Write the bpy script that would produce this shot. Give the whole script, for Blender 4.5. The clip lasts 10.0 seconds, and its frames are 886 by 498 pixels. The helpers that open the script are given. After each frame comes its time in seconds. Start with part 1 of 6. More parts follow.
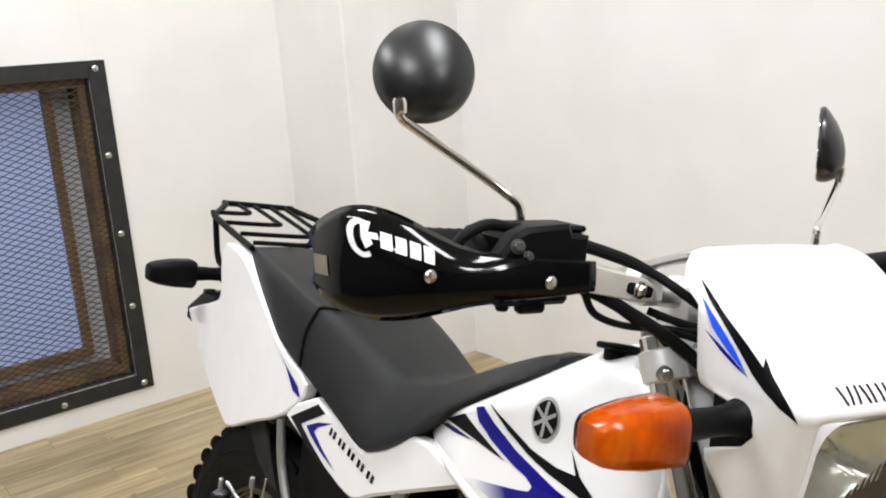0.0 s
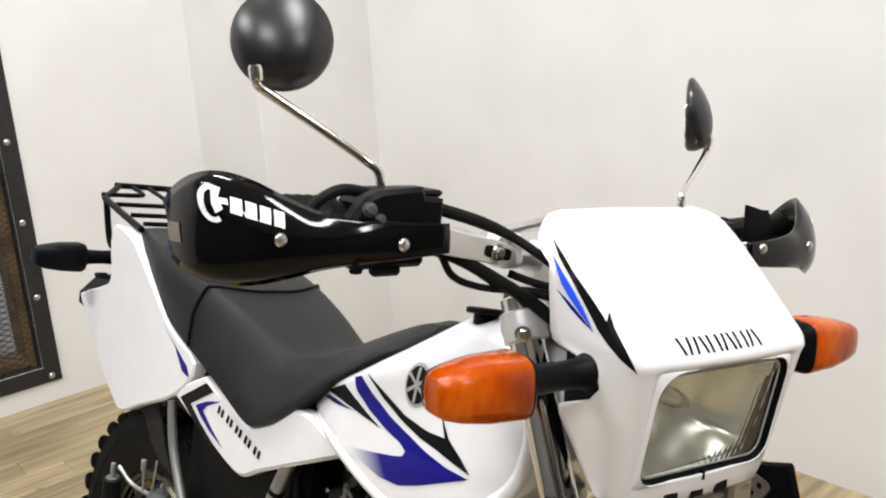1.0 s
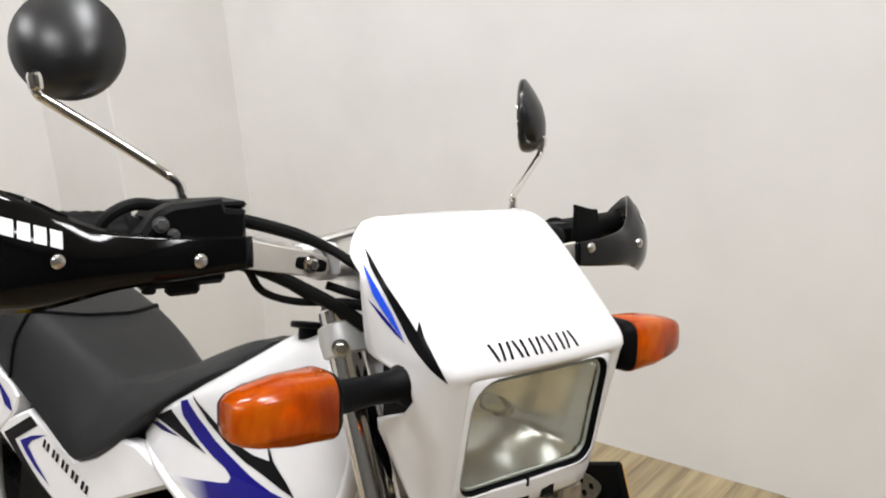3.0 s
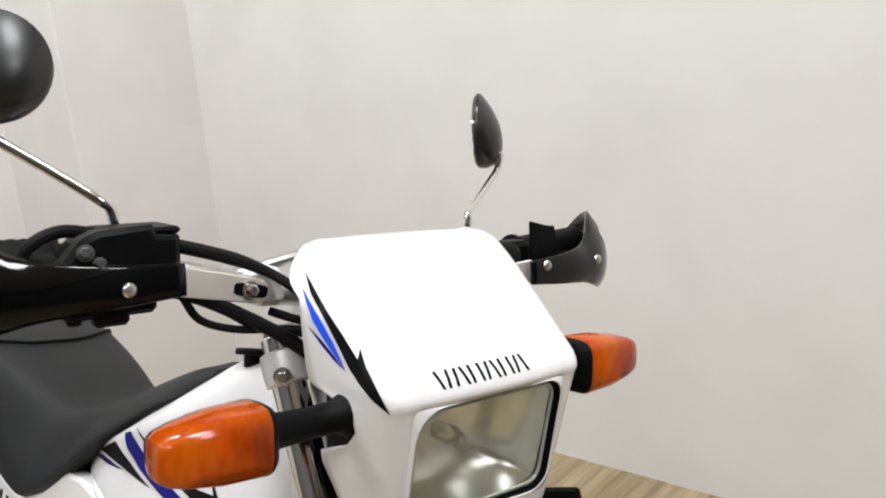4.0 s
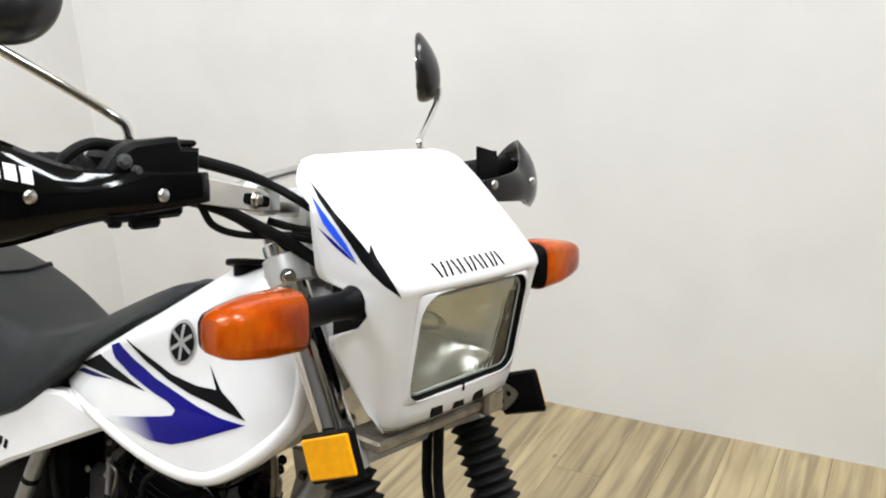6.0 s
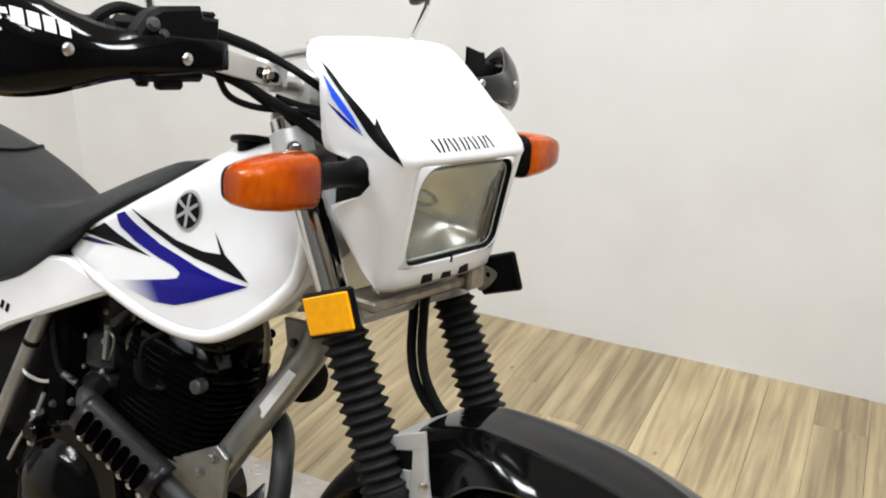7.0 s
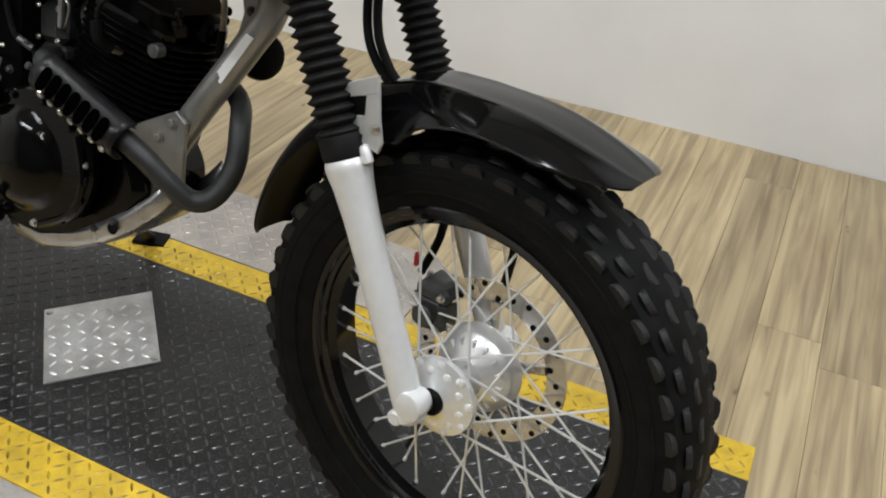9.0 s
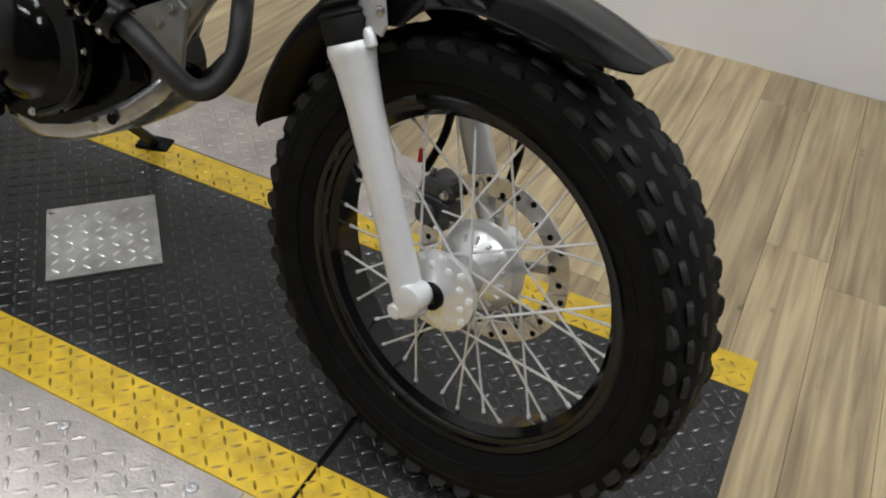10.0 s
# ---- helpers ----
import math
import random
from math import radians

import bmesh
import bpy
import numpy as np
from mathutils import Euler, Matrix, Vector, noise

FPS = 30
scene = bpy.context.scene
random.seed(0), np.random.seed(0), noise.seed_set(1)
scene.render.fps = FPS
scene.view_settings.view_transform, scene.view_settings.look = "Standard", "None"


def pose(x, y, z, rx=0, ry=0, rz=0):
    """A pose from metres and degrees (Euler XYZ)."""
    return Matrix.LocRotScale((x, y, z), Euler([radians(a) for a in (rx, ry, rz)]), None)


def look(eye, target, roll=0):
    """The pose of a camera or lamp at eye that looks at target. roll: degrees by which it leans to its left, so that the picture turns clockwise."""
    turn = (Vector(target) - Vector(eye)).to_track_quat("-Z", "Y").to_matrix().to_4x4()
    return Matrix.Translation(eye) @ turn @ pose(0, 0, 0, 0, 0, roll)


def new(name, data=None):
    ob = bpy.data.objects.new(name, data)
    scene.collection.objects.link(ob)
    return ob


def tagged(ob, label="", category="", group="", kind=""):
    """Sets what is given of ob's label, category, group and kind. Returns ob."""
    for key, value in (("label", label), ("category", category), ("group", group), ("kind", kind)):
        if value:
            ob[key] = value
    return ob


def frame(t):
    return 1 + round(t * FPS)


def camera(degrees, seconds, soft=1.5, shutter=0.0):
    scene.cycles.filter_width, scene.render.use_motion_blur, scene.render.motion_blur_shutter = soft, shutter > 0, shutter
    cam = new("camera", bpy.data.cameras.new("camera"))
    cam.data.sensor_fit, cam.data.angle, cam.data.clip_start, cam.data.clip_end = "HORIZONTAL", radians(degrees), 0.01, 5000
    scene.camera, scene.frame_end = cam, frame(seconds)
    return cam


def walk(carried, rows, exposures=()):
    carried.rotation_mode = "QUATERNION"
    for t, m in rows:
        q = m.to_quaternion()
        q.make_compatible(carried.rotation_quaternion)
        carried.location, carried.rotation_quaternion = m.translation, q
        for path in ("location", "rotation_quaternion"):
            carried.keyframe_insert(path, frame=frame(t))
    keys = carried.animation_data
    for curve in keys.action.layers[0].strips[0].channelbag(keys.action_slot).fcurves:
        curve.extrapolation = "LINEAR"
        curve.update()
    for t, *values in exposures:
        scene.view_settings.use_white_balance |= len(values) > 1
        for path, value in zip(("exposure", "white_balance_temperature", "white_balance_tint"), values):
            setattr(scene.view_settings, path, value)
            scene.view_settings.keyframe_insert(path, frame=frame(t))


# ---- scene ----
from mathutils.bvhtree import BVHTree
from mathutils.geometry import tessellate_polygon

cam = camera(53.8, 10.0, soft=2.0)
PATH = [
    (0, (0.201, -0.61, 1.302), (-1.343, 0.566, 0.819), -3.8),
    (0.5, (0.238, -0.588, 1.286), (-1.244, 0.655, 0.776), -3.7),
    (1, (0.255, -0.568, 1.278), (-1.185, 0.72, 0.761), -3.8),
    (1.5, (0.258, -0.552, 1.272), (-1.116, 0.801, 0.742), -3.6),
    (2, (0.264, -0.533, 1.266), (-1.052, 0.872, 0.721), -4.0),
    (2.5, (0.277, -0.515, 1.268), (-1.018, 0.915, 0.739), -4.8),
    (3, (0.285, -0.496, 1.268), (-0.977, 0.967, 0.747), -4.3),
    (3.2, (0.288, -0.486, 1.266), (-0.961, 0.989, 0.748), -4.5),
    (4.3, (0.29, -0.451, 1.267), (-0.929, 1.059, 0.784), -4.9),
    (4.5, (0.283, -0.455, 1.27), (-0.926, 1.064, 0.793), -4.7),
    (5, (0.3, -0.459, 1.258), (-0.93, 1.036, 0.756), -5.6),
    (5.2, (0.305, -0.483, 1.263), (-0.884, 1.047, 0.767), -6.1),
    (6.3, (0.251, -0.664, 1.257), (-0.635, 1.004, 0.598), -1.9),
    (6.5, (0.255, -0.684, 1.245), (-0.604, 0.988, 0.562), -1.4),
    (7, (0.269, -0.726, 1.227), (-0.572, 0.928, 0.482), 0.2),
    (7.5, (0.295, -0.759, 1.196), (-0.507, 0.878, 0.373), 0.8),
    (8, (0.314, -0.793, 1.157), (-0.44, 0.809, 0.227), 1.6),
    (8.5, (0.322, -0.817, 1.12), (-0.384, 0.755, 0.106), 3.5),
    (9, (0.327, -0.835, 1.097), (-0.315, 0.69, -0.027), 4.5),
    (9.5, (0.336, -0.843, 1.066), (-0.292, 0.635, -0.132), 5.3),
    (10, (0.343, -0.844, 1.044), (-0.271, 0.598, -0.198), 5.7),
]
walk(cam, [(t, look(eye, target, roll)) for t, eye, target, roll in PATH], [(0.0, 0.16, 6500, 10), (1.5, 0.11, 6540, 11), (2.0, 0.05, 6550, 11), (4.5, -0.10, 6450, 10), (5.0, -0.02, 6400, 9), (6.5, 0.16, 6350, 8), (7.5, 0.14, 6350, 9), (8.5, 0.0, 6300, 9), (9.0, -0.15, 6300, 9), (10.0, -0.45, 6300, 10)])

# ---- world and light ----
world = bpy.data.worlds.new("world")
scene.world = world
world.use_nodes = True
world.node_tree.nodes["Background"].inputs[0].default_value = (0.9, 0.92, 1.0, 1)
world.node_tree.nodes["Background"].inputs[1].default_value = 0.05

LAMPS = [(-1.7, 0.15, 46), (0.5, 0.15, 46), (2.6, 0.0, 46), (-1.7, -1.9, 46), (0.5, -1.9, 46)]
for lx, ly, watts in LAMPS:
    data = bpy.data.lights.new("ceiling_lamp", "AREA")
    data.shape, data.size, data.size_y, data.energy, data.color = "RECTANGLE", 1.15, 0.22, watts, (0.96, 0.98, 1.0)
    ob = new("ceiling_lamp", data)
    ob.location = (lx, ly, 3.16)
scene.view_settings.exposure = 0.0


# ---- materials ----
def material(name, color, rough=0.5, metal=0.0, vary=0.08, scale=30.0, bump=0.0, bump_scale=200.0, coat=0.0, dark=None, stain=0.0, stain_scale=3.0, spec=0.5, grit=0.0):
    """A surface with fine variation of colour and gloss, larger stains, and fine relief."""
    m = bpy.data.materials.new(name)
    m.use_nodes = True
    nt = m.node_tree
    b = nt.nodes["Principled BSDF"]
    b.inputs["Metallic"].default_value = metal
    b.inputs["Coat Weight"].default_value = coat
    b.inputs["Coat Roughness"].default_value = 0.08
    b.inputs["Specular IOR Level"].default_value = spec
    tc = nt.nodes.new("ShaderNodeTexCoord")
    n1 = nt.nodes.new("ShaderNodeTexNoise")
    n1.inputs["Scale"].default_value, n1.inputs["Detail"].default_value = scale, 5
    nt.links.new(tc.outputs["Object"], n1.inputs["Vector"])
    ramp = nt.nodes.new("ShaderNodeValToRGB")
    lo = dark or tuple(c * (1 - vary) for c in color)
    hi = tuple(min(1.0, c * (1 + vary)) for c in color)
    ramp.color_ramp.elements[0].color, ramp.color_ramp.elements[1].color = (*lo, 1), (*hi, 1)
    ramp.color_ramp.elements[0].position, ramp.color_ramp.elements[1].position = 0.3, 0.7
    nt.links.new(n1.outputs["Fac"], ramp.inputs["Fac"])
    out = ramp.outputs["Color"]
    n2 = nt.nodes.new("ShaderNodeTexNoise")
    n2.inputs["Scale"].default_value, n2.inputs["Detail"].default_value = stain_scale, 4
    nt.links.new(tc.outputs["Object"], n2.inputs["Vector"])
    if stain:
        mix = nt.nodes.new("ShaderNodeMix")
        mix.data_type, mix.blend_type = "RGBA", "MULTIPLY"
        mr = nt.nodes.new("ShaderNodeMapRange")
        mr.inputs["From Min"].default_value, mr.inputs["From Max"].default_value = 0.45, 0.75
        mr.inputs["To Max"].default_value = stain
        nt.links.new(n2.outputs["Fac"], mr.inputs["Value"])
        nt.links.new(mr.outputs["Result"], mix.inputs["Factor"])
        nt.links.new(out, mix.inputs["A"])
        mix.inputs["B"].default_value = (0.35, 0.32, 0.28, 1)
        out = mix.outputs["Result"]
    if grit:
        n3 = nt.nodes.new("ShaderNodeTexNoise")
        n3.inputs["Scale"].default_value, n3.inputs["Detail"].default_value = 260, 3
        nt.links.new(tc.outputs["Object"], n3.inputs["Vector"])
        sp = nt.nodes.new("ShaderNodeMapRange")
        sp.inputs["From Min"].default_value, sp.inputs["From Max"].default_value = 0.58, 0.72
        sp.inputs["To Max"].default_value = grit
        nt.links.new(n3.outputs["Fac"], sp.inputs["Value"])
        gm = nt.nodes.new("ShaderNodeMix")
        gm.data_type = "RGBA"
        nt.links.new(sp.outputs["Result"], gm.inputs["Factor"])
        nt.links.new(out, gm.inputs["A"])
        gm.inputs["B"].default_value = (0.22, 0.21, 0.19, 1)
        out = gm.outputs["Result"]
    nt.links.new(out, b.inputs["Base Color"])
    r = nt.nodes.new("ShaderNodeMapRange")
    r.inputs["To Min"].default_value, r.inputs["To Max"].default_value = max(0.02, rough * 0.8), min(1.0, rough * 1.25)
    nt.links.new(n2.outputs["Fac"], r.inputs["Value"])
    nt.links.new(r.outputs["Result"], b.inputs["Roughness"])
    if bump:
        n3 = nt.nodes.new("ShaderNodeTexNoise")
        n3.inputs["Scale"].default_value, n3.inputs["Detail"].default_value = bump_scale, 4
        nt.links.new(tc.outputs["Object"], n3.inputs["Vector"])
        bp = nt.nodes.new("ShaderNodeBump")
        bp.inputs["Strength"].default_value, bp.inputs["Distance"].default_value = bump, 0.002
        nt.links.new(n3.outputs["Fac"], bp.inputs["Height"])
        nt.links.new(bp.outputs["Normal"], b.inputs["Normal"])
    return m


WHITE = material("white_gloss_plastic", (0.80, 0.79, 0.80), 0.22, vary=0.02, coat=0.5, bump=0.02, bump_scale=60)
BLACK = material("black_gloss_plastic", (0.0018, 0.0018, 0.0021), 0.08, spec=0.22, vary=0.15, bump=0.03, bump_scale=40)
SATIN = material("black_satin_plastic", (0.0042, 0.0042, 0.0046), 0.40, spec=0.07, vary=0.2, bump=0.12, bump_scale=900)
RUBBER = material("black_rubber", (0.005, 0.005, 0.005), 0.55, spec=0.12, vary=0.25, scale=60, bump=0.2, bump_scale=500)
BOOT = material("grey_boot_rubber", (0.0085, 0.0083, 0.0082), 0.55, spec=0.15, vary=0.25, scale=60, bump=0.2, bump_scale=500)
TREAD = material("dusty_tread_rubber", (0.0165, 0.0160, 0.0158), 0.5, spec=0.18, vary=0.45, scale=45, bump=0.3, bump_scale=350)
TYRE = material("tyre_rubber", (0.0062, 0.0062, 0.0062), 0.6, spec=0.08, vary=0.35, scale=45, bump=0.3, bump_scale=350)
VINYL = material("grey_black_vinyl", (0.0085, 0.009, 0.0095), 0.40, spec=0.2, vary=0.12, bump=0.35, bump_scale=1400)
SILVER = material("cast_silver_paint", (0.74, 0.74, 0.735), 0.38, metal=0.3, vary=0.03, scale=80, bump=0.05, bump_scale=500)
GREYM = material("frame_grey_paint", (0.27, 0.265, 0.25), 0.34, metal=0.55, vary=0.12, scale=40, bump=0.06)
BRACE = material("dull_silver_paint", (0.52, 0.52, 0.515), 0.42, metal=0.4, vary=0.06, scale=60, bump=0.06)
HUBALLOY = material("polished_hub_alloy", (0.86, 0.86, 0.855), 0.30, metal=0.55, vary=0.05, scale=60, bump=0.08)
CHROME = material("chrome", (0.78, 0.76, 0.73), 0.08, metal=1.0, vary=0.05)
STEEL = material("brushed_steel", (0.55, 0.54, 0.52), 0.3, metal=1.0, vary=0.12, scale=60, bump=0.05)
ENGINE = material("engine_black_paint", (0.0012, 0.0012, 0.0012), 0.07, spec=0.22, vary=0.3, bump=0.12, bump_scale=220)
PIPE = material("dull_black_pipe", (0.017, 0.017, 0.017), 0.5, metal=0.1, vary=0.3, scale=30, bump=0.1)

AMBER = material("amber_reflector", (0.92, 0.40, 0.001), 0.2, vary=0.06, scale=150, bump=0.3, bump_scale=700, spec=0.3)
BLUE = material("blue_decal", (0.006, 0.004, 0.19), 0.3, vary=0.1, spec=0.12)
FLASH_GREY = material("dark_grey_blue_decal", (0.012, 0.011, 0.07), 0.3, vary=0.1, spec=0.12)
CYAN = material("light_blue_decal", (0.02, 0.09, 0.75), 0.3, vary=0.1, spec=0.15)
# Lighter than the table plate: worn tops, plus glints put into the colour.
LUG_DARK = material("worn_glint_lug_steel", (0.09, 0.09, 0.093), 0.28, metal=0.6, vary=0.6, scale=24)
DECAL_BLACK = material("black_decal", (0.004, 0.004, 0.005), 0.3, vary=0.1, spec=0.08)
DECAL_WHITE = material("white_decal", (0.75, 0.75, 0.75), 0.3, vary=0.05)
SPOKE = material("bright_spoke_steel", (0.92, 0.92, 0.91), 0.3, metal=0.3, vary=0.06)
MIRROR_BACK = material("mirror_back_plastic", (0.008, 0.008, 0.009), 0.30, spec=0.6, vary=0.1, bump=0.05, bump_scale=500)
# Kept dark to hold back bounce light from the unseen walls.
DARKWALL = material("unseen_wall_dark", (0.085, 0.083, 0.08), 0.7, vary=0.06, scale=6, bump=0.1)
BEIGE = material("bare_aluminium", (0.72, 0.68, 0.62), 0.45, metal=0.5, vary=0.06, bump=0.05)
RIM = material("gloss_black_rim", (0.0016, 0.0016, 0.0018), 0.09, spec=0.4, vary=0.15)
COVERPLATE = material("bright_tread_plate", (0.56, 0.56, 0.55), 0.36, metal=0.7, vary=0.2, scale=24, bump=0.25, bump_scale=220, stain=0.35, stain_scale=14, grit=0.5)
SKID = material("dull_skid_alloy", (0.40, 0.40, 0.405), 0.26, metal=0.85, vary=0.25, scale=18, bump=0.1)
SHIELD = material("grey_black_shield", (0.009, 0.009, 0.0094), 0.3, spec=0.25, vary=0.25, scale=40, bump=0.1)
# A little lighter than the engine paint: lit fin edges put into the colour.
FIN = material("lit_black_fin", (0.0032, 0.0032, 0.0032), 0.25, spec=0.16, vary=0.5, scale=50)
BRAKEDISC = material("polished_disc_steel", (0.60, 0.58, 0.55), 0.17, metal=1.0, vary=0.12, scale=60)
PLUG = material("dull_plug_steel", (0.10, 0.10, 0.105), 0.4, metal=0.5, vary=0.3, scale=90)
DISC = material("dark_disc_steel", (0.42, 0.42, 0.42), 0.36, metal=0.8, vary=0.2, scale=60)
WALL = material("cream_wall_paint", (0.75, 0.735, 0.715), 0.62, vary=0.015, scale=6, bump=0.12, bump_scale=120, stain=0.10, stain_scale=2.6)
CEIL = material("ceiling_white", (0.8, 0.79, 0.77), 0.8, vary=0.02, bump=0.2, bump_scale=60)
PLATE_BLACK = material("black_painted_plate", (0.009, 0.0092, 0.0093), 0.42, vary=0.6, scale=14, bump=0.35, bump_scale=160, grit=0.5)
PLATE_YELLOW = material("yellow_painted_plate", (0.58, 0.385, 0.016), 0.40, vary=0.16, scale=25, bump=0.2, bump_scale=200, stain=0.4, stain_scale=30, grit=0.45)
LUG_YELLOW = material("worn_yellow_lug", (0.50, 0.32, 0.012), 0.3, metal=0.2, vary=0.2, scale=28, dark=(0.05, 0.036, 0.010), bump=0.1, bump_scale=200)
PLATE_SILVER = material("bare_tread_plate", (0.47, 0.435, 0.40), 0.36, metal=0.8, vary=0.16, scale=16, bump=0.25, bump_scale=220, stain=0.3, stain_scale=7, grit=0.5)
IRON = material("dark_window_iron", (0.022, 0.022, 0.022), 0.45, metal=0.3, vary=0.25, bump=0.1)
OLDWOOD = material("brown_window_wood", (0.20, 0.115, 0.045), 0.6, vary=0.35, scale=14, bump=0.3, bump_scale=70, stain=0.6, stain_scale=9)
RED = material("red_plastic", (0.5, 0.01, 0.01), 0.3)
GALV = material("dull_galvanised_steel", (0.33, 0.29, 0.23), 0.4, metal=0.6, vary=0.3, scale=60, bump=0.15)
TAPE = material("worn_grey_tape", (0.20, 0.17, 0.14), 0.6, vary=0.2, scale=40)
CAST = material("dark_cast_alloy", (0.055, 0.055, 0.055), 0.45, metal=0.4, vary=0.4, scale=50, bump=0.2)


def wood_floor():
    """Weathered oak boards: long grain, knots, a tone of its own for each board."""
    m = bpy.data.materials.new("weathered_oak_board")
    m.use_nodes = True
    nt = m.node_tree
    b = nt.nodes["Principled BSDF"]
    geo = nt.nodes.new("ShaderNodeNewGeometry")
    info = nt.nodes.new("ShaderNodeObjectInfo")
    off = nt.nodes.new("ShaderNodeVectorMath")
    off.operation = "SCALE"
    off.inputs[0].default_value = (37.0, 53.0, 0.0)
    nt.links.new(info.outputs["Random"], off.inputs["Scale"])
    add = nt.nodes.new("ShaderNodeVectorMath")
    nt.links.new(geo.outputs["Position"], add.inputs[0])
    nt.links.new(off.outputs["Vector"], add.inputs[1])
    mp = nt.nodes.new("ShaderNodeMapping")
    mp.inputs["Scale"].default_value = (24.0, 1.1, 1.0)
    nt.links.new(add.outputs["Vector"], mp.inputs["Vector"])
    grain = nt.nodes.new("ShaderNodeTexNoise")
    grain.inputs["Scale"].default_value, grain.inputs["Detail"].default_value, grain.inputs["Distortion"].default_value = 1.8, 9, 0.9
    nt.links.new(mp.outputs["Vector"], grain.inputs["Vector"])
    mp2 = nt.nodes.new("ShaderNodeMapping")
    mp2.inputs["Scale"].default_value = (9.0, 1.7, 1.0)
    nt.links.new(add.outputs["Vector"], mp2.inputs["Vector"])
    cloud = nt.nodes.new("ShaderNodeTexNoise")
    cloud.inputs["Scale"].default_value, cloud.inputs["Detail"].default_value = 1.5, 4
    nt.links.new(mp2.outputs["Vector"], cloud.inputs["Vector"])
    ramp = nt.nodes.new("ShaderNodeValToRGB")
    els = ramp.color_ramp.elements
    els[0].position, els[0].color = 0.27, (0.205, 0.156, 0.090, 1)
    els[1].position, els[1].color = 0.78, (0.47, 0.385, 0.225, 1)
    els.new(0.43).color = (0.310, 0.242, 0.140, 1)
    els.new(0.56).color = (0.395, 0.312, 0.178, 1)
    nt.links.new(grain.outputs["Fac"], ramp.inputs["Fac"])
    mix = nt.nodes.new("ShaderNodeMix")
    mix.data_type, mix.blend_type = "RGBA", "MULTIPLY"
    mr = nt.nodes.new("ShaderNodeMapRange")
    mr.inputs["From Min"].default_value, mr.inputs["From Max"].default_value = 0.43, 0.66
    mr.inputs["To Max"].default_value = 0.52
    nt.links.new(cloud.outputs["Fac"], mr.inputs["Value"])
    nt.links.new(mr.outputs["Result"], mix.inputs["Factor"])
    nt.links.new(ramp.outputs["Color"], mix.inputs["A"])
    mix.inputs["B"].default_value = (0.60, 0.55, 0.50, 1)
    tone = nt.nodes.new("ShaderNodeHueSaturation")
    tr = nt.nodes.new("ShaderNodeMapRange")
    tr.inputs["To Min"].default_value, tr.inputs["To Max"].default_value = 0.82, 1.16
    nt.links.new(info.outputs["Random"], tr.inputs["Value"])
    nt.links.new(tr.outputs["Result"], tone.inputs["Value"])
    nt.links.new(mix.outputs["Result"], tone.inputs["Color"])
    # small dark knots, drawn out along the grain
    mp3 = nt.nodes.new("ShaderNodeMapping")
    mp3.inputs["Scale"].default_value = (15.0, 8.5, 1.0)
    nt.links.new(add.outputs["Vector"], mp3.inputs["Vector"])
    cells = nt.nodes.new("ShaderNodeTexVoronoi")
    cells.inputs["Scale"].default_value = 1.0
    nt.links.new(mp3.outputs["Vector"], cells.inputs["Vector"])
    knot = nt.nodes.new("ShaderNodeMapRange")
    knot.inputs["From Min"].default_value, knot.inputs["From Max"].default_value = 0.04, 0.12
    knot.inputs["To Min"].default_value, knot.inputs["To Max"].default_value = 0.75, 0.0
    nt.links.new(cells.outputs["Distance"], knot.inputs["Value"])
    few = nt.nodes.new("ShaderNodeMath")
    few.operation = "MULTIPLY"
    pick = nt.nodes.new("ShaderNodeMath")
    pick.operation = "GREATER_THAN"
    pick.inputs[1].default_value = 0.62
    sep = nt.nodes.new("ShaderNodeSeparateColor")
    nt.links.new(cells.outputs["Color"], sep.inputs["Color"])
    nt.links.new(sep.outputs["Red"], pick.inputs[0])
    nt.links.new(knot.outputs["Result"], few.inputs[0])
    nt.links.new(pick.outputs["Value"], few.inputs[1])
    kmix = nt.nodes.new("ShaderNodeMix")
    kmix.data_type = "RGBA"
    nt.links.new(few.outputs["Value"], kmix.inputs["Factor"])
    nt.links.new(tone.outputs["Color"], kmix.inputs["A"])
    kmix.inputs["B"].default_value = (0.085, 0.060, 0.032, 1)
    nt.links.new(kmix.outputs["Result"], b.inputs["Base Color"])
    b.inputs["Roughness"].default_value = 0.42
    bp = nt.nodes.new("ShaderNodeBump")
    bp.inputs["Strength"].default_value, bp.inputs["Distance"].default_value = 0.15, 0.002
    nt.links.new(grain.outputs["Fac"], bp.inputs["Height"])
    nt.links.new(bp.outputs["Normal"], b.inputs["Normal"])
    return m


BOARD = wood_floor()


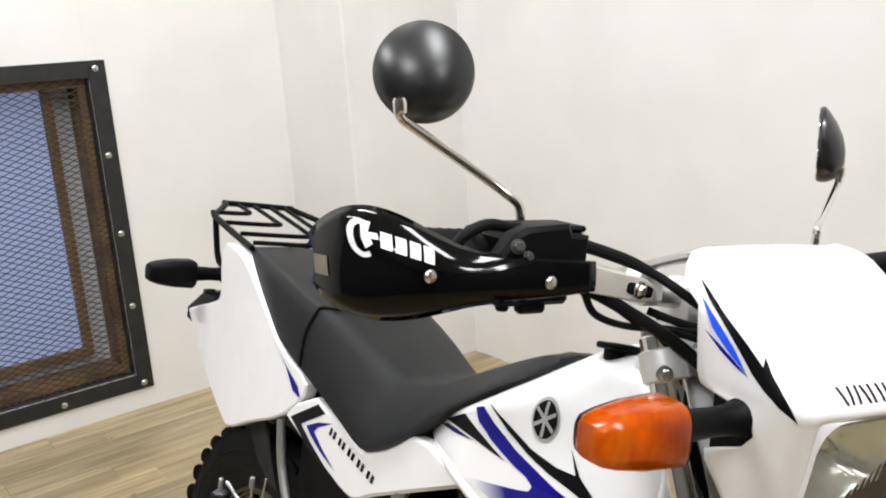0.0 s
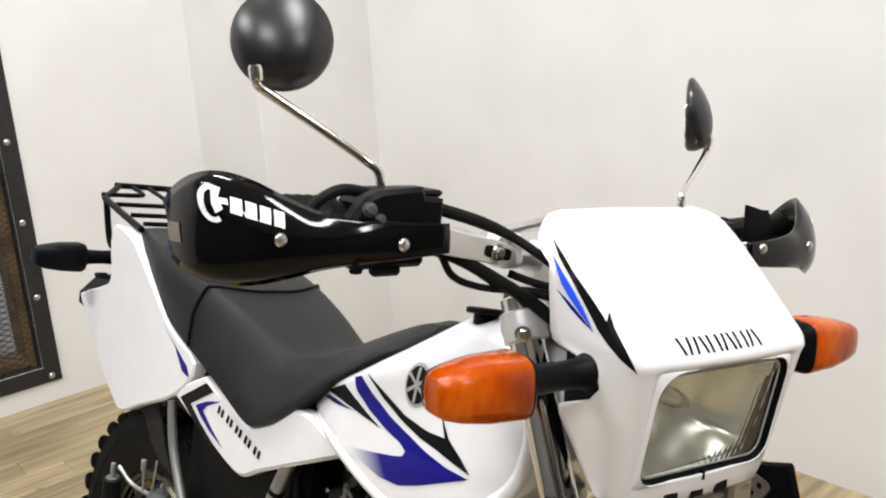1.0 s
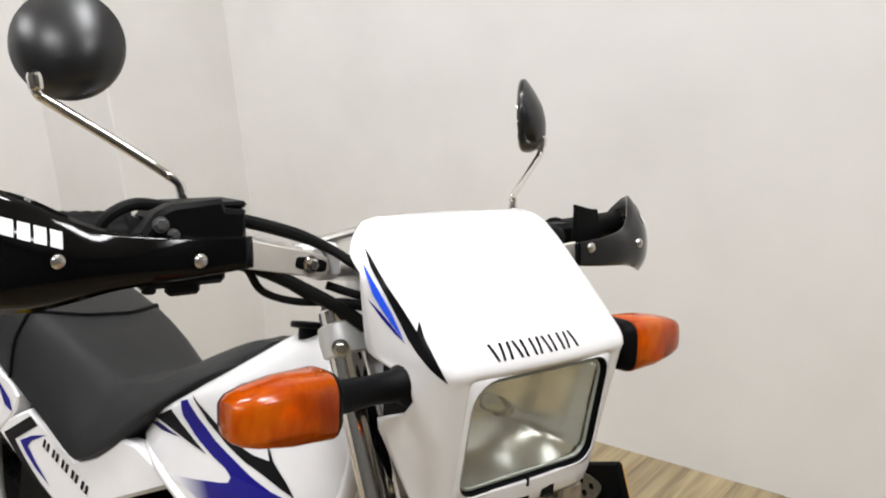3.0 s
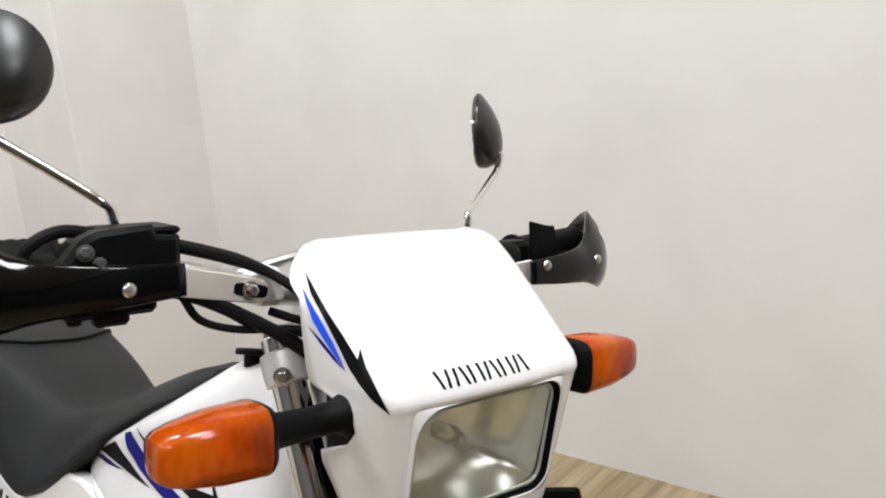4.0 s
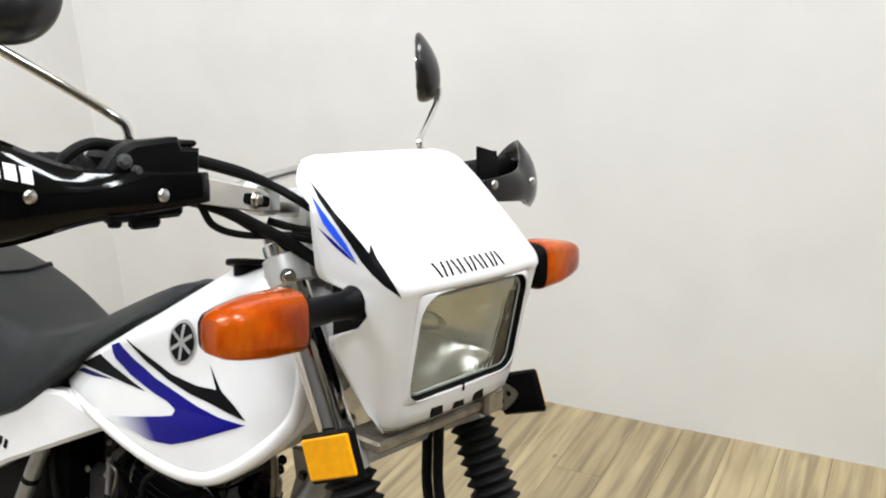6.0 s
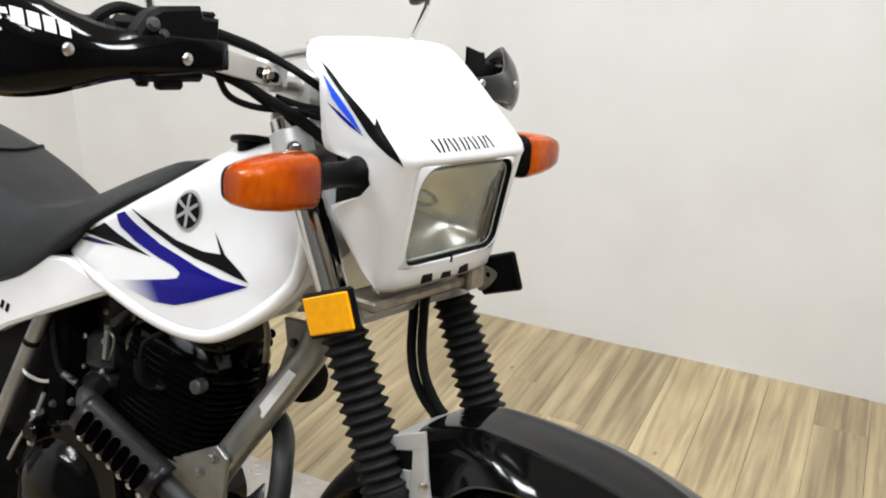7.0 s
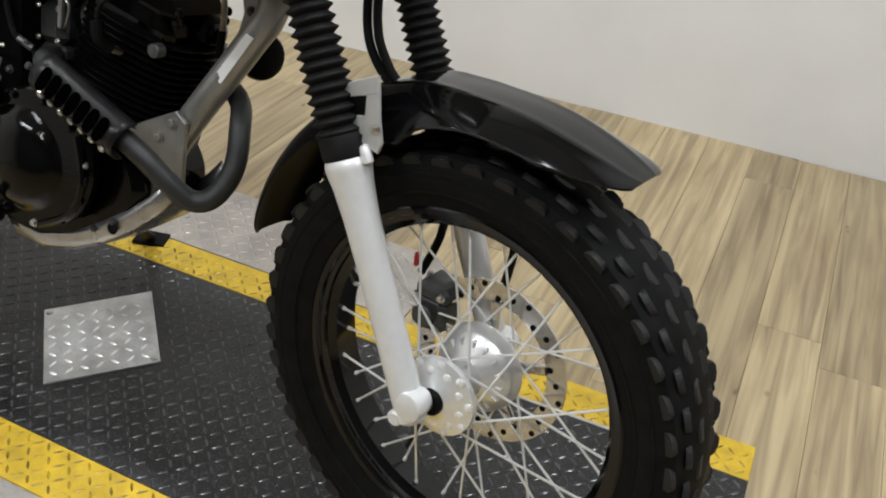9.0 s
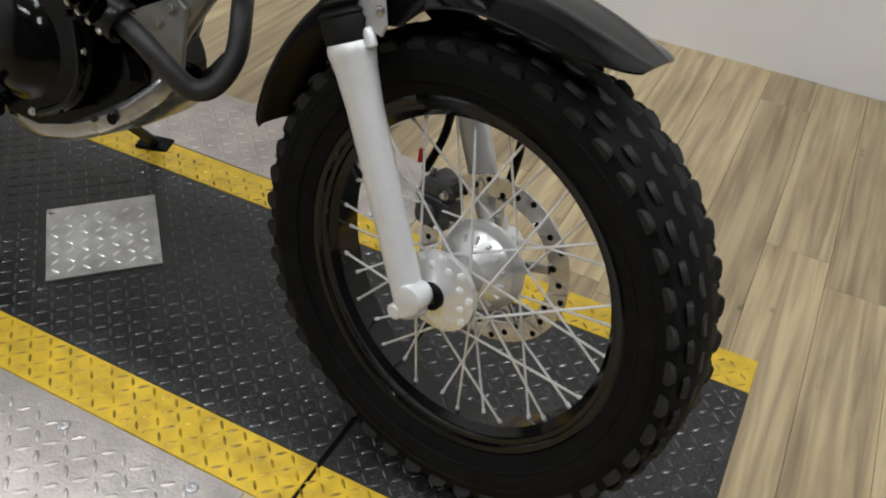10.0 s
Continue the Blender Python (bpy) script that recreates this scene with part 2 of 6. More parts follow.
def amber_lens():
    """Clear amber plastic, ribbed on the inside, that lets part of the light through; its patchy inner glow is put into
    the colour.
    """
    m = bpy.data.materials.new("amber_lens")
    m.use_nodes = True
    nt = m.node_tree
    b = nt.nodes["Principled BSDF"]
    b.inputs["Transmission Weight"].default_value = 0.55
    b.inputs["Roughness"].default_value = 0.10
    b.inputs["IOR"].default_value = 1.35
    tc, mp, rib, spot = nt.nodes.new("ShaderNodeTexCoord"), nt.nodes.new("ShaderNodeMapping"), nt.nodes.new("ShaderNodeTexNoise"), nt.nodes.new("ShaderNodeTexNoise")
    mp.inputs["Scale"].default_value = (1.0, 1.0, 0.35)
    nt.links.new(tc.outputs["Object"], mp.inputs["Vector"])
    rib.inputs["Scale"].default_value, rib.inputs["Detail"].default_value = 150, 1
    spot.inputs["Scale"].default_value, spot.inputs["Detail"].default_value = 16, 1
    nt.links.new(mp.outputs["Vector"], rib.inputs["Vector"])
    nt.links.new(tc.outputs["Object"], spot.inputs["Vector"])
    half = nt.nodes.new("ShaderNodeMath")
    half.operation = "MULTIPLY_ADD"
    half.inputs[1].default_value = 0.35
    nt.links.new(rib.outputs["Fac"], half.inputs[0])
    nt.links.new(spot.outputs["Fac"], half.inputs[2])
    # Deep red to bright orange patches paint the light inside the lens.
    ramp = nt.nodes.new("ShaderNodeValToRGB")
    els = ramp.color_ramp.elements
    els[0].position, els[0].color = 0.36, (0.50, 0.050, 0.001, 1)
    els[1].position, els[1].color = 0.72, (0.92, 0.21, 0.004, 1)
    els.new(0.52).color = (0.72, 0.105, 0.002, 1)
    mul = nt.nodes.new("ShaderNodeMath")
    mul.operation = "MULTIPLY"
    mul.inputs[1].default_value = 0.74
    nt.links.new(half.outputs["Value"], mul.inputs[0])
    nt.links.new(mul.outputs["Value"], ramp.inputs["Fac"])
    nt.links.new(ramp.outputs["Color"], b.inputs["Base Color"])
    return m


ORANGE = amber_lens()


def fading_film():
    """Printed blue film that fades to white towards its rear lower end."""
    m = bpy.data.materials.new("fading_blue_decal")
    m.use_nodes = True
    nt = m.node_tree
    b = nt.nodes["Principled BSDF"]
    b.inputs["Roughness"].default_value, b.inputs["Specular IOR Level"].default_value = 0.3, 0.2
    tc, sep, rng, mix = nt.nodes.new("ShaderNodeTexCoord"), nt.nodes.new("ShaderNodeVectorMath"), nt.nodes.new("ShaderNodeMapRange"), nt.nodes.new("ShaderNodeMix")
    sep.operation = "DOT_PRODUCT"
    sep.inputs[1].default_value = (0.80, 0.0, 0.60)
    nt.links.new(tc.outputs["Object"], sep.inputs[0])
    rng.inputs["From Min"].default_value, rng.inputs["From Max"].default_value = FADE
    nt.links.new(sep.outputs["Value"], rng.inputs["Value"])
    mix.data_type = "RGBA"
    nt.links.new(rng.outputs["Result"], mix.inputs["Factor"])
    mix.inputs["A"].default_value, mix.inputs["B"].default_value = (0.74, 0.74, 0.78, 1), (0.006, 0.004, 0.19, 1)
    nt.links.new(mix.outputs["Result"], b.inputs["Base Color"])
    return m


FADE = (0.8 * -0.548 + 0.6 * 0.777, 0.8 * -0.485 + 0.6 * 0.780)
FADING = fading_film()


def clear_glass(name, tint, rough):
    m = bpy.data.materials.new(name)
    m.use_nodes = True
    nt = m.node_tree
    b = nt.nodes["Principled BSDF"]
    b.inputs["Base Color"].default_value = (*tint, 1)
    b.inputs["Transmission Weight"].default_value = 1.0
    b.inputs["Roughness"].default_value = rough
    b.inputs["IOR"].default_value = 1.45
    tc = nt.nodes.new("ShaderNodeTexCoord")
    w = nt.nodes.new("ShaderNodeTexWave")
    w.bands_direction = "Y"
    w.inputs["Scale"].default_value, w.inputs["Distortion"].default_value = 30, 1.5
    nt.links.new(tc.outputs["Object"], w.inputs["Vector"])
    bp = nt.nodes.new("ShaderNodeBump")
    bp.inputs["Strength"].default_value, bp.inputs["Distance"].default_value = 0.05, 0.002
    nt.links.new(w.outputs["Fac"], bp.inputs["Height"])
    nt.links.new(bp.outputs["Normal"], b.inputs["Normal"])
    return m


GLASS = clear_glass("headlight_glass", (0.95, 0.97, 0.95), 0.04)
MIRROR = material("mirror_glass", (0.85, 0.86, 0.87), 0.02, metal=1.0, vary=0.0)


def pane_glass():
    """A thin moulded pane: upright flutes bend what is behind it, with a soft gloss."""
    m = bpy.data.materials.new("fluted_pane")
    m.use_nodes = True
    nt = m.node_tree
    nt.nodes.remove(nt.nodes["Principled BSDF"])
    clear, gloss, mix = nt.nodes.new("ShaderNodeBsdfRefraction"), nt.nodes.new("ShaderNodeBsdfGlossy"), nt.nodes.new("ShaderNodeMixShader")
    clear.inputs["Color"].default_value = (0.88, 0.89, 0.86, 1)
    clear.inputs["Roughness"].default_value, clear.inputs["IOR"].default_value = 0.03, 1.13
    gloss.inputs["Roughness"].default_value = 0.16
    tc, wave, cross, add, bump = nt.nodes.new("ShaderNodeTexCoord"), nt.nodes.new("ShaderNodeTexWave"), nt.nodes.new("ShaderNodeTexWave"), nt.nodes.new("ShaderNodeMath"), nt.nodes.new("ShaderNodeBump")
    wave.bands_direction, cross.bands_direction = "Y", "Z"
    wave.inputs["Scale"].default_value, cross.inputs["Scale"].default_value = 48, 17
    wave.inputs["Distortion"].default_value = cross.inputs["Distortion"].default_value = 1.2
    bump.inputs["Strength"].default_value, bump.inputs["Distance"].default_value = 0.07, 0.0004
    for w in (wave, cross):
        nt.links.new(tc.outputs["Object"], w.inputs["Vector"])
    nt.links.new(wave.outputs["Fac"], add.inputs[0])
    nt.links.new(cross.outputs["Fac"], add.inputs[1])
    nt.links.new(add.outputs["Value"], bump.inputs["Height"])
    nt.links.new(bump.outputs["Normal"], clear.inputs["Normal"])
    nt.links.new(bump.outputs["Normal"], gloss.inputs["Normal"])
    mix.inputs["Fac"].default_value = 0.15
    nt.links.new(clear.outputs["BSDF"], mix.inputs[1])
    nt.links.new(gloss.outputs["BSDF"], mix.inputs[2])
    nt.links.new(mix.outputs["Shader"], nt.nodes["Material Output"].inputs["Surface"])
    return m


HEADGLASS = pane_glass()
BOWL = material("reflector_bowl", (0.80, 0.81, 0.78), 0.22, metal=0.92, vary=0.15, scale=25, bump=0.6, bump_scale=24)


def daylight():
    """Dull blue daylight behind the window."""
    m = bpy.data.materials.new("outdoor_daylight")
    m.use_nodes = True
    nt = m.node_tree
    b = nt.nodes["Principled BSDF"]
    b.inputs["Base Color"].default_value = (0.25, 0.3, 0.45, 1)
    b.inputs["Emission Color"].default_value = (0.30, 0.36, 0.62, 1)
    b.inputs["Emission Strength"].default_value = 0.42
    b.inputs["Roughness"].default_value = 0.5
    return m


DAY = daylight()


# ---- geometry helpers ----
class Geo:
    """Vertices and faces of one mesh in the making."""

    def __init__(self):
        self.v, self.f = [], []

    def add(self, verts, faces, m=None):
        n = len(self.v)
        self.v += [tuple(m @ Vector(p)) if m else tuple(p) for p in verts]
        self.f += [tuple(i + n for i in f) for f in faces]
        return self

    def join(self, other, m=None):
        return self.add(other.v, other.f, m)


def mesh_of(name, geo, mat, sharp=32):
    me = bpy.data.meshes.new(name)
    me.from_pydata(geo.v, [], geo.f)
    bm = bmesh.new()
    bm.from_mesh(me)
    bmesh.ops.recalc_face_normals(bm, faces=bm.faces)
    bm.to_mesh(me)
    bm.free()
    me.polygons.foreach_set("use_smooth", [True] * len(me.polygons))
    me.set_sharp_from_angle(angle=radians(sharp))
    me.materials.append(mat)
    return me


def part(name, geo, mat, parent=None, label="", sharp=32, m=None):
    """One mesh object under a thing or a part."""
    if m is not None:
        geo = Geo().join(geo, m)
    ob = new(name, mesh_of(name, geo, mat, sharp))
    ob.parent = parent
    return tagged(ob, label) if label else ob


def box(x0, x1, y0, y1, z0, z1, bev=0.002, m=None):
    """A chamfered box."""
    c, h = ((x0 + x1) / 2, (y0 + y1) / 2, (z0 + z1) / 2), (abs(x1 - x0) / 2, abs(y1 - y0) / 2, abs(z1 - z0) / 2)
    b = min(bev, min(h) * 0.9)
    v, ix = [], {}
    for sx in (-1, 1):
        for sy in (-1, 1):
            for sz in (-1, 1):
                for a in range(3):
                    s = (sx, sy, sz)
                    ix[(sx, sy, sz, a)] = len(v)
                    v.append(tuple(c[k] + s[k] * (h[k] - (0 if k == a else b)) for k in range(3)))
    f = []
    for a in range(3):
        p, q = (a + 1) % 3, (a + 2) % 3
        for s in (-1, 1):
            def key(sp, sq):
                k = [0, 0, 0]
                k[a], k[p], k[q] = s, sp, sq
                return ix[(*k, a)]
            f.append((key(-1, -1), key(1, -1), key(1, 1), key(-1, 1)))
        for sp in (-1, 1):
            for sq in (-1, 1):
                def edge(sa, face):
                    k = [0, 0, 0]
                    k[a], k[p], k[q] = sa, sp, sq
                    return ix[(*k, face)]
                f.append((edge(-1, p), edge(1, p), edge(1, q), edge(-1, q)))
    for sx in (-1, 1):
        for sy in (-1, 1):
            for sz in (-1, 1):
                f.append(tuple(ix[(sx, sy, sz, a)] for a in range(3)))
    return Geo().add(v, f, m)


def smooth_path(pts, steps=6, closed=False):
    """Catmull-Rom through the points."""
    p = [Vector(q) for q in pts]
    if len(p) < 3:
        return p
    n, out = len(p), []
    last = n if closed else n - 1
    for i in range(last):
        if closed:
            a, b, c, d = p[(i - 1) % n], p[i], p[(i + 1) % n], p[(i + 2) % n]
        else:
            a, b, c, d = p[max(i - 1, 0)], p[i], p[i + 1], p[min(i + 2, n - 1)]
        for k in range(steps):
            t = k / steps
            out.append(0.5 * (2 * b + (c - a) * t + (2 * a - 5 * b + 4 * c - d) * t * t + (3 * b - a - 3 * c + d) * t ** 3))
    return out if closed else out + [p[-1]]


def loft(rings, caps=True, closed=True):
    g, n = Geo(), len(rings[0])
    v = [tuple(p) for r in rings for p in r]
    f = []
    for i in range(len(rings) - 1):
        for k in range(n if closed else n - 1):
            j = (k + 1) % n
            f.append((i * n + k, i * n + j, (i + 1) * n + j, (i + 1) * n + k))
    if caps:
        f.append(tuple(range(n)))
        f.append(tuple((len(rings) - 1) * n + k for k in range(n)))
    return g.add(v, f)


def tube(pts, r, n=10, steps=6, smooth=True, closed=False, flat=1.0):
    """A round (or flattened) tube along a path; r is a number or one per point."""
    path = smooth_path(pts, steps, closed) if smooth else [Vector(p) for p in pts]
    m = len(path)
    rs = [r] * m if not isinstance(r, (list, tuple)) else [float(np.interp(i / (m - 1) * (len(r) - 1), range(len(r)), r)) for i in range(m)]
    rings, side = [], None
    for i, p in enumerate(path):
        d = (path[(i + 1) % m] - path[i - 1]) if closed else (path[min(i + 1, m - 1)] - path[max(i - 1, 0)])
        d.normalize()
        if side is None:
            side = d.cross(Vector((0.3, 0.2, 1.0)))
        side = (side - d * side.dot(d)).normalized()
        up = d.cross(side)
        rings.append([p + rs[i] * (math.cos(2 * math.pi * k / n) * side + flat * math.sin(2 * math.pi * k / n) * up) for k in range(n)])
    if closed:
        rings.append(rings[0])
    return loft(rings, caps=not closed)


def lathe(profile, n=32, m=None, closed=False):
    """Turns a profile of (radius, height) about the z axis."""
    rings = [[(r * math.cos(2 * math.pi * k / n), r * math.sin(2 * math.pi * k / n), h) for k in range(n)] for r, h in profile]
    if closed:
        rings.append(rings[0])
    g = loft(rings, caps=not closed)
    return Geo().join(g, m) if m else g


def along(a, b):
    """A frame at a whose z axis points to b."""
    d = Vector(b) - Vector(a)
    return Matrix.Translation(a) @ d.to_track_quat("Z", "Y").to_matrix().to_4x4()


def rod(a, b, r, n=12, bev=0.0015):
    h = (Vector(b) - Vector(a)).length
    bev = min(bev, h * 0.3, r * 0.5)
    return lathe([(r - bev, 0), (r, bev), (r, h - bev), (r - bev, h)], n, along(a, b))


def bolt(at, way, r=0.006, h=0.005):
    """A hexagon head on a washer."""
    g = lathe([(r * 1.35, 0), (r * 1.35, h * 0.25), (r * 1.0, h * 0.3)], 14, along(at, Vector(at) + Vector(way)))
    return g.join(lathe([(r, h * 0.2), (r, h * 0.85), (r * 0.75, h)], 6, along(at, Vector(at) + Vector(way))))


def prism(poly, y0, y1, bev=0.003, m=None):
    """A polygon in x and z, given depth along y, with chamfered rims."""
    n = len(poly)
    area = sum(poly[i][0] * poly[(i + 1) % n][1] - poly[(i + 1) % n][0] * poly[i][1] for i in range(n))
    s = 1 if area > 0 else -1
    inner = []
    for i in range(n):
        a, b, c = Vector(poly[i - 1]), Vector(poly[i]), Vector(poly[(i + 1) % n])
        d1, d2 = (b - a).normalized(), (c - b).normalized()
        nn = Vector((-d1.y - d2.y, d1.x + d2.x)) * s
        nn = nn.normalized() if nn.length > 1e-6 else Vector((0, 0))
        inner.append(b + nn * bev * 1.2)
    sg = 1 if y1 > y0 else -1
    rings = [[(p[0], y0, p[1]) for p in inner], [(p[0], y0 + sg * bev, p[1]) for p in poly], [(p[0], y1 - sg * bev, p[1]) for p in poly], [(p[0], y1, p[1]) for p in inner]]
    g = loft(rings)
    return Geo().join(g, m) if m else g


def rounded(poly, steps=4):
    """A closed polygon with its corners rounded by a spline."""
    return [tuple(p)[:2] for p in smooth_path([(*p, 0) for p in poly], steps, True)]


def tree_of(ob):
    me = ob.data
    return BVHTree.FromPolygons([v.co.copy() for v in me.vertices], [tuple(p.vertices) for p in me.polygons])


def decal(name, poly, way, tree, mat, parent, lift=0.0008, size=0.012, label="", m=None):
    """A thin film in the outline of poly (3D points), laid on a surface along the direction way."""
    way = Vector(way).normalized()
    bm = bmesh.new()
    vs = [bm.verts.new(p) for p in poly]
    for tri in tessellate_polygon([[Vector(p) for p in poly]]):
        bm.faces.new([vs[k] for k in tri])
    for _ in range(5):
        long = [e for e in bm.edges if e.calc_length() > size]
        if not long:
            break
        bmesh.ops.subdivide_edges(bm, edges=long, cuts=1)
        bmesh.ops.triangulate(bm, faces=bm.faces)
    bad = []
    for v in bm.verts:
        hit, normal, _, _ = tree.ray_cast(v.co - way * 0.4, way)
        if hit is None or (hit - v.co).dot(way) > 0.24:
            bad.append(v)
            continue
        v.co = hit - way * lift / max(0.35, abs(way.dot(normal)))
    bmesh.ops.delete(bm, geom=bad, context="VERTS")
    g = Geo()
    bm.verts.index_update()
    g.add([v.co.copy() for v in bm.verts], [tuple(v.index for v in f.verts) for f in bm.faces])
    bm.free()
    return part(name, g, mat, parent, label, m=m)


# ---- the room ----
XW, XC, YC, YN = -2.95, -2.47, 1.05, 1.565     # window wall, column front and flank, long wall
XE, YS, ZC = 3.6, -3.4, 3.2
WY0, WY1, WZ0, WZ1 = -0.95, 0.315, 0.135, 1.225  # clear opening of the window


def structure(name, geo, mat, label, m=None):
    return tagged(part(name, geo, mat, None, label, m=m), kind="structure")


structure("wall_north", box(XC - 0.6, XE + 0.15, YN, YN + 0.15, -0.1, ZC, 0.001), WALL, "long cream painted wall beside the motorcycle")
structure("column", box(XW - 0.02, XC, YC, YN + 0.02, -0.003, ZC - 0.002, 0.004), WALL, "cream painted boxed column in the corner")
west = Geo()
for y0, y1, z0, z1 in ((YS, WY0, -0.1, ZC), (WY1, YN + 0.15, -0.1, ZC), (WY0, WY1, -0.1, WZ0), (WY0, WY1, WZ1, ZC)):
    west.join(box(XW - 0.2, XW, y0, y1, z0, z1, 0.0005))
structure("wall_west", west, WALL, "cream painted wall with a caged window")
# Two unseen walls added to close the room, dark to limit fill light.
structure("wall_east", box(XE, XE + 0.15, YS, YN, -0.1, ZC, 0.001), DARKWALL, "plain unseen wall, kept dark to cut fill light")
structure("wall_south", box(XW - 0.2, XE + 0.15, YS - 0.15, YS, -0.1, ZC, 0.001), DARKWALL, "plain unseen wall, kept dark to cut fill light")
structure("ceiling", box(XW - 0.2, XE + 0.15, YS - 0.15, YN + 0.15, ZC, ZC + 0.1, 0.001), CEIL, "plain white ceiling")
floor = structure("floor", box(XW - 0.1, XE + 0.1, YS - 0.1, YN + 0.1, -0.12, -0.006, 0.0005), BOARD, "weathered oak board floor with dark grain")
for lx, ly, watts in LAMPS:
    fixture = tagged(new("ceiling_light"), "slim white ceiling light", "lamp", "ceiling lights")
    fixture.location = (lx, ly, ZC)
    part("housing", box(-0.60, 0.60, -0.13, 0.13, -0.03, -0.001, 0.004), CEIL, fixture)

# window: iron frame bolted to the wall, expanded metal, wooden reveal and a sash behind
window = tagged(new("window_1"), "caged window with dark iron frame and brown wooden sash", "window", kind="structure")
fw = 0.058
fr = Geo()
for y0, y1, z0, z1 in ((WY1, WY1 + fw, WZ0 - fw, WZ1 + fw), (WY0 - fw, WY0, WZ0 - fw, WZ1 + fw)):
    fr.join(box(XW + 0.001, XW + 0.009, y0, y1, z0, z1, 0.0015))
for z0, z1 in ((WZ1, WZ1 + fw), (WZ0 - fw, WZ0)):
    fr.join(box(XW + 0.0015, XW + 0.0085, WY0, WY1, z0, z1, 0.0015))
fr.join(box(XW - 0.03, XW + 0.0, WY1 - 0.006, WY1 - 0.001, WZ0, WZ1, 0.001)).join(box(XW - 0.03, XW, WY0 + 0.001, WY1, WZ0 + 0.001, WZ0 + 0.006, 0.001))
part("iron_frame", fr, IRON, window, "dark iron frame with round bolts")
bm_bolt = mesh_of("frame_bolt", lathe([(0.011, 0), (0.011, 0.002), (0.008, 0.005), (0.004, 0.0065)], 14), STEEL)
spots = [(0.338, z) for z in (1.255, 0.955, 0.673, 0.400, 0.100)] + [(y, WZ1 + 0.03) for y in (0.02, -0.3, -0.62)] + [(y, WZ0 - 0.035) for y in (0.05, -0.27, -0.6)]
for y, z in spots:
    ob = new("frame_bolt", bm_bolt)
    ob.parent, ob.matrix_local = window, Matrix.Translation((XW + 0.009, y, z)) @ pose(0, 0, 0, 0, 90, 0)
rv = Geo()
for y0, y1, z0, z1 in ((WY1 - 0.035, WY1 - 0.007, WZ0, WZ1), (WY0, WY0 + 0.03, WZ0, WZ1), (WY0, WY1 - 0.035, WZ1 - 0.03, WZ1), (WY0, WY1 - 0.035, WZ0 + 0.007, WZ0 + 0.035)):
    rv.join(box(XW - 0.19, XW - 0.035, y0, y1, z0, z1, 0.002))
part("reveal", rv, OLDWOOD, window, "brown weathered wooden lining")
sash = Geo()
sy1, sz0, sz1 = WY1 - 0.10, WZ0 + 0.11, WZ1 - 0.02
for y0, y1, z0, z1 in ((sy1 - 0.035, sy1, sz0, sz1), (WY0 + 0.1, WY0 + 0.135, sz0, sz1), (WY0 + 0.1, sy1, sz0 - 0.035, sz0), (WY0 + 0.1, sy1, sz1 - 0.01, sz1 + 0.02)):
    sash.join(box(XW - 0.16, XW - 0.125, y0, y1, z0, z1, 0.002))
part("sash", sash, OLDWOOD, window, "thin brown wooden sash")
part("surround", box(XW - 0.185, XW - 0.165, WY0, WY1, WZ0, WZ1, 0.0005), material("dull_grey_panel", (0.55, 0.56, 0.58), 0.5), window, "dull grey panel round the sash")
part("pane", box(XW - 0.150, XW - 0.145, WY0 + 0.13, sy1 - 0.03, sz0, sz1, 0.0005), DAY, window, "dull blue frosted pane")
cage = Geo()
cw, ch = 0.046, 0.0215
nz = int((WZ1 - WZ0) / ch)
ny = int((WY1 - WY0) / cw) + 1
for k in range(nz + 1):
    z = WZ0 + k * ch
    for side in (-1, 1):
        pts = []
        for i in range(ny * 2 + 1):
            y = WY1 - i * cw / 2
            if y < WY0 - 0.02:
                break
            pts.append((XW - 0.004 + 0.002 * side, y, z + side * (ch / 2 if i % 2 else 0.0006)))
        if len(pts) > 1:
            w = 0.0016
            v = [(p[0] + dx, p[1], p[2] + dz) for p in pts for dx, dz in ((0, -w), (0.0, w))]
            cage.add(v, [(2 * i, 2 * i + 1, 2 * i + 3, 2 * i + 2) for i in range(len(pts) - 1)])
cg = part("expanded_metal", cage, IRON, window, "dark expanded metal cage")
md = cg.modifiers.new("thick", "SOLIDIFY")
md.thickness = 0.0018


# ---- motorcycle ----
LEAN_DEG, STEER_DEG, RAKE_DEG = 14.5, -13.0, 26.7
motorcycle = tagged(new("motorcycle"), "white and blue dual-sport motorcycle leaning on its side stand", "motorcycle")
motorcycle.matrix_world = Matrix.Translation((0.025, -0.1026, 0.004)) @ pose(0, 0, 0, -LEAN_DEG, 0, 0)
AXIS, PIVOT = Vector((-math.sin(radians(RAKE_DEG)), 0, math.cos(radians(RAKE_DEG)))), Vector((0.085, 0, 0))
S = Matrix.Translation(PIVOT) @ Matrix.Rotation(radians(STEER_DEG), 4, AXIS) @ Matrix.Translation(-PIVOT)
MB = motorcycle
REAR = Vector((-1.200, 0.012, 0.318))
FRONT = Vector((0.016, 0, 0.33))
TOY = pose(0, 0, 0, 90, 0, 0)   # turns a lathe's axis from z to -y


def section(x, w0, z0, w1, z1, n=24, p=2.8, mid=0.5):
    """A closed upright ring at x: lower half-width w0 at z0, upper w1 at z1."""
    out = []
    for k in range(n):
        a = 2 * math.pi * (k + 0.5) / n
        c, s = math.cos(a), math.sin(a)
        u = math.copysign(abs(c) ** (2 / p), c)
        t = math.copysign(abs(s) ** (2 / p), s) * 0.5 + 0.5
        out.append((x, u * (w0 + (w1 - w0) * t), z0 + (z1 - z0) * t))
    return out


def interp(x, table):
    xs = [q[0] for q in table]
    return [float(np.interp(x, xs, [q[k] for q in table])) for k in range(1, len(table[0]))]


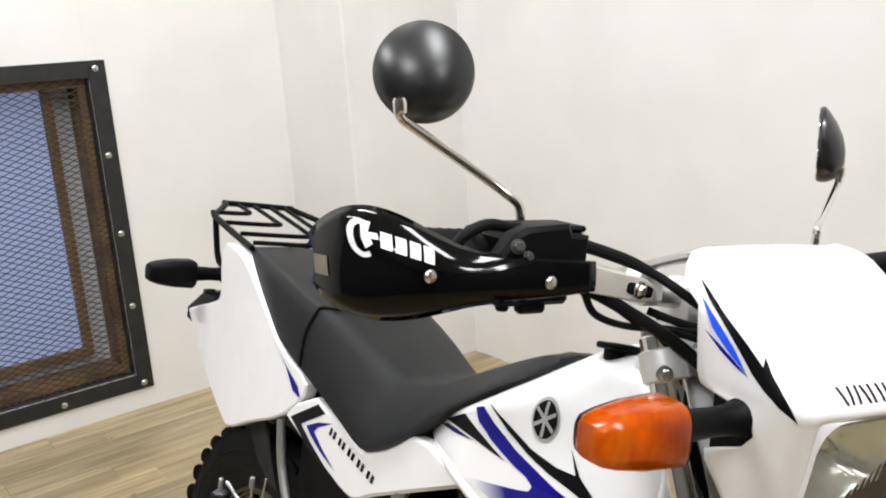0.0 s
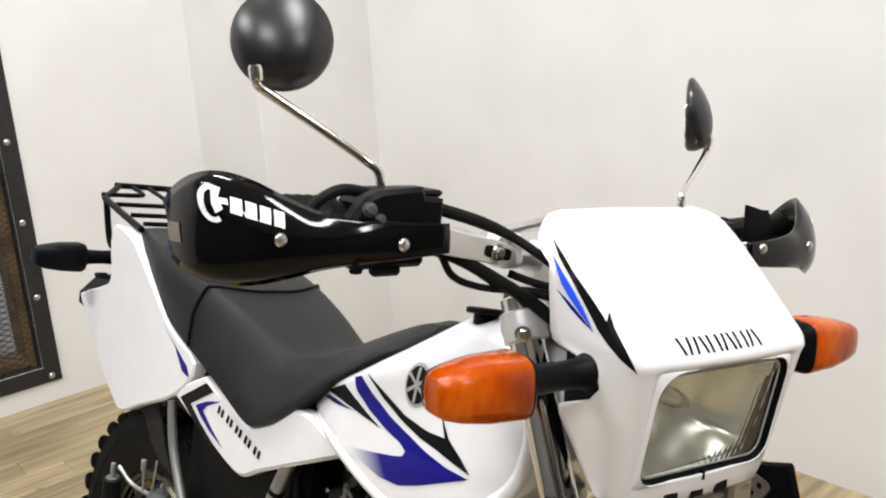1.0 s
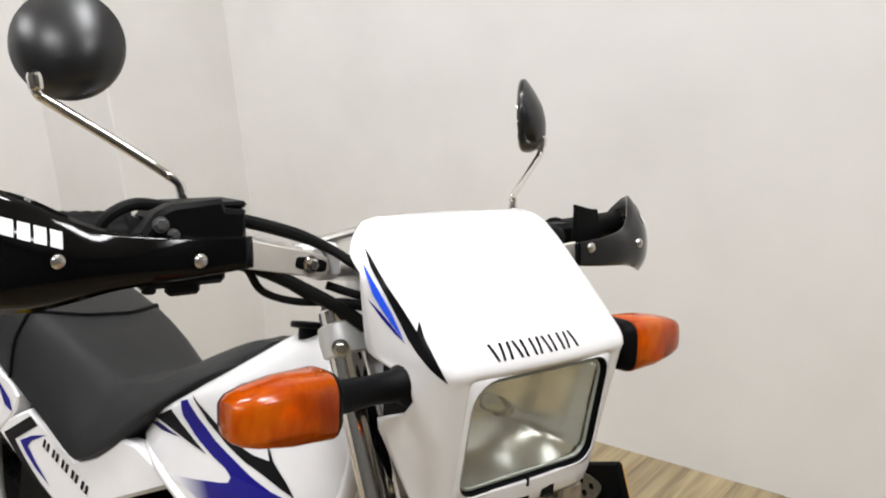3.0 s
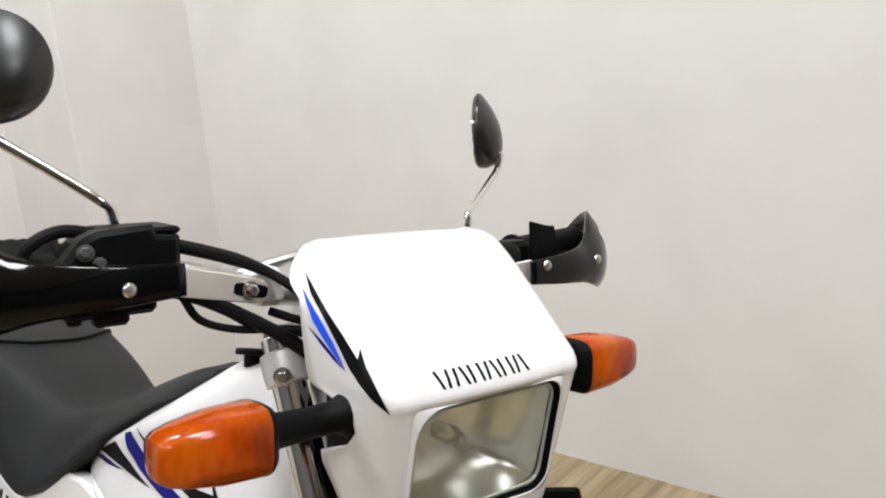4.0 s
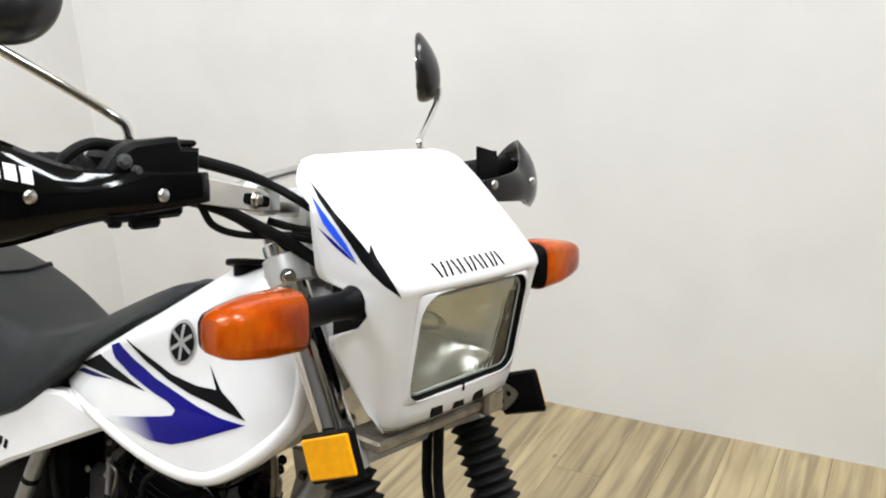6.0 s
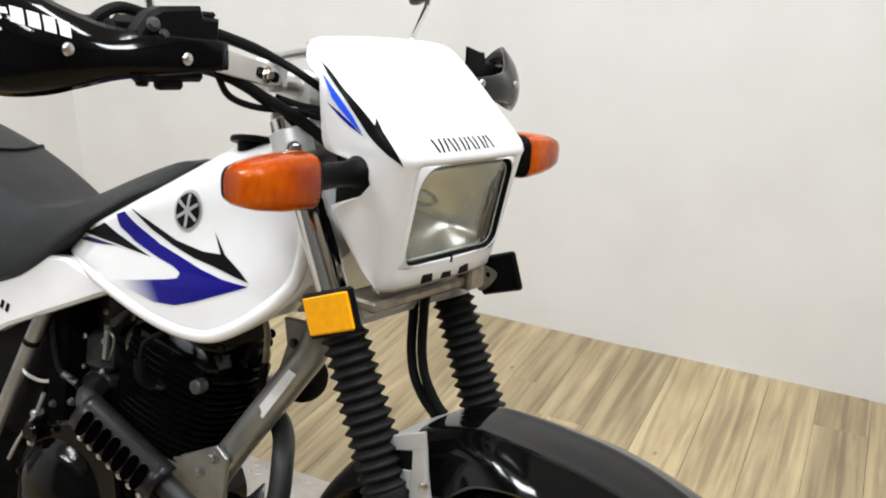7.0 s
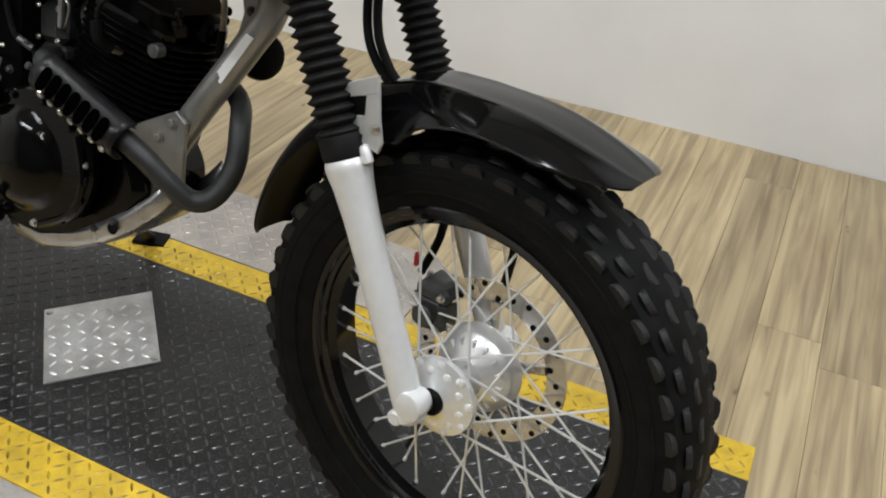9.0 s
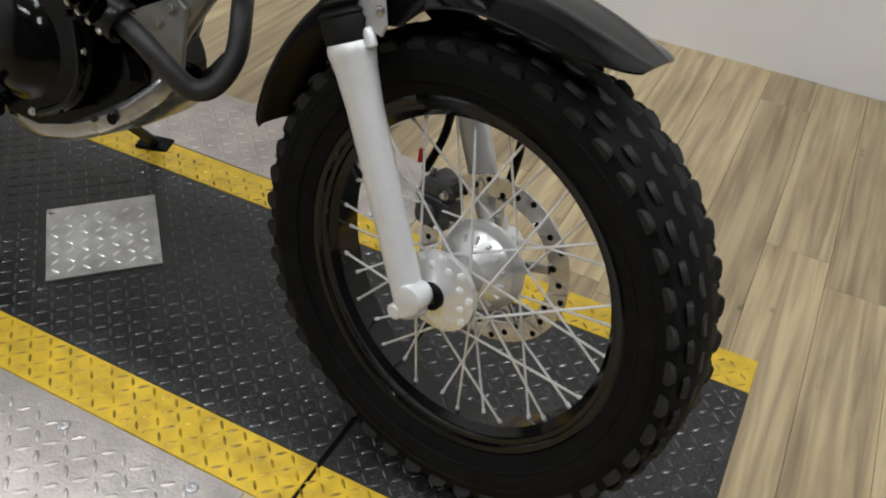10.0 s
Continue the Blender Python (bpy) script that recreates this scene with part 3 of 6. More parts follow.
def smooth_table(table, steps=5):
    """A table of numbers made denser along a spline, in order of its first column."""
    m = len(table[0])
    out = []
    for i in range(len(table) - 1):
        a, b, c, d = table[max(i - 1, 0)], table[i], table[i + 1], table[min(i + 2, len(table) - 1)]
        for k in range(steps):
            t = k / steps
            out.append(tuple(0.5 * (2 * b[q] + (c[q] - a[q]) * t + (2 * a[q] - 5 * b[q] + 4 * c[q] - d[q]) * t * t + (3 * b[q] - a[q] - 3 * c[q] + d[q]) * t ** 3) for q in range(m)))
    return out + [tuple(table[-1])]


# -- wheels --
def wheel(at, tyre_r, half, rim_r, m, rows, count, front):
    tag = "front" if front else "rear"
    base = m @ Matrix.Translation(at)
    k = tyre_r - rim_r
    prof = [(rim_r - 0.002, -half * 0.62), (rim_r + 0.012, -half * 0.72), (rim_r + k * 0.38, -half * 0.98), (rim_r + k * 0.62, -half), (rim_r + k * 0.80, -half * 0.92),
            (tyre_r - 0.0125, -half * 0.72), (tyre_r - 0.0055, -half * 0.35), (tyre_r - 0.0045, 0)]
    prof = prof + [(r, -h) for r, h in prof[-2::-1]] + [(rim_r - 0.006, half * 0.5), (rim_r - 0.006, -half * 0.5)]
    ty = part(tag + "_tyre", Geo().join(lathe(prof, 72, TOY, closed=True), base), TYRE, MB, "chunky black off-road tyre")
    # raised rings on the sidewall
    for rr in (0.30, 0.55):
        r0 = rim_r + k * rr
        y0 = half * float(np.interp(rr, [0.0, 0.15, 0.38, 0.62], [0.64, 0.75, 0.98, 1.0]))
        ring = Geo()
        for s in (-1, 1):
            ring.join(lathe([(r0 - 0.003, s * y0 * 0.985), (r0 - 0.001, s * (y0 + 0.0012)), (r0 + 0.001, s * (y0 + 0.0012)), (r0 + 0.003, s * y0 * 0.985)], 72, TOY, closed=True))
        part("sidewall_ring", ring, TYRE, ty, m=base)
    # tread blocks
    meshes = {}
    blocks = Geo()
    for j, (yf, tilt, sl, sw) in enumerate(rows):
        y = yf * half
        r = tyre_r - 0.0080 - 0.5 * k * abs(yf) ** 3.2 * (0.50 if front else 0.42)
        ring = []
        for q, (zz, f) in enumerate(((-0.004, 0.97), (0.0020, 0.93), (0.0034, 0.84))):
            ring.append([(f * sl * math.copysign(abs(math.cos(a)) ** 0.72, math.cos(a)), f * sw * math.copysign(abs(math.sin(a)) ** 0.72, math.sin(a)), zz) for a in (2 * math.pi * (i + 0.5) / 10 for i in range(10))])
        g = loft(ring)
        for i in range(count):
            a = 2 * math.pi * (i + (0.5 if j % 2 else 0)) / count
            mm = Matrix.Rotation(a, 4, "Y") @ Matrix.Translation((0, y, r)) @ Matrix.Rotation(radians(tilt), 4, "X") @ Matrix.Rotation(radians(12 if j % 2 else -12), 4, "Z")
            if front:
                if j not in meshes:
                    meshes[j] = mesh_of("tread_block", g, TREAD, 40)
                ob = new("tread_block", meshes[j])
                ob.parent, ob.matrix_local = ty, base @ mm
            else:
                blocks.join(g, base @ mm)
    if not front:
        tagged(part("tread", blocks, TYRE, ty, "chunky black tread"), kind="stuff")
    # rim
    w = half * 0.66
    rp = [(rim_r - 0.022, 0), (rim_r - 0.022, w * 0.45), (rim_r - 0.012, w * 0.66), (rim_r - 0.012, w * 0.86), (rim_r + 0.004, w * 0.93), (rim_r + 0.006, w * 1.03), (rim_r + 0.003, w * 1.07),
          (rim_r - 0.004, w * 1.03), (rim_r - 0.006, w * 0.9)]
    prof = [(r, -h) for r, h in rp[::-1]] + rp[1:]
    rim = part(tag + "_rim", Geo().join(lathe(prof + [(rim_r + 0.001, w * 0.8), (rim_r - 0.004, 0), (rim_r + 0.001, -w * 0.8)], 72, TOY, closed=True), base), RIM, MB, "gloss black spoked rim")
    # spokes
    hr, hy = 0.044 if front else 0.06, 0.050
    for s in (-1, 1):
        for d in (-1, 1):
            a0 = radians(62) * d
            p0 = Vector((hr * math.sin(a0), s * (hy + 0.003 * d), hr * math.cos(a0)))
            p1 = Vector((0, s * 0.006, rim_r - 0.018))
            g = rod(p0, p1, 0.0017, 8, 0.0003)
            u = (p1 - p0).normalized()
            g.join(rod(p1 - u * 0.010, p1 + u * 0.004, 0.0028, 8, 0.0006))
            me = mesh_of("spoke", g, SPOKE)
            for i in range(9):
                ob = new("spoke", me)
                a = radians(40 * i + {(-1, -1): 13.5, (-1, 1): 33.5, (1, -1): 23.5, (1, 1): 3.5}[(s, d)])
                ob.parent, ob.matrix_local = rim, base @ Matrix.Rotation(a, 4, "Y")
    return ty, rim, base


RF = [(-0.93, -62, 0.0145, 0.0110), (-0.60, -30, 0.0155, 0.0115), (-0.20, -8, 0.0160, 0.0110), (0.20, 8, 0.0160, 0.0110), (0.60, 30, 0.0155, 0.0115), (0.93, 62, 0.0145, 0.0110)]
front_tyre, front_rim, WF = wheel(FRONT, 0.3225, 0.058, 0.232, S, RF, 44, True)
RR = [(-0.84, -46, 0.022, 0.015), (-0.5, -18, 0.022, 0.015), (-0.17, -6, 0.022, 0.014), (0.17, 6, 0.022, 0.014), (0.5, 18, 0.022, 0.015), (0.84, 46, 0.022, 0.015)]
rear_tyre, rear_rim, WR = wheel(REAR, 0.316, 0.066, 0.182, Matrix.Identity(4), RR, 34, False)

# front hub with drilled flanges, brake disc and caliper
hub = lathe([(0.012, -0.078), (0.016, -0.077), (0.022, -0.072), (0.036, -0.069), (0.048, -0.066), (0.053, -0.064), (0.0535, -0.057), (0.050, -0.055), (0.034, -0.044), (0.026, -0.018), (0.027, -0.006), (0.044, 0.006),
             (0.056, 0.014), (0.060, 0.020), (0.061, 0.028), (0.062, 0.031), (0.062, 0.037), (0.050, 0.045), (0.012, 0.047)], 44, pose(0, 0, 0, -90, 0, 0))
hubp = part("front_hub", hub, HUBALLOY, MB, "cast silver hub", m=WF)
boss = mesh_of("flange_boss", lathe([(0.0062, 0), (0.0060, 0.0028), (0.004, 0.0042), (0.001, 0.0046)], 10), SPOKE)
for i in range(18):
    ob = new("flange_boss", boss)
    ob.parent, ob.matrix_local = hubp, WF @ Matrix.Rotation(2 * math.pi * i / 18, 4, "Y") @ Matrix.Translation((0, -0.0640 - (0.002 if i % 2 else 0), 0.047 if i % 2 == 0 else 0.037)) @ pose(0, 0, 0, 90, 0, 0)
rib = mesh_of("hub_rib", box(-0.002, 0.002, 0.004, 0.028, 0.040, 0.051, 0.001), SILVER)
for i in range(16):
    ob = new("hub_rib", rib)
    ob.parent, ob.matrix_local = hubp, WF @ Matrix.Rotation(2 * math.pi * i / 16, 4, "Y")
part("axle_spacer", rod((0, -0.084, 0), (0, -0.072, 0), 0.0175, 24), SATIN, hubp, "black axle seal", m=WF)
part("axle", rod((0, -0.108, 0), (0, 0.125, 0), 0.0085), STEEL, hubp, m=WF)
disc = Geo().join(lathe([(0.090, 0.050), (0.118, 0.050), (0.118, 0.054), (0.090, 0.054)], 60, pose(0, 0, 0, -90, 0, 0), closed=True))
dob = part("brake_disc", disc, BRAKEDISC, MB, "polished drilled steel brake disc", m=WF)
arm = mesh_of("disc_arm", box(-0.007, 0.007, 0.045, 0.0525, 0.03, 0.093, 0.002), BRAKEDISC)
for i in range(5):
    ob = new("disc_arm", arm)
    ob.parent, ob.matrix_local = dob, WF @ Matrix.Rotation(2 * math.pi * i / 5, 4, "Y")
# Black discs on the steel give the dark of drilled holes.
hole = mesh_of("disc_hole", lathe([(0.0042, -0.0004), (0.0042, 0.0006), (0.0034, 0.0006)], 10), SATIN)
for i in range(30):
    a = 2 * math.pi * i / 30
    ob = new("disc_hole", hole)
    ob.parent = dob
    ob.matrix_local = WF @ Matrix.Rotation(a, 4, "Y") @ Matrix.Translation((0, 0.0498, 0.096 + 0.008 * (i % 3))) @ pose(0, 0, 0, 90, 0, 0)
cal = box(-0.128, -0.070, 0.034, 0.080, 0.008, 0.066, 0.010).join(box(-0.118, -0.064, 0.028, 0.086, 0.060, 0.084, 0.007)).join(rod((-0.098, 0.024, 0.036), (-0.098, 0.036, 0.036), 0.017))
caliper = part("brake_caliper", cal, CAST, MB, "dark cast brake caliper", m=WF)
for p in ((-0.116, 0.034, 0.056), (-0.080, 0.034, 0.018), (-0.074, 0.030, 0.072)):
    part("caliper_bolt", bolt(p, (0, -1, 0), 0.0048, 0.006), STEEL, caliper, m=WF)
part("pad_pin", rod((-0.130, 0.050, 0.030), (-0.108, 0.050, 0.094), 0.0035), STEEL, caliper, m=WF)
part("cable_clip", box(-0.136, -0.130, 0.045, 0.052, 0.092, 0.112, 0.001), RED, caliper, "small red cable clip", m=WF)

# -- fork --

def leg(t):
    """A point on the fork's line at height t."""
    return Vector((-0.005 - 0.4557 * (t - 0.33), 0, t))
UP = (leg(1.0) - leg(0.3)).normalized()
for s in (-1, 1):
    off = Vector((0, s * 0.097, 0))
    L = lambda z: leg(z) + off
    slider = Geo()
    h = (L(0.607) - L(0.306)).length
    slider.join(lathe([(0.0, 0.0), (0.016, 0.0), (0.0195, 0.004), (0.020, 0.05), (0.0205, h * 0.55), (0.0218, h * 0.78), (0.0245, h * 0.90), (0.0275, h * 0.955), (0.0280, h * 0.965), (0.0280, h * 0.985), (0.026, h)], 28, along(L(0.306), L(0.607))))
    slider.join(lathe([(0.010, -0.016), (0.016, -0.0135), (0.0190, -0.006), (0.0195, 0.006), (0.019, 0.018), (0.015, 0.020)], 24, Matrix.Translation(FRONT + off + Vector((-0.010, 0, 0.004))) @ pose(0, 0, 0, 90 * -s, 0, 0)))
    sl = part("fork_slider", slider, SILVER, MB, "silver cast fork slider", m=S)
    foot = Matrix.Translation(FRONT + off + Vector((-0.026, s * 0.004, -0.020))) @ pose(0, 0, 0, 90 * -s, 0, 0)
    part("pinch_boss", lathe([(0.0, -0.016), (0.0085, -0.0155), (0.0105, -0.012), (0.0105, 0.014), (0.008, 0.016)], 20, foot), SILVER, sl, "cast boss on the fork foot", m=S)
    part("pinch_bolt", Geo().join(bolt((0, 0, -0.016), (0, 0, -1), 0.0062, 0.006), foot), STEEL, sl, m=S)
    collar = lathe([(0.024, 0), (0.0268, 0.001), (0.0278, 0.004), (0.0278, 0.026), (0.0268, 0.029), (0.023, 0.030)], 28, along(L(0.6065), L(0.9)))
    part("boot_collar", collar, BOOT, MB, m=S)
    prof, n = [], 14
    a0, a1 = L(0.630), L(0.792)
    H = (a1 - a0).length
    for i in range(n):
        z = H * i / n
        rr = 0.0290 - 0.0022 * i / n
        prof += [(rr - 0.0070, z), (rr - 0.004, z + H / n * 0.22), (rr, z + H / n * 0.42), (rr, z + H / n * 0.56), (rr - 0.004, z + H / n * 0.78)]
    prof.append((0.022, H))
    part("fork_boot", lathe(prof, 28, along(a0, a1)), BOOT, MB, "ribbed black rubber fork boot", m=S, sharp=70)
    part("fork_tube", rod(L(0.78), L(1.012), 0.0185, 24), CHROME, MB, "chromed fork tube", m=S)
    part("tube_cap", rod(L(1.008), L(1.020), 0.0165, 6), STEEL, MB, m=S)
    # side reflector on its bracket
    c = L(0.822) + Vector((0.024, s * 0.030, 0)) if s < 0 else L(0.826) + Vector((0.058, 0.036, 0))
    mm = Matrix.Translation(c) @ Matrix.Rotation(radians(-20), 4, "Y") @ pose(0, 0, 0, 0, 0, -8 * s)
    rf = part("side_reflector", box(-0.0345, 0.0345, -0.004, 0.004, -0.0245, 0.0245, 0.003, mm), SATIN, MB, "amber side reflector in a black holder", m=S)
    part("reflector_lens", box(-0.0305, 0.0305, s * 0.0035, s * 0.0075, -0.0205, 0.0205, 0.003, mm) if s < 0 else box(-0.031, 0.031, 0.0035, 0.006, -0.020, 0.020, 0.001, mm), AMBER, rf, "amber ribbed lens", m=S)
    if s > 0:
        bk = part("reflector_bracket", prism(rounded([(-0.036, -0.016), (-0.020, -0.016), (-0.002, -0.006), (0.002, 0.0), (-0.002, 0.006), (-0.020, 0.015), (-0.036, 0.015)], 3), -0.0066, -0.0046, 0.0005, mm), GALV, rf, "dull galvanised bracket", m=S)
        # Holes are black discs: their inner shade is only colour.
        for hx, hz in ((-0.026, -0.006), (-0.012, 0.001), (-0.027, 0.007)):
            part("bracket_hole", Geo().join(lathe([(0.0034, 0), (0.0034, 0.0006), (0.001, 0.0006)], 12, mm @ Matrix.Translation((hx, -0.0066, hz)) @ pose(0, 0, 0, 90, 0, 0))), SATIN, bk, m=S)
        continue
    part("reflector_bracket", prism(rounded([(-0.010, -0.014), (0.016, -0.014), (0.020, 0.0), (0.016, 0.014), (-0.010, 0.014)], 3), s * -0.020, s * -0.006, 0.001, mm), BEIGE, rf, m=S)

# yokes
for z, nm in ((0.805, "lower_yoke"), (0.985, "upper_yoke")):
    c = leg(z)
    g = Geo()
    for s in (-1, 1):
        p = c + Vector((0, s * 0.097, 0))
        g.join(lathe([(0.0188, -0.016), (0.0225, -0.014), (0.0235, 0.0), (0.0225, 0.014), (0.0188, 0.016)], 24, along(p, p + UP)))
    g.join(box(-0.075, 0.016, -0.085, 0.085, -0.013, 0.013, 0.006, Matrix.Translation(c) @ pose(0, 0, 0, 0, -24.5, 0)))
    part(nm, g, SILVER, MB, "cast silver fork yoke", m=S)
for s in (-1, 1):
    part("yoke_bolt", bolt(leg(0.985) + Vector((0.022, s * 0.115, 0.0)), (1, s * 0.6, 0), 0.006, 0.008), STEEL, MB, m=S)

# front fender: a shell over the wheel, with a brace between the legs
def fender(a0, a1):
    tab = smooth_table([(167, 0.374, 0.036, 0.006), (164, 0.376, 0.048, 0.010), (157, 0.377, 0.060, 0.016), (146, 0.379, 0.070, 0.022), (132, 0.383, 0.078, 0.030), (118, 0.387, 0.084, 0.046), (115, 0.388, 0.086, 0.056), (107, 0.3875, 0.088, 0.064), (104, 0.3855, 0.088, 0.0545), (99, 0.380, 0.089, 0.036), (90, 0.375, 0.090, 0.0245), (78, 0.3735, 0.087, 0.0215), (71, 0.3735, 0.078, 0.0160), (65.5, 0.3755, 0.064, 0.0080), (63, 0.3775, 0.050, 0.0045), (62, 0.3785, 0.038, 0.0030)], 4)
    tab = [q for q in tab if a1 <= q[0] <= a0]
    rings = []
    for a, r, w, d in tab:
        ca, sa = math.cos(radians(a)), math.sin(radians(a))
        ring = []
        # rounder towards the tip, with two low ridges along it
        e, ridge = np.interp(a, [92, 106], [2.7, 4.6]), 0.0017 * np.interp(a, [62, 70, 104, 112], [0.2, 1, 1, 0])
        prof = [(0.93 * w * u, r - d * abs(u) ** e + ridge * math.exp(-((abs(u) - 0.44) / 0.09) ** 2)) for u in (-1, -0.95, -0.88, -0.78, -0.66, -0.57, -0.50, -0.45, -0.40, -0.34, -0.26, -0.13, 0, 0.13, 0.26, 0.34, 0.40, 0.45, 0.50, 0.57, 0.66, 0.78, 0.88, 0.95, 1)]
        prof += [(y * 0.985, rr - 0.003) for y, rr in prof[::-1]]
        for y, rr in prof:
            ring.append((FRONT.x + rr * ca, y, FRONT.z + rr * sa))
        rings.append(ring)
    return loft(rings)


part("front_fender", fender(115, 60), BLACK, MB, "gloss black plastic front fender", m=S)
part("fender_flap", fender(170, 124), SATIN, MB, "black rear flap of the front fender", m=S)
br = fender(124.5, 113.5)
for s in (-1,):
    y0, y1 = s * 0.0950, s * 0.0895
    br.join(prism([(-0.158, 0.684), (-0.128, 0.700), (-0.098, 0.712), (-0.095, 0.694), (-0.112, 0.686), (-0.137, 0.678), (-0.155, 0.668)], y0, y1, 0.001))
    br.join(prism([(-0.112, 0.687), (-0.095, 0.694), (-0.091, 0.663), (-0.085, 0.637), (-0.090, 0.624), (-0.114, 0.630), (-0.112, 0.660)], y0, y1, 0.001))
    br.join(prism([(-0.148, 0.654), (-0.112, 0.663), (-0.113, 0.640), (-0.140, 0.636)], y0, y1, 0.001))
# Black plate stands in for the dark seen through the bracket's opening.
brace_window = prism([(-0.138, 0.652), (-0.138, 0.679), (-0.111, 0.688), (-0.111, 0.660)], -0.0925, -0.0890, 0.0005)
brace = part("fork_brace", br, BRACE, MB, "silver saddle bracket between fork and fender", m=S)
part("brace_dark_fill", brace_window, SATIN, brace, "black plate in place of the dark opening", m=S)
for s in (-1,):
    part("brace_bolt", bolt((-0.094, s * 0.095, 0.652), (0.2, s, 0), 0.0045, 0.004), STEEL, brace, m=S)
    part("brace_lug", lathe([(0.004, -0.011), (0.0070, -0.009), (0.0072, 0.005), (0.0052, 0.010), (0.002, 0.012)], 16, along((-0.103, s * 0.097, 0.620), (-0.113, s * 0.097, 0.642))), SILVER, brace, m=S)

# -- headlight cowl --
def cowl():
    zs = [0.846, 0.852, 0.862, 0.872, 0.874, 0.890, 0.908, 0.922, 0.932, 0.938, 0.948, 0.962, 0.972, 0.980, 0.983, 0.988, 0.991, 0.995, 1.000, 1.010, 1.024, 1.040, 1.055, 1.069, 1.081, 1.089, 1.096, 1.101, 1.105, 1.108]
    front = [(0.846, -0.160), (0.852, -0.154), (0.872, -0.150), (0.982, -0.1285), (0.988, -0.126), (0.994, -0.1275), (1.000, -0.132), (1.096, -0.2325), (1.101, -0.2390), (1.105, -0.2475), (1.108, -0.259)]
    half = [(0.846, 0.096), (0.862, 0.102), (0.98, 0.114), (1.05, 0.1205), (1.082, 0.122), (1.092, 0.119), (1.100, 0.112), (1.105, 0.101), (1.108, 0.085)]
    far = [(0.846, 0.096), (0.862, 0.102), (0.98, 0.114), (1.05, 0.122), (1.082, 0.1265), (1.098, 0.1265), (1.105, 0.122), (1.108, 0.114)]
    back = [(0.846, -0.168), (0.866, -0.186), (0.922, -0.228), (0.934, -0.228), (0.940, -0.205), (0.948, -0.186), (0.962, -0.172), (0.974, -0.175), (0.982, -0.190), (0.986, -0.218), (0.990, -0.234), (1.0, -0.238), (1.06, -0.239), (1.082, -0.240), (1.096, -0.247), (1.104, -0.257), (1.108, -0.266)]
    ys = [-0.083, -0.079, -0.06, -0.04, -0.02, 0, 0.02, 0.04, 0.06, 0.079, 0.083]
    rings = []
    for z in zs:
        (xf,), (w,), (xb,) = interp(z, front), interp(z, half), interp(z, back)
        top = max(0.0, (z - 1.0) / 0.108)
        rad = 0.018 + 0.002 * top
        if z > 1.03:
            xb = min(xb, xf - rad - 0.005 - 0.008 * top)
        row = []
        (near_w,), (far_w,) = interp(z, half), interp(z, far)
        for s in (-1, 1):
            w = near_w if s < 0 else far_w
            sidepts = []
            xc = xf - rad - 0.004 * (1 + 2 * top)
            for k in range(6):
                t = k / 6
                sidepts.append((xb + (xc - xb) * t, s * (w - (0.004 + (0.014 if s < 0 else 0.004) * top) * t)))
            for k in range(6):
                a = math.pi / 2 * k / 5
                sidepts.append((xc + rad * math.sin(a), s * (w - 0.004 - (0.014 if s < 0 else 0.004) * top - rad + rad * math.cos(a))))
            fit_w = min(1.0, (w - 0.0045 - (0.014 if s < 0 else 0.004) * top - rad) / 0.083) if z > 1.0 else 1.0
            fr_ = [(xf - 0.004 * (abs(y) / 0.083) ** 2 * (1 + 2 * top), y * fit_w) for y in ys if s * y > 0]
            fr_.sort(key=lambda q: -abs(q[1]))
            half_row = sidepts + fr_
            if s < 0:
                row = half_row + [(xf, 0.0)]
            else:
                row += half_row[::-1]
        # the upper rim is arched
        rings.append([(x, y, z - 0.004 * max(0.0, top - 0.6) / 0.4 - (0.009 if y < 0 else 0.004) * top ** 2 * (abs(y) / 0.12) ** 2.6 - 0.011 * top ** 3 * max(0.0, (-y - 0.055) / 0.055) ** 2) for x, y in row])
    # close the crown behind the rim
    rings.append([(min(x, -0.298) - 0.002, y * 0.98, z - 0.003) for x, y, z in rings[-1]])
    zs.append(1.109)
    g, n = Geo(), len(rings[0])
    v = [p for r in rings for p in r]
    f = []
    for i in range(len(rings) - 1):
        for k in range(n - 1):
            mx = (rings[i][k][0] + rings[i][k + 1][0]) / 2
            my = (rings[i][k][1] + rings[i][k + 1][1]) / 2
            mz = (zs[i] + zs[i + 1]) / 2
            if abs(my) < 0.0815 and 0.873 < mz < 0.9825 and mx > -0.158:
                continue
            f.append((i * n + k, i * n + k + 1, (i + 1) * n + k + 1, (i + 1) * n + k))
    return g.add(v, f)


cowl_ob = part("headlight_cowl", cowl(), WHITE, MB, "glossy white headlight cowl with blue and black decals", m=S, sharp=42)
cowl_tree_geo = cowl()
cowl_tree = BVHTree.FromPolygons([Vector(p) for p in cowl_tree_geo.v], cowl_tree_geo.f)
cowl_ob.modifiers.new("thick", "SOLIDIFY").thickness = 0.002
cowl_ob.modifiers["thick"].offset = 0
VIEW = (-0.81, 0.57, -0.13)


def side_film(name, pts, mat, label=""):
    decal(name, [(x, -0.11, z) for x, z in pts], VIEW, cowl_tree, mat, cowl_ob, 0.0019, 0.008, label, m=S)


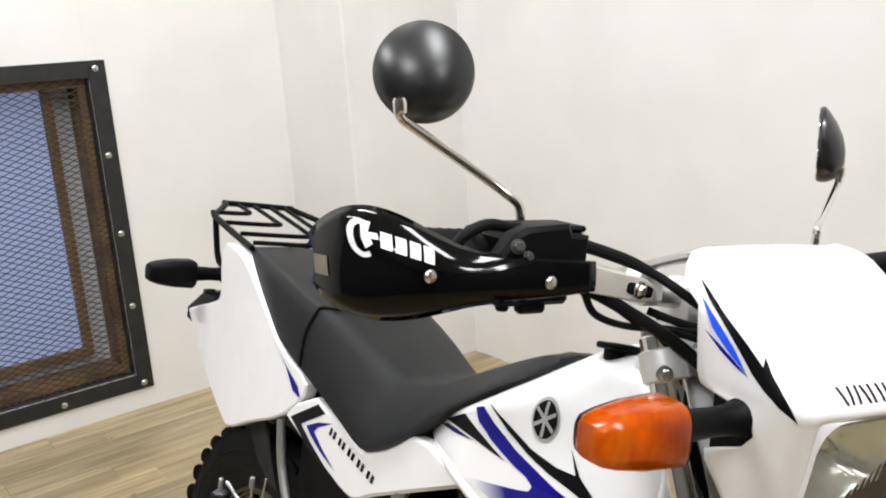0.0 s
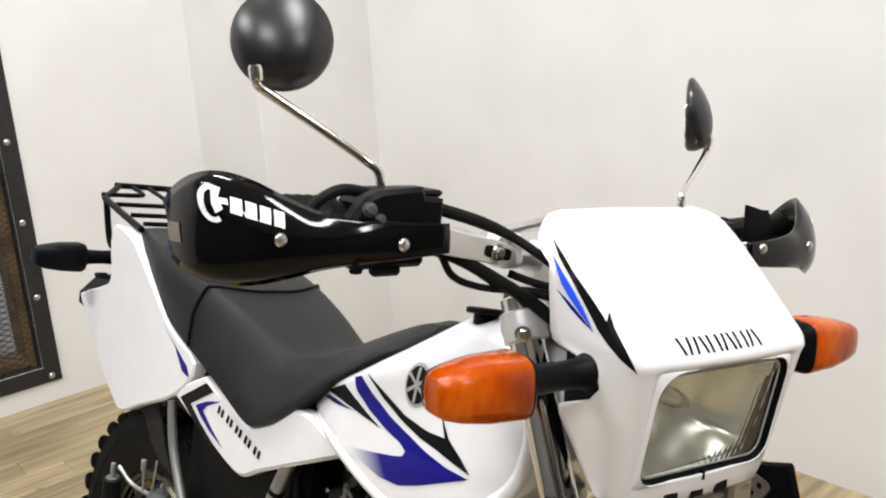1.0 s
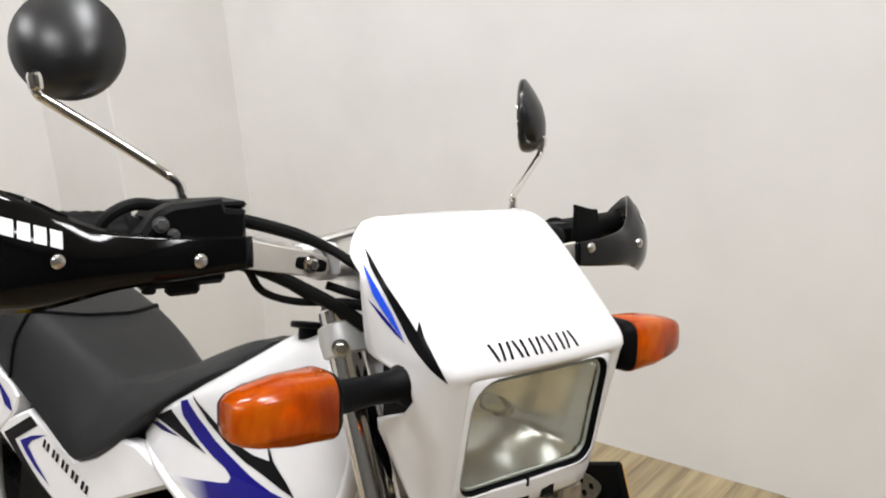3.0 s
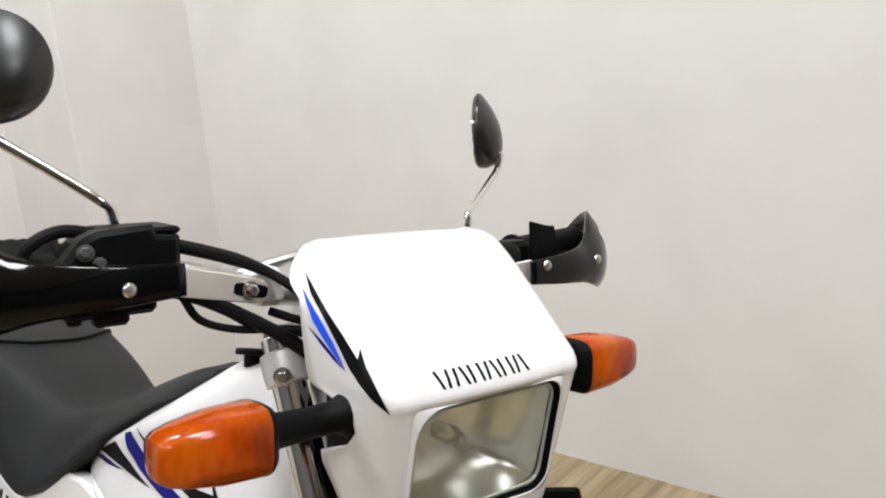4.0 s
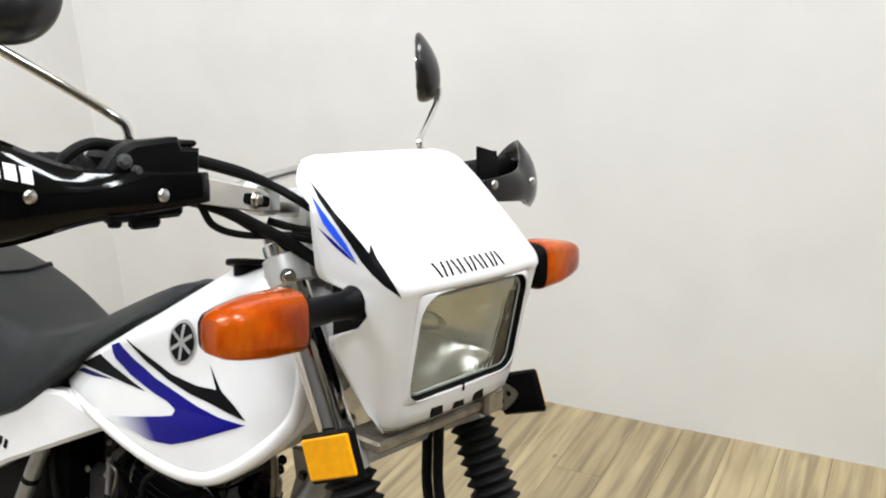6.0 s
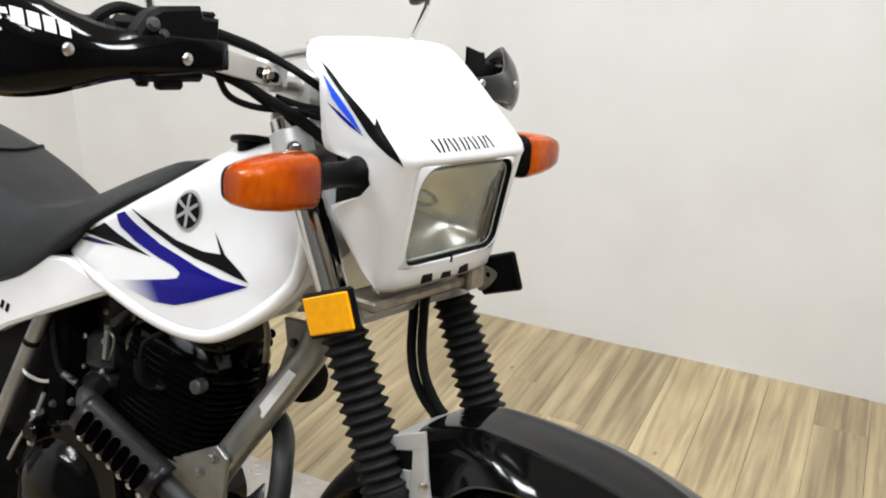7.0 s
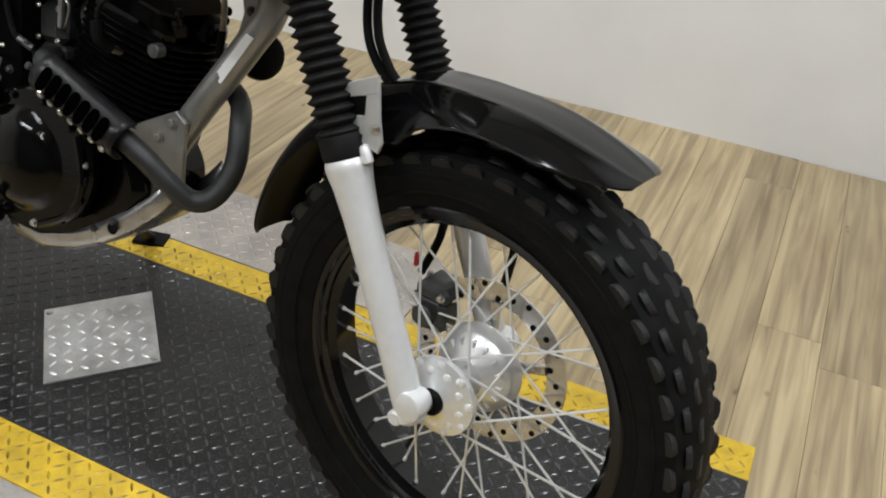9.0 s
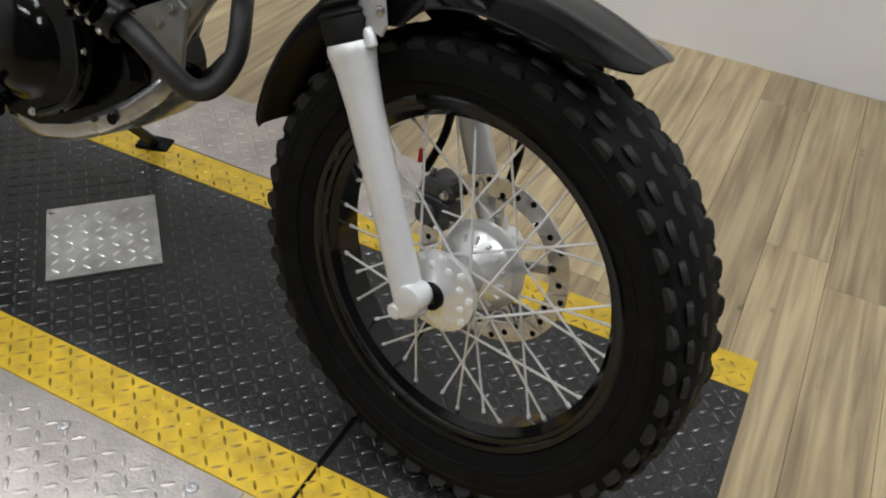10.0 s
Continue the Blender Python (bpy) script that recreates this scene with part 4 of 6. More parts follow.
side_film("black_stripe", [(-0.251, 1.083), (-0.216, 1.053), (-0.193, 1.037), (-0.172, 1.021), (-0.1685, 1.030), (-0.161, 1.017), (-0.147, 1.003), (-0.129, 0.985), (-0.153, 0.993), (-0.170, 1.002), (-0.184, 1.012), (-0.197, 1.025), (-0.216, 1.043), (-0.240, 1.065)], DECAL_BLACK)
side_film("blue_stripe", [(-0.252, 1.068), (-0.236, 1.054), (-0.218, 1.039), (-0.205, 1.027), (-0.190, 1.010), (-0.208, 1.021), (-0.224, 1.032), (-0.236, 1.042), (-0.246, 1.057)], CYAN)
side_film("dark_stripe", [(-0.2445, 1.0375), (-0.224, 1.0285), (-0.206, 1.019), (-0.188, 1.008), (-0.205, 1.0145), (-0.223, 1.0235)], BLUE)
# six pairs of bars in place of the maker's word
for i, (lo_in, hi_in) in enumerate(((0.0028, 0.0), (0.0, 0.0028), (0.0008, 0.0008), (0.0, 0.0028), (0.0008, 0.0008), (0.0, 0.0028))):
    y, lo, hi = -0.0600 + i * 0.0168, 0.9965, 1.0088
    for sd in (-1, 1):
        c = y + 0.0068
        x0, x1 = c + sd * (0.0058 - lo_in), c + sd * (0.0058 - hi_in)
        q = [(x0 - 0.0014, lo), (x0 + 0.0014, lo), (x1 + 0.0014, hi), (x1 - 0.0014, hi)]
        decal("word_bar", [(-0.05, *p) for p in q], (-1, 0, 0), cowl_tree, DECAL_BLACK, cowl_ob, 0.0017, 0.01, "black slanted bar", m=S)

# headlight: seal, glass, bowl
def rrect(hw, z0, z1, r0, k=5, rt=None):
    """A rounded rectangle across y and z; rt is the radius of its upper corner on the -y side."""
    rt = rt or r0
    out = []
    for cx, cz, a0, r in ((hw - r0, z1 - r0, 0, r0), (-hw + rt, z1 - rt, 90, rt), (-hw + r0, z0 + r0, 180, r0), (hw - r0, z0 + r0, 270, r0)):
        for i in range(k + 1):
            a = radians(a0 + 90 * i / k)
            out.append((cx + r * math.cos(a), cz + r * math.sin(a)))
    return out


TIP = 0.196
def face_x(z):
    return -0.150 + (z - 0.872) * TIP
def on_face(poly, d):
    return [(face_x(z) + d, y, z) for y, z in poly]
lamp = part("headlight", loft([on_face(rrect(0.0838, 0.8722, 0.9833, 0.013), -0.0085), on_face(rrect(0.0826, 0.8734, 0.9821, 0.0125), -0.0085), on_face(rrect(0.0822, 0.8738, 0.9817, 0.012), -0.0100), on_face(rrect(0.0842, 0.8718, 0.9837, 0.013), -0.016), on_face(rrect(0.0838, 0.8722, 0.9833, 0.013), -0.0085)], caps=False), SATIN, MB, "rectangular headlight with a black rubber seal", m=S)
bowl = []
for k in range(9):
    t = k / 8
    q = math.cos(t * math.pi / 2) ** 0.8 if k < 8 else 0.0
    q = max(q, 0.001)
    cz = 0.9275
    bowl.append([(face_x(cz) + (face_x(z) - face_x(cz)) * q - 0.0080 - 0.0550 * math.sin(t * math.pi / 2), y * q, cz + (z - cz) * q) for y, z in rrect(0.081, 0.8745, 0.9805, 0.012)])
part("reflector_bowl", loft(bowl, caps=False), BOWL, lamp, "silvered reflector bowl", m=S)
part("bulb", lathe([(0.004, 0), (0.009, 0.004), (0.010, 0.02), (0.006, 0.03), (0.001, 0.034)], 16, along((-0.195, 0, 0.9275), (-0.1, 0, 0.935))), GLASS, lamp, m=S)
pane = []
for k in range(9):
    q = 1.0 - k / 8 if k < 8 else 0.001
    pane.append([(face_x(z) - 0.0068 + 0.0042 * (1 - q * q), y, z) for y, z in ((py * q, 0.92775 + (pz - 0.92775) * q) for py, pz in rrect(0.0825, 0.8735, 0.982, 0.0125))])
lens = part("headlight_glass", loft([r[::-1] for r in pane], caps=False), HEADGLASS, lamp, "clear fluted glass", m=S)
lens.visible_shadow = False
part("bezel", loft([on_face(rrect(0.0872, 0.8690, 0.9862, 0.006), -0.0056), on_face(rrect(0.0852, 0.8708, 0.9846, 0.010), -0.0026), on_face(rrect(0.0828, 0.8732, 0.9822, 0.020, 5, 0.026), 0.0002), on_face(rrect(0.0820, 0.8740, 0.9814, 0.018, 5, 0.025), -0.0010)], caps=False), WHITE, lamp, "white rounded bezel", m=S)
part("rubber_lip", loft([on_face(rrect(0.0821, 0.8739, 0.9815, 0.018, 5, 0.025), -0.0008), on_face(rrect(0.0808, 0.8752, 0.9806, 0.017, 5, 0.024), -0.0060), on_face(rrect(0.0796, 0.8764, 0.9798, 0.017, 5, 0.024), -0.0066), on_face(rrect(0.0794, 0.8766, 0.9796, 0.017, 5, 0.024), -0.0090)], caps=False), SATIN, lamp, "thin black rubber lip", m=S)
part("glass_edge", loft([on_face(rrect(0.0797, 0.8763, 0.9799, 0.017, 5, 0.024), -0.0076), on_face(rrect(0.0780, 0.8780, 0.9785, 0.015, 5, 0.022), -0.0056), on_face(rrect(0.0760, 0.8800, 0.9765, 0.013, 5, 0.020), -0.0052), on_face(rrect(0.0755, 0.8805, 0.9760, 0.013, 5, 0.020), -0.0066)], caps=False), material("pale_glass_edge", (0.40, 0.42, 0.37), 0.22, vary=0.1, spec=0.6), lamp, "pale thick edge of the glass", m=S)
part("adjuster", box(-0.1535, -0.1480, -0.0014, 0.0014, 0.868, 0.877, 0.0004), SATIN, lamp, m=S)
# dark filler added to blacken the hollow behind the cowl, number bracket below
inner = loft([[(x, y * f, z) for y, z in rrect(0.094, 0.872, 0.985, 0.03)] for x, f in ((-0.214, 0.90), (-0.230, 0.85), (-0.250, 0.5))])
part("cowl_dark_fill", inner, SATIN, MB, "black filler that keeps the cowl's hollow dark", m=S)
low = Geo()
low.join(box(-0.225, -0.172, -0.098, 0.088, 0.822, 0.834, 0.003)).join(rod((-0.190, -0.062, 0.822), (-0.190, -0.062, 0.836), 0.012)).join(box(-0.190, -0.164, 0.060, 0.092, 0.818, 0.846, 0.004))
lowb = part("lower_bracket", low, GALV, MB, "dull metal bracket under the headlight", m=S)
# Black pads on the lip, for the shade inside its slots.
for y in (-0.045, -0.012, 0.02):
    part("bracket_slot", box(-0.1600, -0.1520, y, y + 0.018, 0.850, 0.861, 0.001), SATIN, lowb, m=S)

# -- indicators --
def indicator(at, s, m, stem, name="front_indicator", lensmat=ORANGE):
    """A lens that tapers outwards from its dark base, on a rubber stem."""
    x, y, z = at
    base = part(name, lathe([(0.020, 0), (0.021, stem * 0.22), (0.0135, stem * 0.34), (0.0125, stem * 0.6), (0.014, stem - 0.006), (0.017, stem), (0.012, stem + 0.002)], 20, along((x, y, z), (x, y + s, z))), SATIN, MB, "amber indicator on a black rubber stem", m=m)
    y0 = y + s * stem
    rings = []
    for t, wy, wz, dx in ((0.0, 0.016, 0.016, 0), (0.003, 0.0225, 0.0235, 0.0), (0.0085, 0.0258, 0.0262, 0.002), (0.0105, 0.0258, 0.0262, 0.002)):
        rings.append([(x + dx + wy * math.copysign(abs(math.cos(a)) ** 0.55, math.cos(a)), y0 + s * t, z + wz * math.copysign(abs(math.sin(a)) ** 0.55, math.sin(a))) for a in (2 * math.pi * i / 24 for i in range(24))])
    part("lens_base", loft(rings), SATIN, base, m=m)
    rings = []
    for t, wx, wz in ((0.0075, 0.024, 0.0245), (0.0110, 0.0265, 0.0270), (0.046, 0.026, 0.0255), (0.072, 0.0225, 0.0216), (0.084, 0.020, 0.0180), (0.0895, 0.015, 0.0145), (0.091, 0.008, 0.008)):
        rings.append([(x + 0.002 + wx * math.copysign(abs(math.cos(a)) ** 0.55, math.cos(a)), y0 + s * t, z + wz * math.copysign(abs(math.sin(a)) ** 0.55, math.sin(a))) for a in (2 * math.pi * i / 28 for i in range(28))])
    back = [[(px - 0.0045, py - s * (0.001 if k > 2 else 0.0), z + (pz - z) * 0.95) for px, py, pz in r] for k, r in enumerate(rings)]
    back = [[(min(px, x - 0.010), py, pz) for px, py, pz in r] for r in back]
    part("housing", loft(back), SATIN, base, "black housing behind the lens", m=m, sharp=40)
    if lensmat is ORANGE:
        part("reflector", box(x - 0.0098, x - 0.0085, y0 + s * 0.014, y0 + s * 0.076, z - 0.019, z + 0.019, 0.0004), SILVER, base, "silvered reflector", m=m)
        part("bulb", lathe([(0.003, -0.008), (0.006, -0.004), (0.0075, 0.003), (0.0055, 0.009), (0.001, 0.0115)], 16, along((x - 0.002, y0 + s * 0.040, z - 0.003), (x + 1, y0 + s * 0.040, z - 0.003))), AMBER, base, "small amber bulb", m=m)
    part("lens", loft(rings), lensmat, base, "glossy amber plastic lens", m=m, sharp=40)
    return base


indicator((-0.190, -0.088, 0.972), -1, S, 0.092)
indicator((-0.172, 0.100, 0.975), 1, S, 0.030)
for s in (-1, 1):
    part("indicator_mount", box(-0.236, -0.166, s * 0.104, s * 0.084, 0.922, 0.996, 0.008), SATIN, MB, "black plate behind the indicator stem", m=S)

# -- handlebar and its fittings --
bar = tube([(-0.402, -0.405, 1.096), (-0.398, -0.34, 1.095), (-0.380, -0.25, 1.092), (-0.352, -0.14, 1.066), (-0.340, -0.085, 1.046), (-0.338, 0, 1.043), (-0.340, 0.085, 1.046), (-0.352, 0.14, 1.050), (-0.380, 0.25, 1.058), (-0.398, 0.34, 1.058), (-0.402, 0.42, 1.058)], 0.011, 14)
hb = part("handlebar", bar, STEEL, MB, "bent steel handlebar", m=S)
part("crossbar", tube([(-0.352, -0.13, 1.066), (-0.348, 0, 1.085), (-0.352, 0.13, 1.062)], 0.006, 10), STEEL, hb, m=S)
for s in (-1, 1):
    part("bar_clamp", box(-0.365, -0.312, s * 0.045 - 0.014, s * 0.045 + 0.014, 0.995, 1.062, 0.006), SILVER, MB, "cast silver bar clamp", m=S)
    part("clamp_bolt", bolt((-0.325, s * 0.045, 1.061), (0, 0, 1), 0.006, 0.008), STEEL, hb, m=S)
    z0 = 0.0 if s < 0 else -0.038
    grip = lathe([(0.012, 0), (0.021, 0.001), (0.021, 0.005), (0.0165, 0.007)] + [(0.0165 + 0.001 * (i % 2), 0.010 + i * 0.005) for i in range(24)] + [(0.0175, 0.134), (0.010, 0.136)], 20, along((-0.386, s * 0.268, 1.092 + z0), (-0.402, s * 0.40, 1.096 + z0)))
    part("grip", grip, RUBBER, MB, "ribbed black rubber grip", m=S)
    # lever and perch
    if s > 0:
        continue
    perch = box(-0.395, -0.335, s * 0.262, s * 0.215, 1.062 + z0, 1.112 + z0, 0.007).join(rod((-0.335, s * 0.24, 1.060 + z0), (-0.335, s * 0.24, 1.104 + z0), 0.011))
    part("lever_perch", perch, SATIN, MB, "black lever perch", m=S)
    lever = tube([(-0.335, s * 0.235, 1.082 + z0), (-0.326, s * 0.29, 1.083 + z0), (-0.334, s * 0.34, 1.084 + z0), (-0.350, s * 0.375, 1.084 + z0)], [0.008, 0.007, 0.006, 0.007], 10, flat=0.7)
    part("lever", lever, SATIN, MB, "black hand lever", m=S)
    part("lever_bolt", bolt((-0.335, s * 0.24, 1.104 + z0), (0, 0, 1), 0.006, 0.006), STEEL, hb, m=S)

# fluid reservoir on the right, switch gear
res = box(-0.372, -0.318, -0.250, -0.186, 1.074, 1.117, 0.007).join(box(-0.3715, -0.3185, -0.2495, -0.1865, 1.1135, 1.1195, 0.003))
part("brake_reservoir", res, SATIN, MB, "square black brake fluid reservoir", m=S)
SWAP = Matrix(((0, 1, 0, 0), (1, 0, 0, 0), (0, 0, 1, 0), (0, 0, 0, 1)))
part("rubber_flap", prism([(-0.300, 1.078), (-0.198, 1.078), (-0.196, 1.113), (-0.214, 1.115), (-0.218, 1.124), (-0.262, 1.121), (-0.275, 1.115), (-0.287, 1.100), (-0.302, 1.090)], -0.322, -0.300, 0.004, SWAP), SATIN, MB, "black rubber cover over the lever perch", m=S)
part("guard_tab", prism([(0.236, 1.045), (0.234, 1.098), (0.262, 1.0915), (0.272, 1.091), (0.284, 1.045)], -0.324, -0.318, 0.001, SWAP), SATIN, MB, "upright black plastic tab", m=S)
part("perch_foot", box(-0.312, -0.296, -0.292, -0.218, 1.053, 1.066, 0.004).join(box(-0.310, -0.298, -0.268, -0.240, 1.0455, 1.056, 0.003)).join(rod((-0.304, -0.282, 1.049), (-0.304, -0.282, 1.056), 0.006)), SATIN, MB, m=S)
part("switch_housing", lathe([(0.015, 0), (0.022, 0.002), (0.024, 0.010), (0.024, 0.032), (0.022, 0.040), (0.014, 0.042)], 20, along((-0.382, -0.252, 1.080), (-0.39, -0.30, 1.083))), SATIN, MB, "black switch housing", m=S)
part("throttle_loop", tube([(-0.352, -0.240, 1.112), (-0.348, -0.275, 1.118), (-0.346, -0.300, 1.108), (-0.350, -0.308, 1.090), (-0.356, -0.300, 1.074)], 0.0055, 10), RUBBER, MB, "black throttle cable loop", m=S)
for p, w, r in (((-0.300, -0.272, 1.105), (1, -0.2, 0.2), 0.0050), ((-0.299, -0.262, 1.096), (1, 0, 0.2), 0.0040)):
    part("perch_bolt", bolt(p, w, r, 0.005), CAST, hb, m=S)
left_perch = box(-0.375, -0.345, 0.225, 0.262, 1.035, 1.072, 0.006)
part("clutch_perch", left_perch, SATIN, MB, "black clutch lever perch", m=S)
part("dust_cap", lathe([(0.006, 0), (0.016, 0.004), (0.017, 0.02), (0.010, 0.034)], 16, along((-0.33, 0.185, 1.06), (-0.33, 0.222, 1.06))), RUBBER, MB, m=S)


# hand guards: a curved shell with a metal mounting strap
def guard(s):
    z0, y0 = (0.0, 0.0) if s < 0 else (-0.034, 0.006)
    tab = smooth_table([(0.198, -0.288, 1.066, 1.092, 0.002), (0.24, -0.290, 1.062, 1.094, 0.003), (0.28, -0.294, 1.059, 1.097, 0.008), (0.31, -0.300, 1.055, 1.101, 0.016), (0.335, -0.307, 1.048, 1.112, 0.024), (0.358, -0.318, 1.041, 1.125, 0.032), (0.380, -0.334, 1.038, 1.132, 0.034), (0.397, -0.355, 1.040, 1.129, 0.034), (0.408, -0.382, 1.047, 1.117, 0.030), (0.413, -0.412, 1.059, 1.101, 0.02)], 4)
    rings = []
    for y, xf, zb, zt, back in tab:
        ring = []
        for k in range(11):
            t = k / 10
            z = zb + (zt - zb) * t
            x = xf - back * (max(0.0, t - 0.35) / 0.65) ** 2.2 - 0.35 * back * (max(0.0, 0.3 - t) / 0.3) ** 2
            ring.append((x, s * (y + y0), z + z0))
        rings.append(ring)
    g = loft(rings, caps=False, closed=False)
    return g


for s in (-1, 1):
    z0 = 0.0 if s < 0 else -0.034
    gg = guard(s)
    ob = part("hand_guard", gg, BLACK, MB, "glossy black plastic hand guard with white lettering blocks", m=S)
    th = ob.modifiers.new("thick", "SOLIDIFY")
    th.thickness, th.offset = 0.004, 0
    gt = BVHTree.FromPolygons([Vector(p) for p in gg.v], gg.f)
    for y, z in (((0.348, 1.080), (0.244, 1.075)) if s < 0 else ((0.334, 1.081), (0.228, 1.085))):
        hit, nrm, _, _ = gt.ray_cast(Vector((0, s * y, z + z0)), Vector((-1, 0, 0)))
        seat_at = hit + Vector((0.0018, 0, 0))
        part("guard_bolt", lathe([(0.0060, 0), (0.0060, 0.0012), (0.0046, 0.0030), (0.002, 0.0038)], 16, along(seat_at, seat_at + Vector((1, -0.1 * s, 0)))), STEEL, ob, "domed steel bolt", m=S)
    # plain white blocks in place of the maker's word, and a round badge
    for i in range(5 if s < 0 else 2):
        y, z, h = 0.3835 - i * 0.0100, 1.1075 - i * 0.0030, 0.0140
        if i == 0:
            pl = [(y + 0.006, z), (y - 0.001, z - 0.001), (y - 0.001, z + 0.004), (y + 0.006, z + 0.005)]
        else:
            y += 0.0085
            pl = [(y, z - 0.004), (y - 0.0078, z - 0.0064), (y - 0.0096, z + h - 0.0074), (y - 0.0018, z + h - 0.005)]
        decal("guard_mark", [(-0.2, s * q[0], q[1] + z0) for q in pl], (-1, 0, 0), gt, DECAL_WHITE, ob, 0.0028, 0.006, "white slanted block", m=S)
    cy, cz = 0.3925, 1.1070
    turn = [radians(60 + 12 * k) for k in range(21)]
    arc = [(cy - 0.0085 * math.cos(a), cz + 0.0155 * math.sin(a)) for a in turn] + [(cy - 0.0052 * math.cos(a), cz + 0.0112 * math.sin(a)) for a in turn[::-1]]
    decal("guard_badge", [(-0.2, s * q[0], q[1] + z0) for q in arc], (-1, 0, 0), gt, DECAL_WHITE, ob, 0.0028, 0.006, "white round badge", m=S)
    decal("guard_badge", [(-0.2, s * q[0], q[1] + z0) for q in ((cy - 0.001, cz + 0.015), (cy - 0.007, cz + 0.013), (cy - 0.004, cz + 0.005), (cy - 0.006, cz - 0.004), (cy - 0.001, cz - 0.008), (cy + 0.001, cz))], (-1, 0, 0), gt, DECAL_WHITE, ob, 0.0028, 0.006, m=S)
    if s < 0:
        decal("tape_patch", [(-0.412, -0.5, 1.086), (-0.388, -0.5, 1.087), (-0.383, -0.5, 1.070), (-0.407, -0.5, 1.069)], (0, 1, 0), gt, TAPE, ob, 0.0030, 0.006, "square of grey tape", m=S)
    # strap from guard to bar
    a, b = Vector((-0.300, s * 0.215, 1.079 + z0)), Vector((-0.315, s * 0.110, 1.055 + z0 * 0.6))
    d = (b - a).normalized()
    up = Vector((0, 0, 1)) - d * d.z
    up.normalize()
    mm = Matrix((( d.x, up.x, 0, a.x), (d.y, up.y, 0, a.y), (d.z, up.z, 0, a.z), (0, 0, 0, 1)))
    nrm = d.cross(up)
    mm = Matrix(((d.x, nrm.x, up.x, a.x), (d.y, nrm.y, up.y, a.y), (d.z, nrm.z, up.z, a.z), (0, 0, 0, 1)))
    ln = (b - a).length
    strap = part("guard_strap", prism([(0, -0.0125), (ln * 0.85, -0.0115), (ln, -0.008), (ln + 0.004, 0.0), (ln, 0.008), (ln * 0.85, 0.0115), (0, 0.0125)], -0.003, 0.003, 0.001, mm), BEIGE, MB, "bare aluminium mounting strap", m=S)
    fr_ = -1 if nrm.x < 0 else 1
    # A black pad carries the dark inside of the slot.
    part("strap_slot", prism(rounded([(ln - 0.034, -0.0055), (ln - 0.006, -0.0055), (ln - 0.002, 0), (ln - 0.006, 0.0055), (ln - 0.034, 0.0055), (ln - 0.038, 0)], 3), 0.0028 * fr_, 0.0036 * fr_, 0.0002, mm), SATIN, strap, m=S)
    part("strap_bolt", Geo().join(bolt((ln - 0.022, 0.0034 * fr_, 0), (0, fr_, 0), 0.0062, 0.007), mm), CHROME, strap, m=S)
    part("strap_clamp", box(-0.352, -0.318, s * 0.088, s * 0.118, 1.040 + z0 * 0.5, 1.075 + z0 * 0.5, 0.006), SILVER, strap, m=S)


# mirrors
def mirror(center, normal, stalk, s):
    n = Vector(normal).normalized()
    mm = along(center, Vector(center) + n)
    head = lathe([(0.0, 0.029), (0.012, 0.0283), (0.025, 0.0245), (0.038, 0.016), (0.0465, 0.007), (0.0500, 0.001), (0.0500, -0.003), (0.0475, -0.006), (0.0, -0.006)], 40, mm)
    # the shell is deepest below its middle, at the joint
    head.v = [Vector(p) - Vector((0, 0, 0.55)) * max(0.0, (Vector(p) - Vector(center)).dot(n)) for p in head.v]
    ob = part("mirror", head, MIRROR_BACK, MB, "round black rear-view mirror on a chromed stalk", m=S)
    part("mirror_glass", lathe([(0.0, -0.0062), (0.046, -0.0062), (0.046, -0.0075), (0.0, -0.0075)], 40, mm), MIRROR, ob, m=S)
    part("stalk", tube(stalk, 0.0047, 12, 8), CHROME, ob, "thin chromed stalk", m=S)
    end, tip = Vector(stalk[-1]), Vector(stalk[-2])
    part("stalk_joint", lathe([(0.004, 0), (0.0068, 0.002), (0.0072, 0.012), (0.0055, 0.016)], 14, along(end + (tip - end).normalized() * 0.010, end + (end - tip))), CHROME, ob, m=S)
    part("stalk_socket", lathe([(0.0065, -0.002), (0.0072, 0.003), (0.006, 0.006)], 14, along(end - n * 0.004, end + n)), SATIN, ob, m=S)
    foot = Vector(stalk[0])
    part("stalk_nut", lathe([(0.009, 0), (0.009, 0.010), (0.006, 0.012)], 6, along(foot, Vector(stalk[1]))), SATIN, ob, m=S)


mirror((-0.4585, -0.293, 1.2545), (0.90, -0.42, 0.06), [(-0.382, -0.219, 1.100), (-0.381, -0.222, 1.1285), (-0.383, -0.2335, 1.1405), (-0.404, -0.2695, 1.168), (-0.430, -0.3155, 1.201), (-0.434, -0.3265, 1.210), (-0.432, -0.3285, 1.222)], -1)
mirror((-0.492, 0.313, 1.203), (0.74, 0.66, 0.04), [(-0.392, 0.198, 1.070), (-0.3935, 0.202, 1.096), (-0.399, 0.209, 1.106), (-0.445, 0.284, 1.136), (-0.4675, 0.319, 1.150), (-0.4690, 0.323, 1.157), (-0.4685, 0.323, 1.170)], 1)

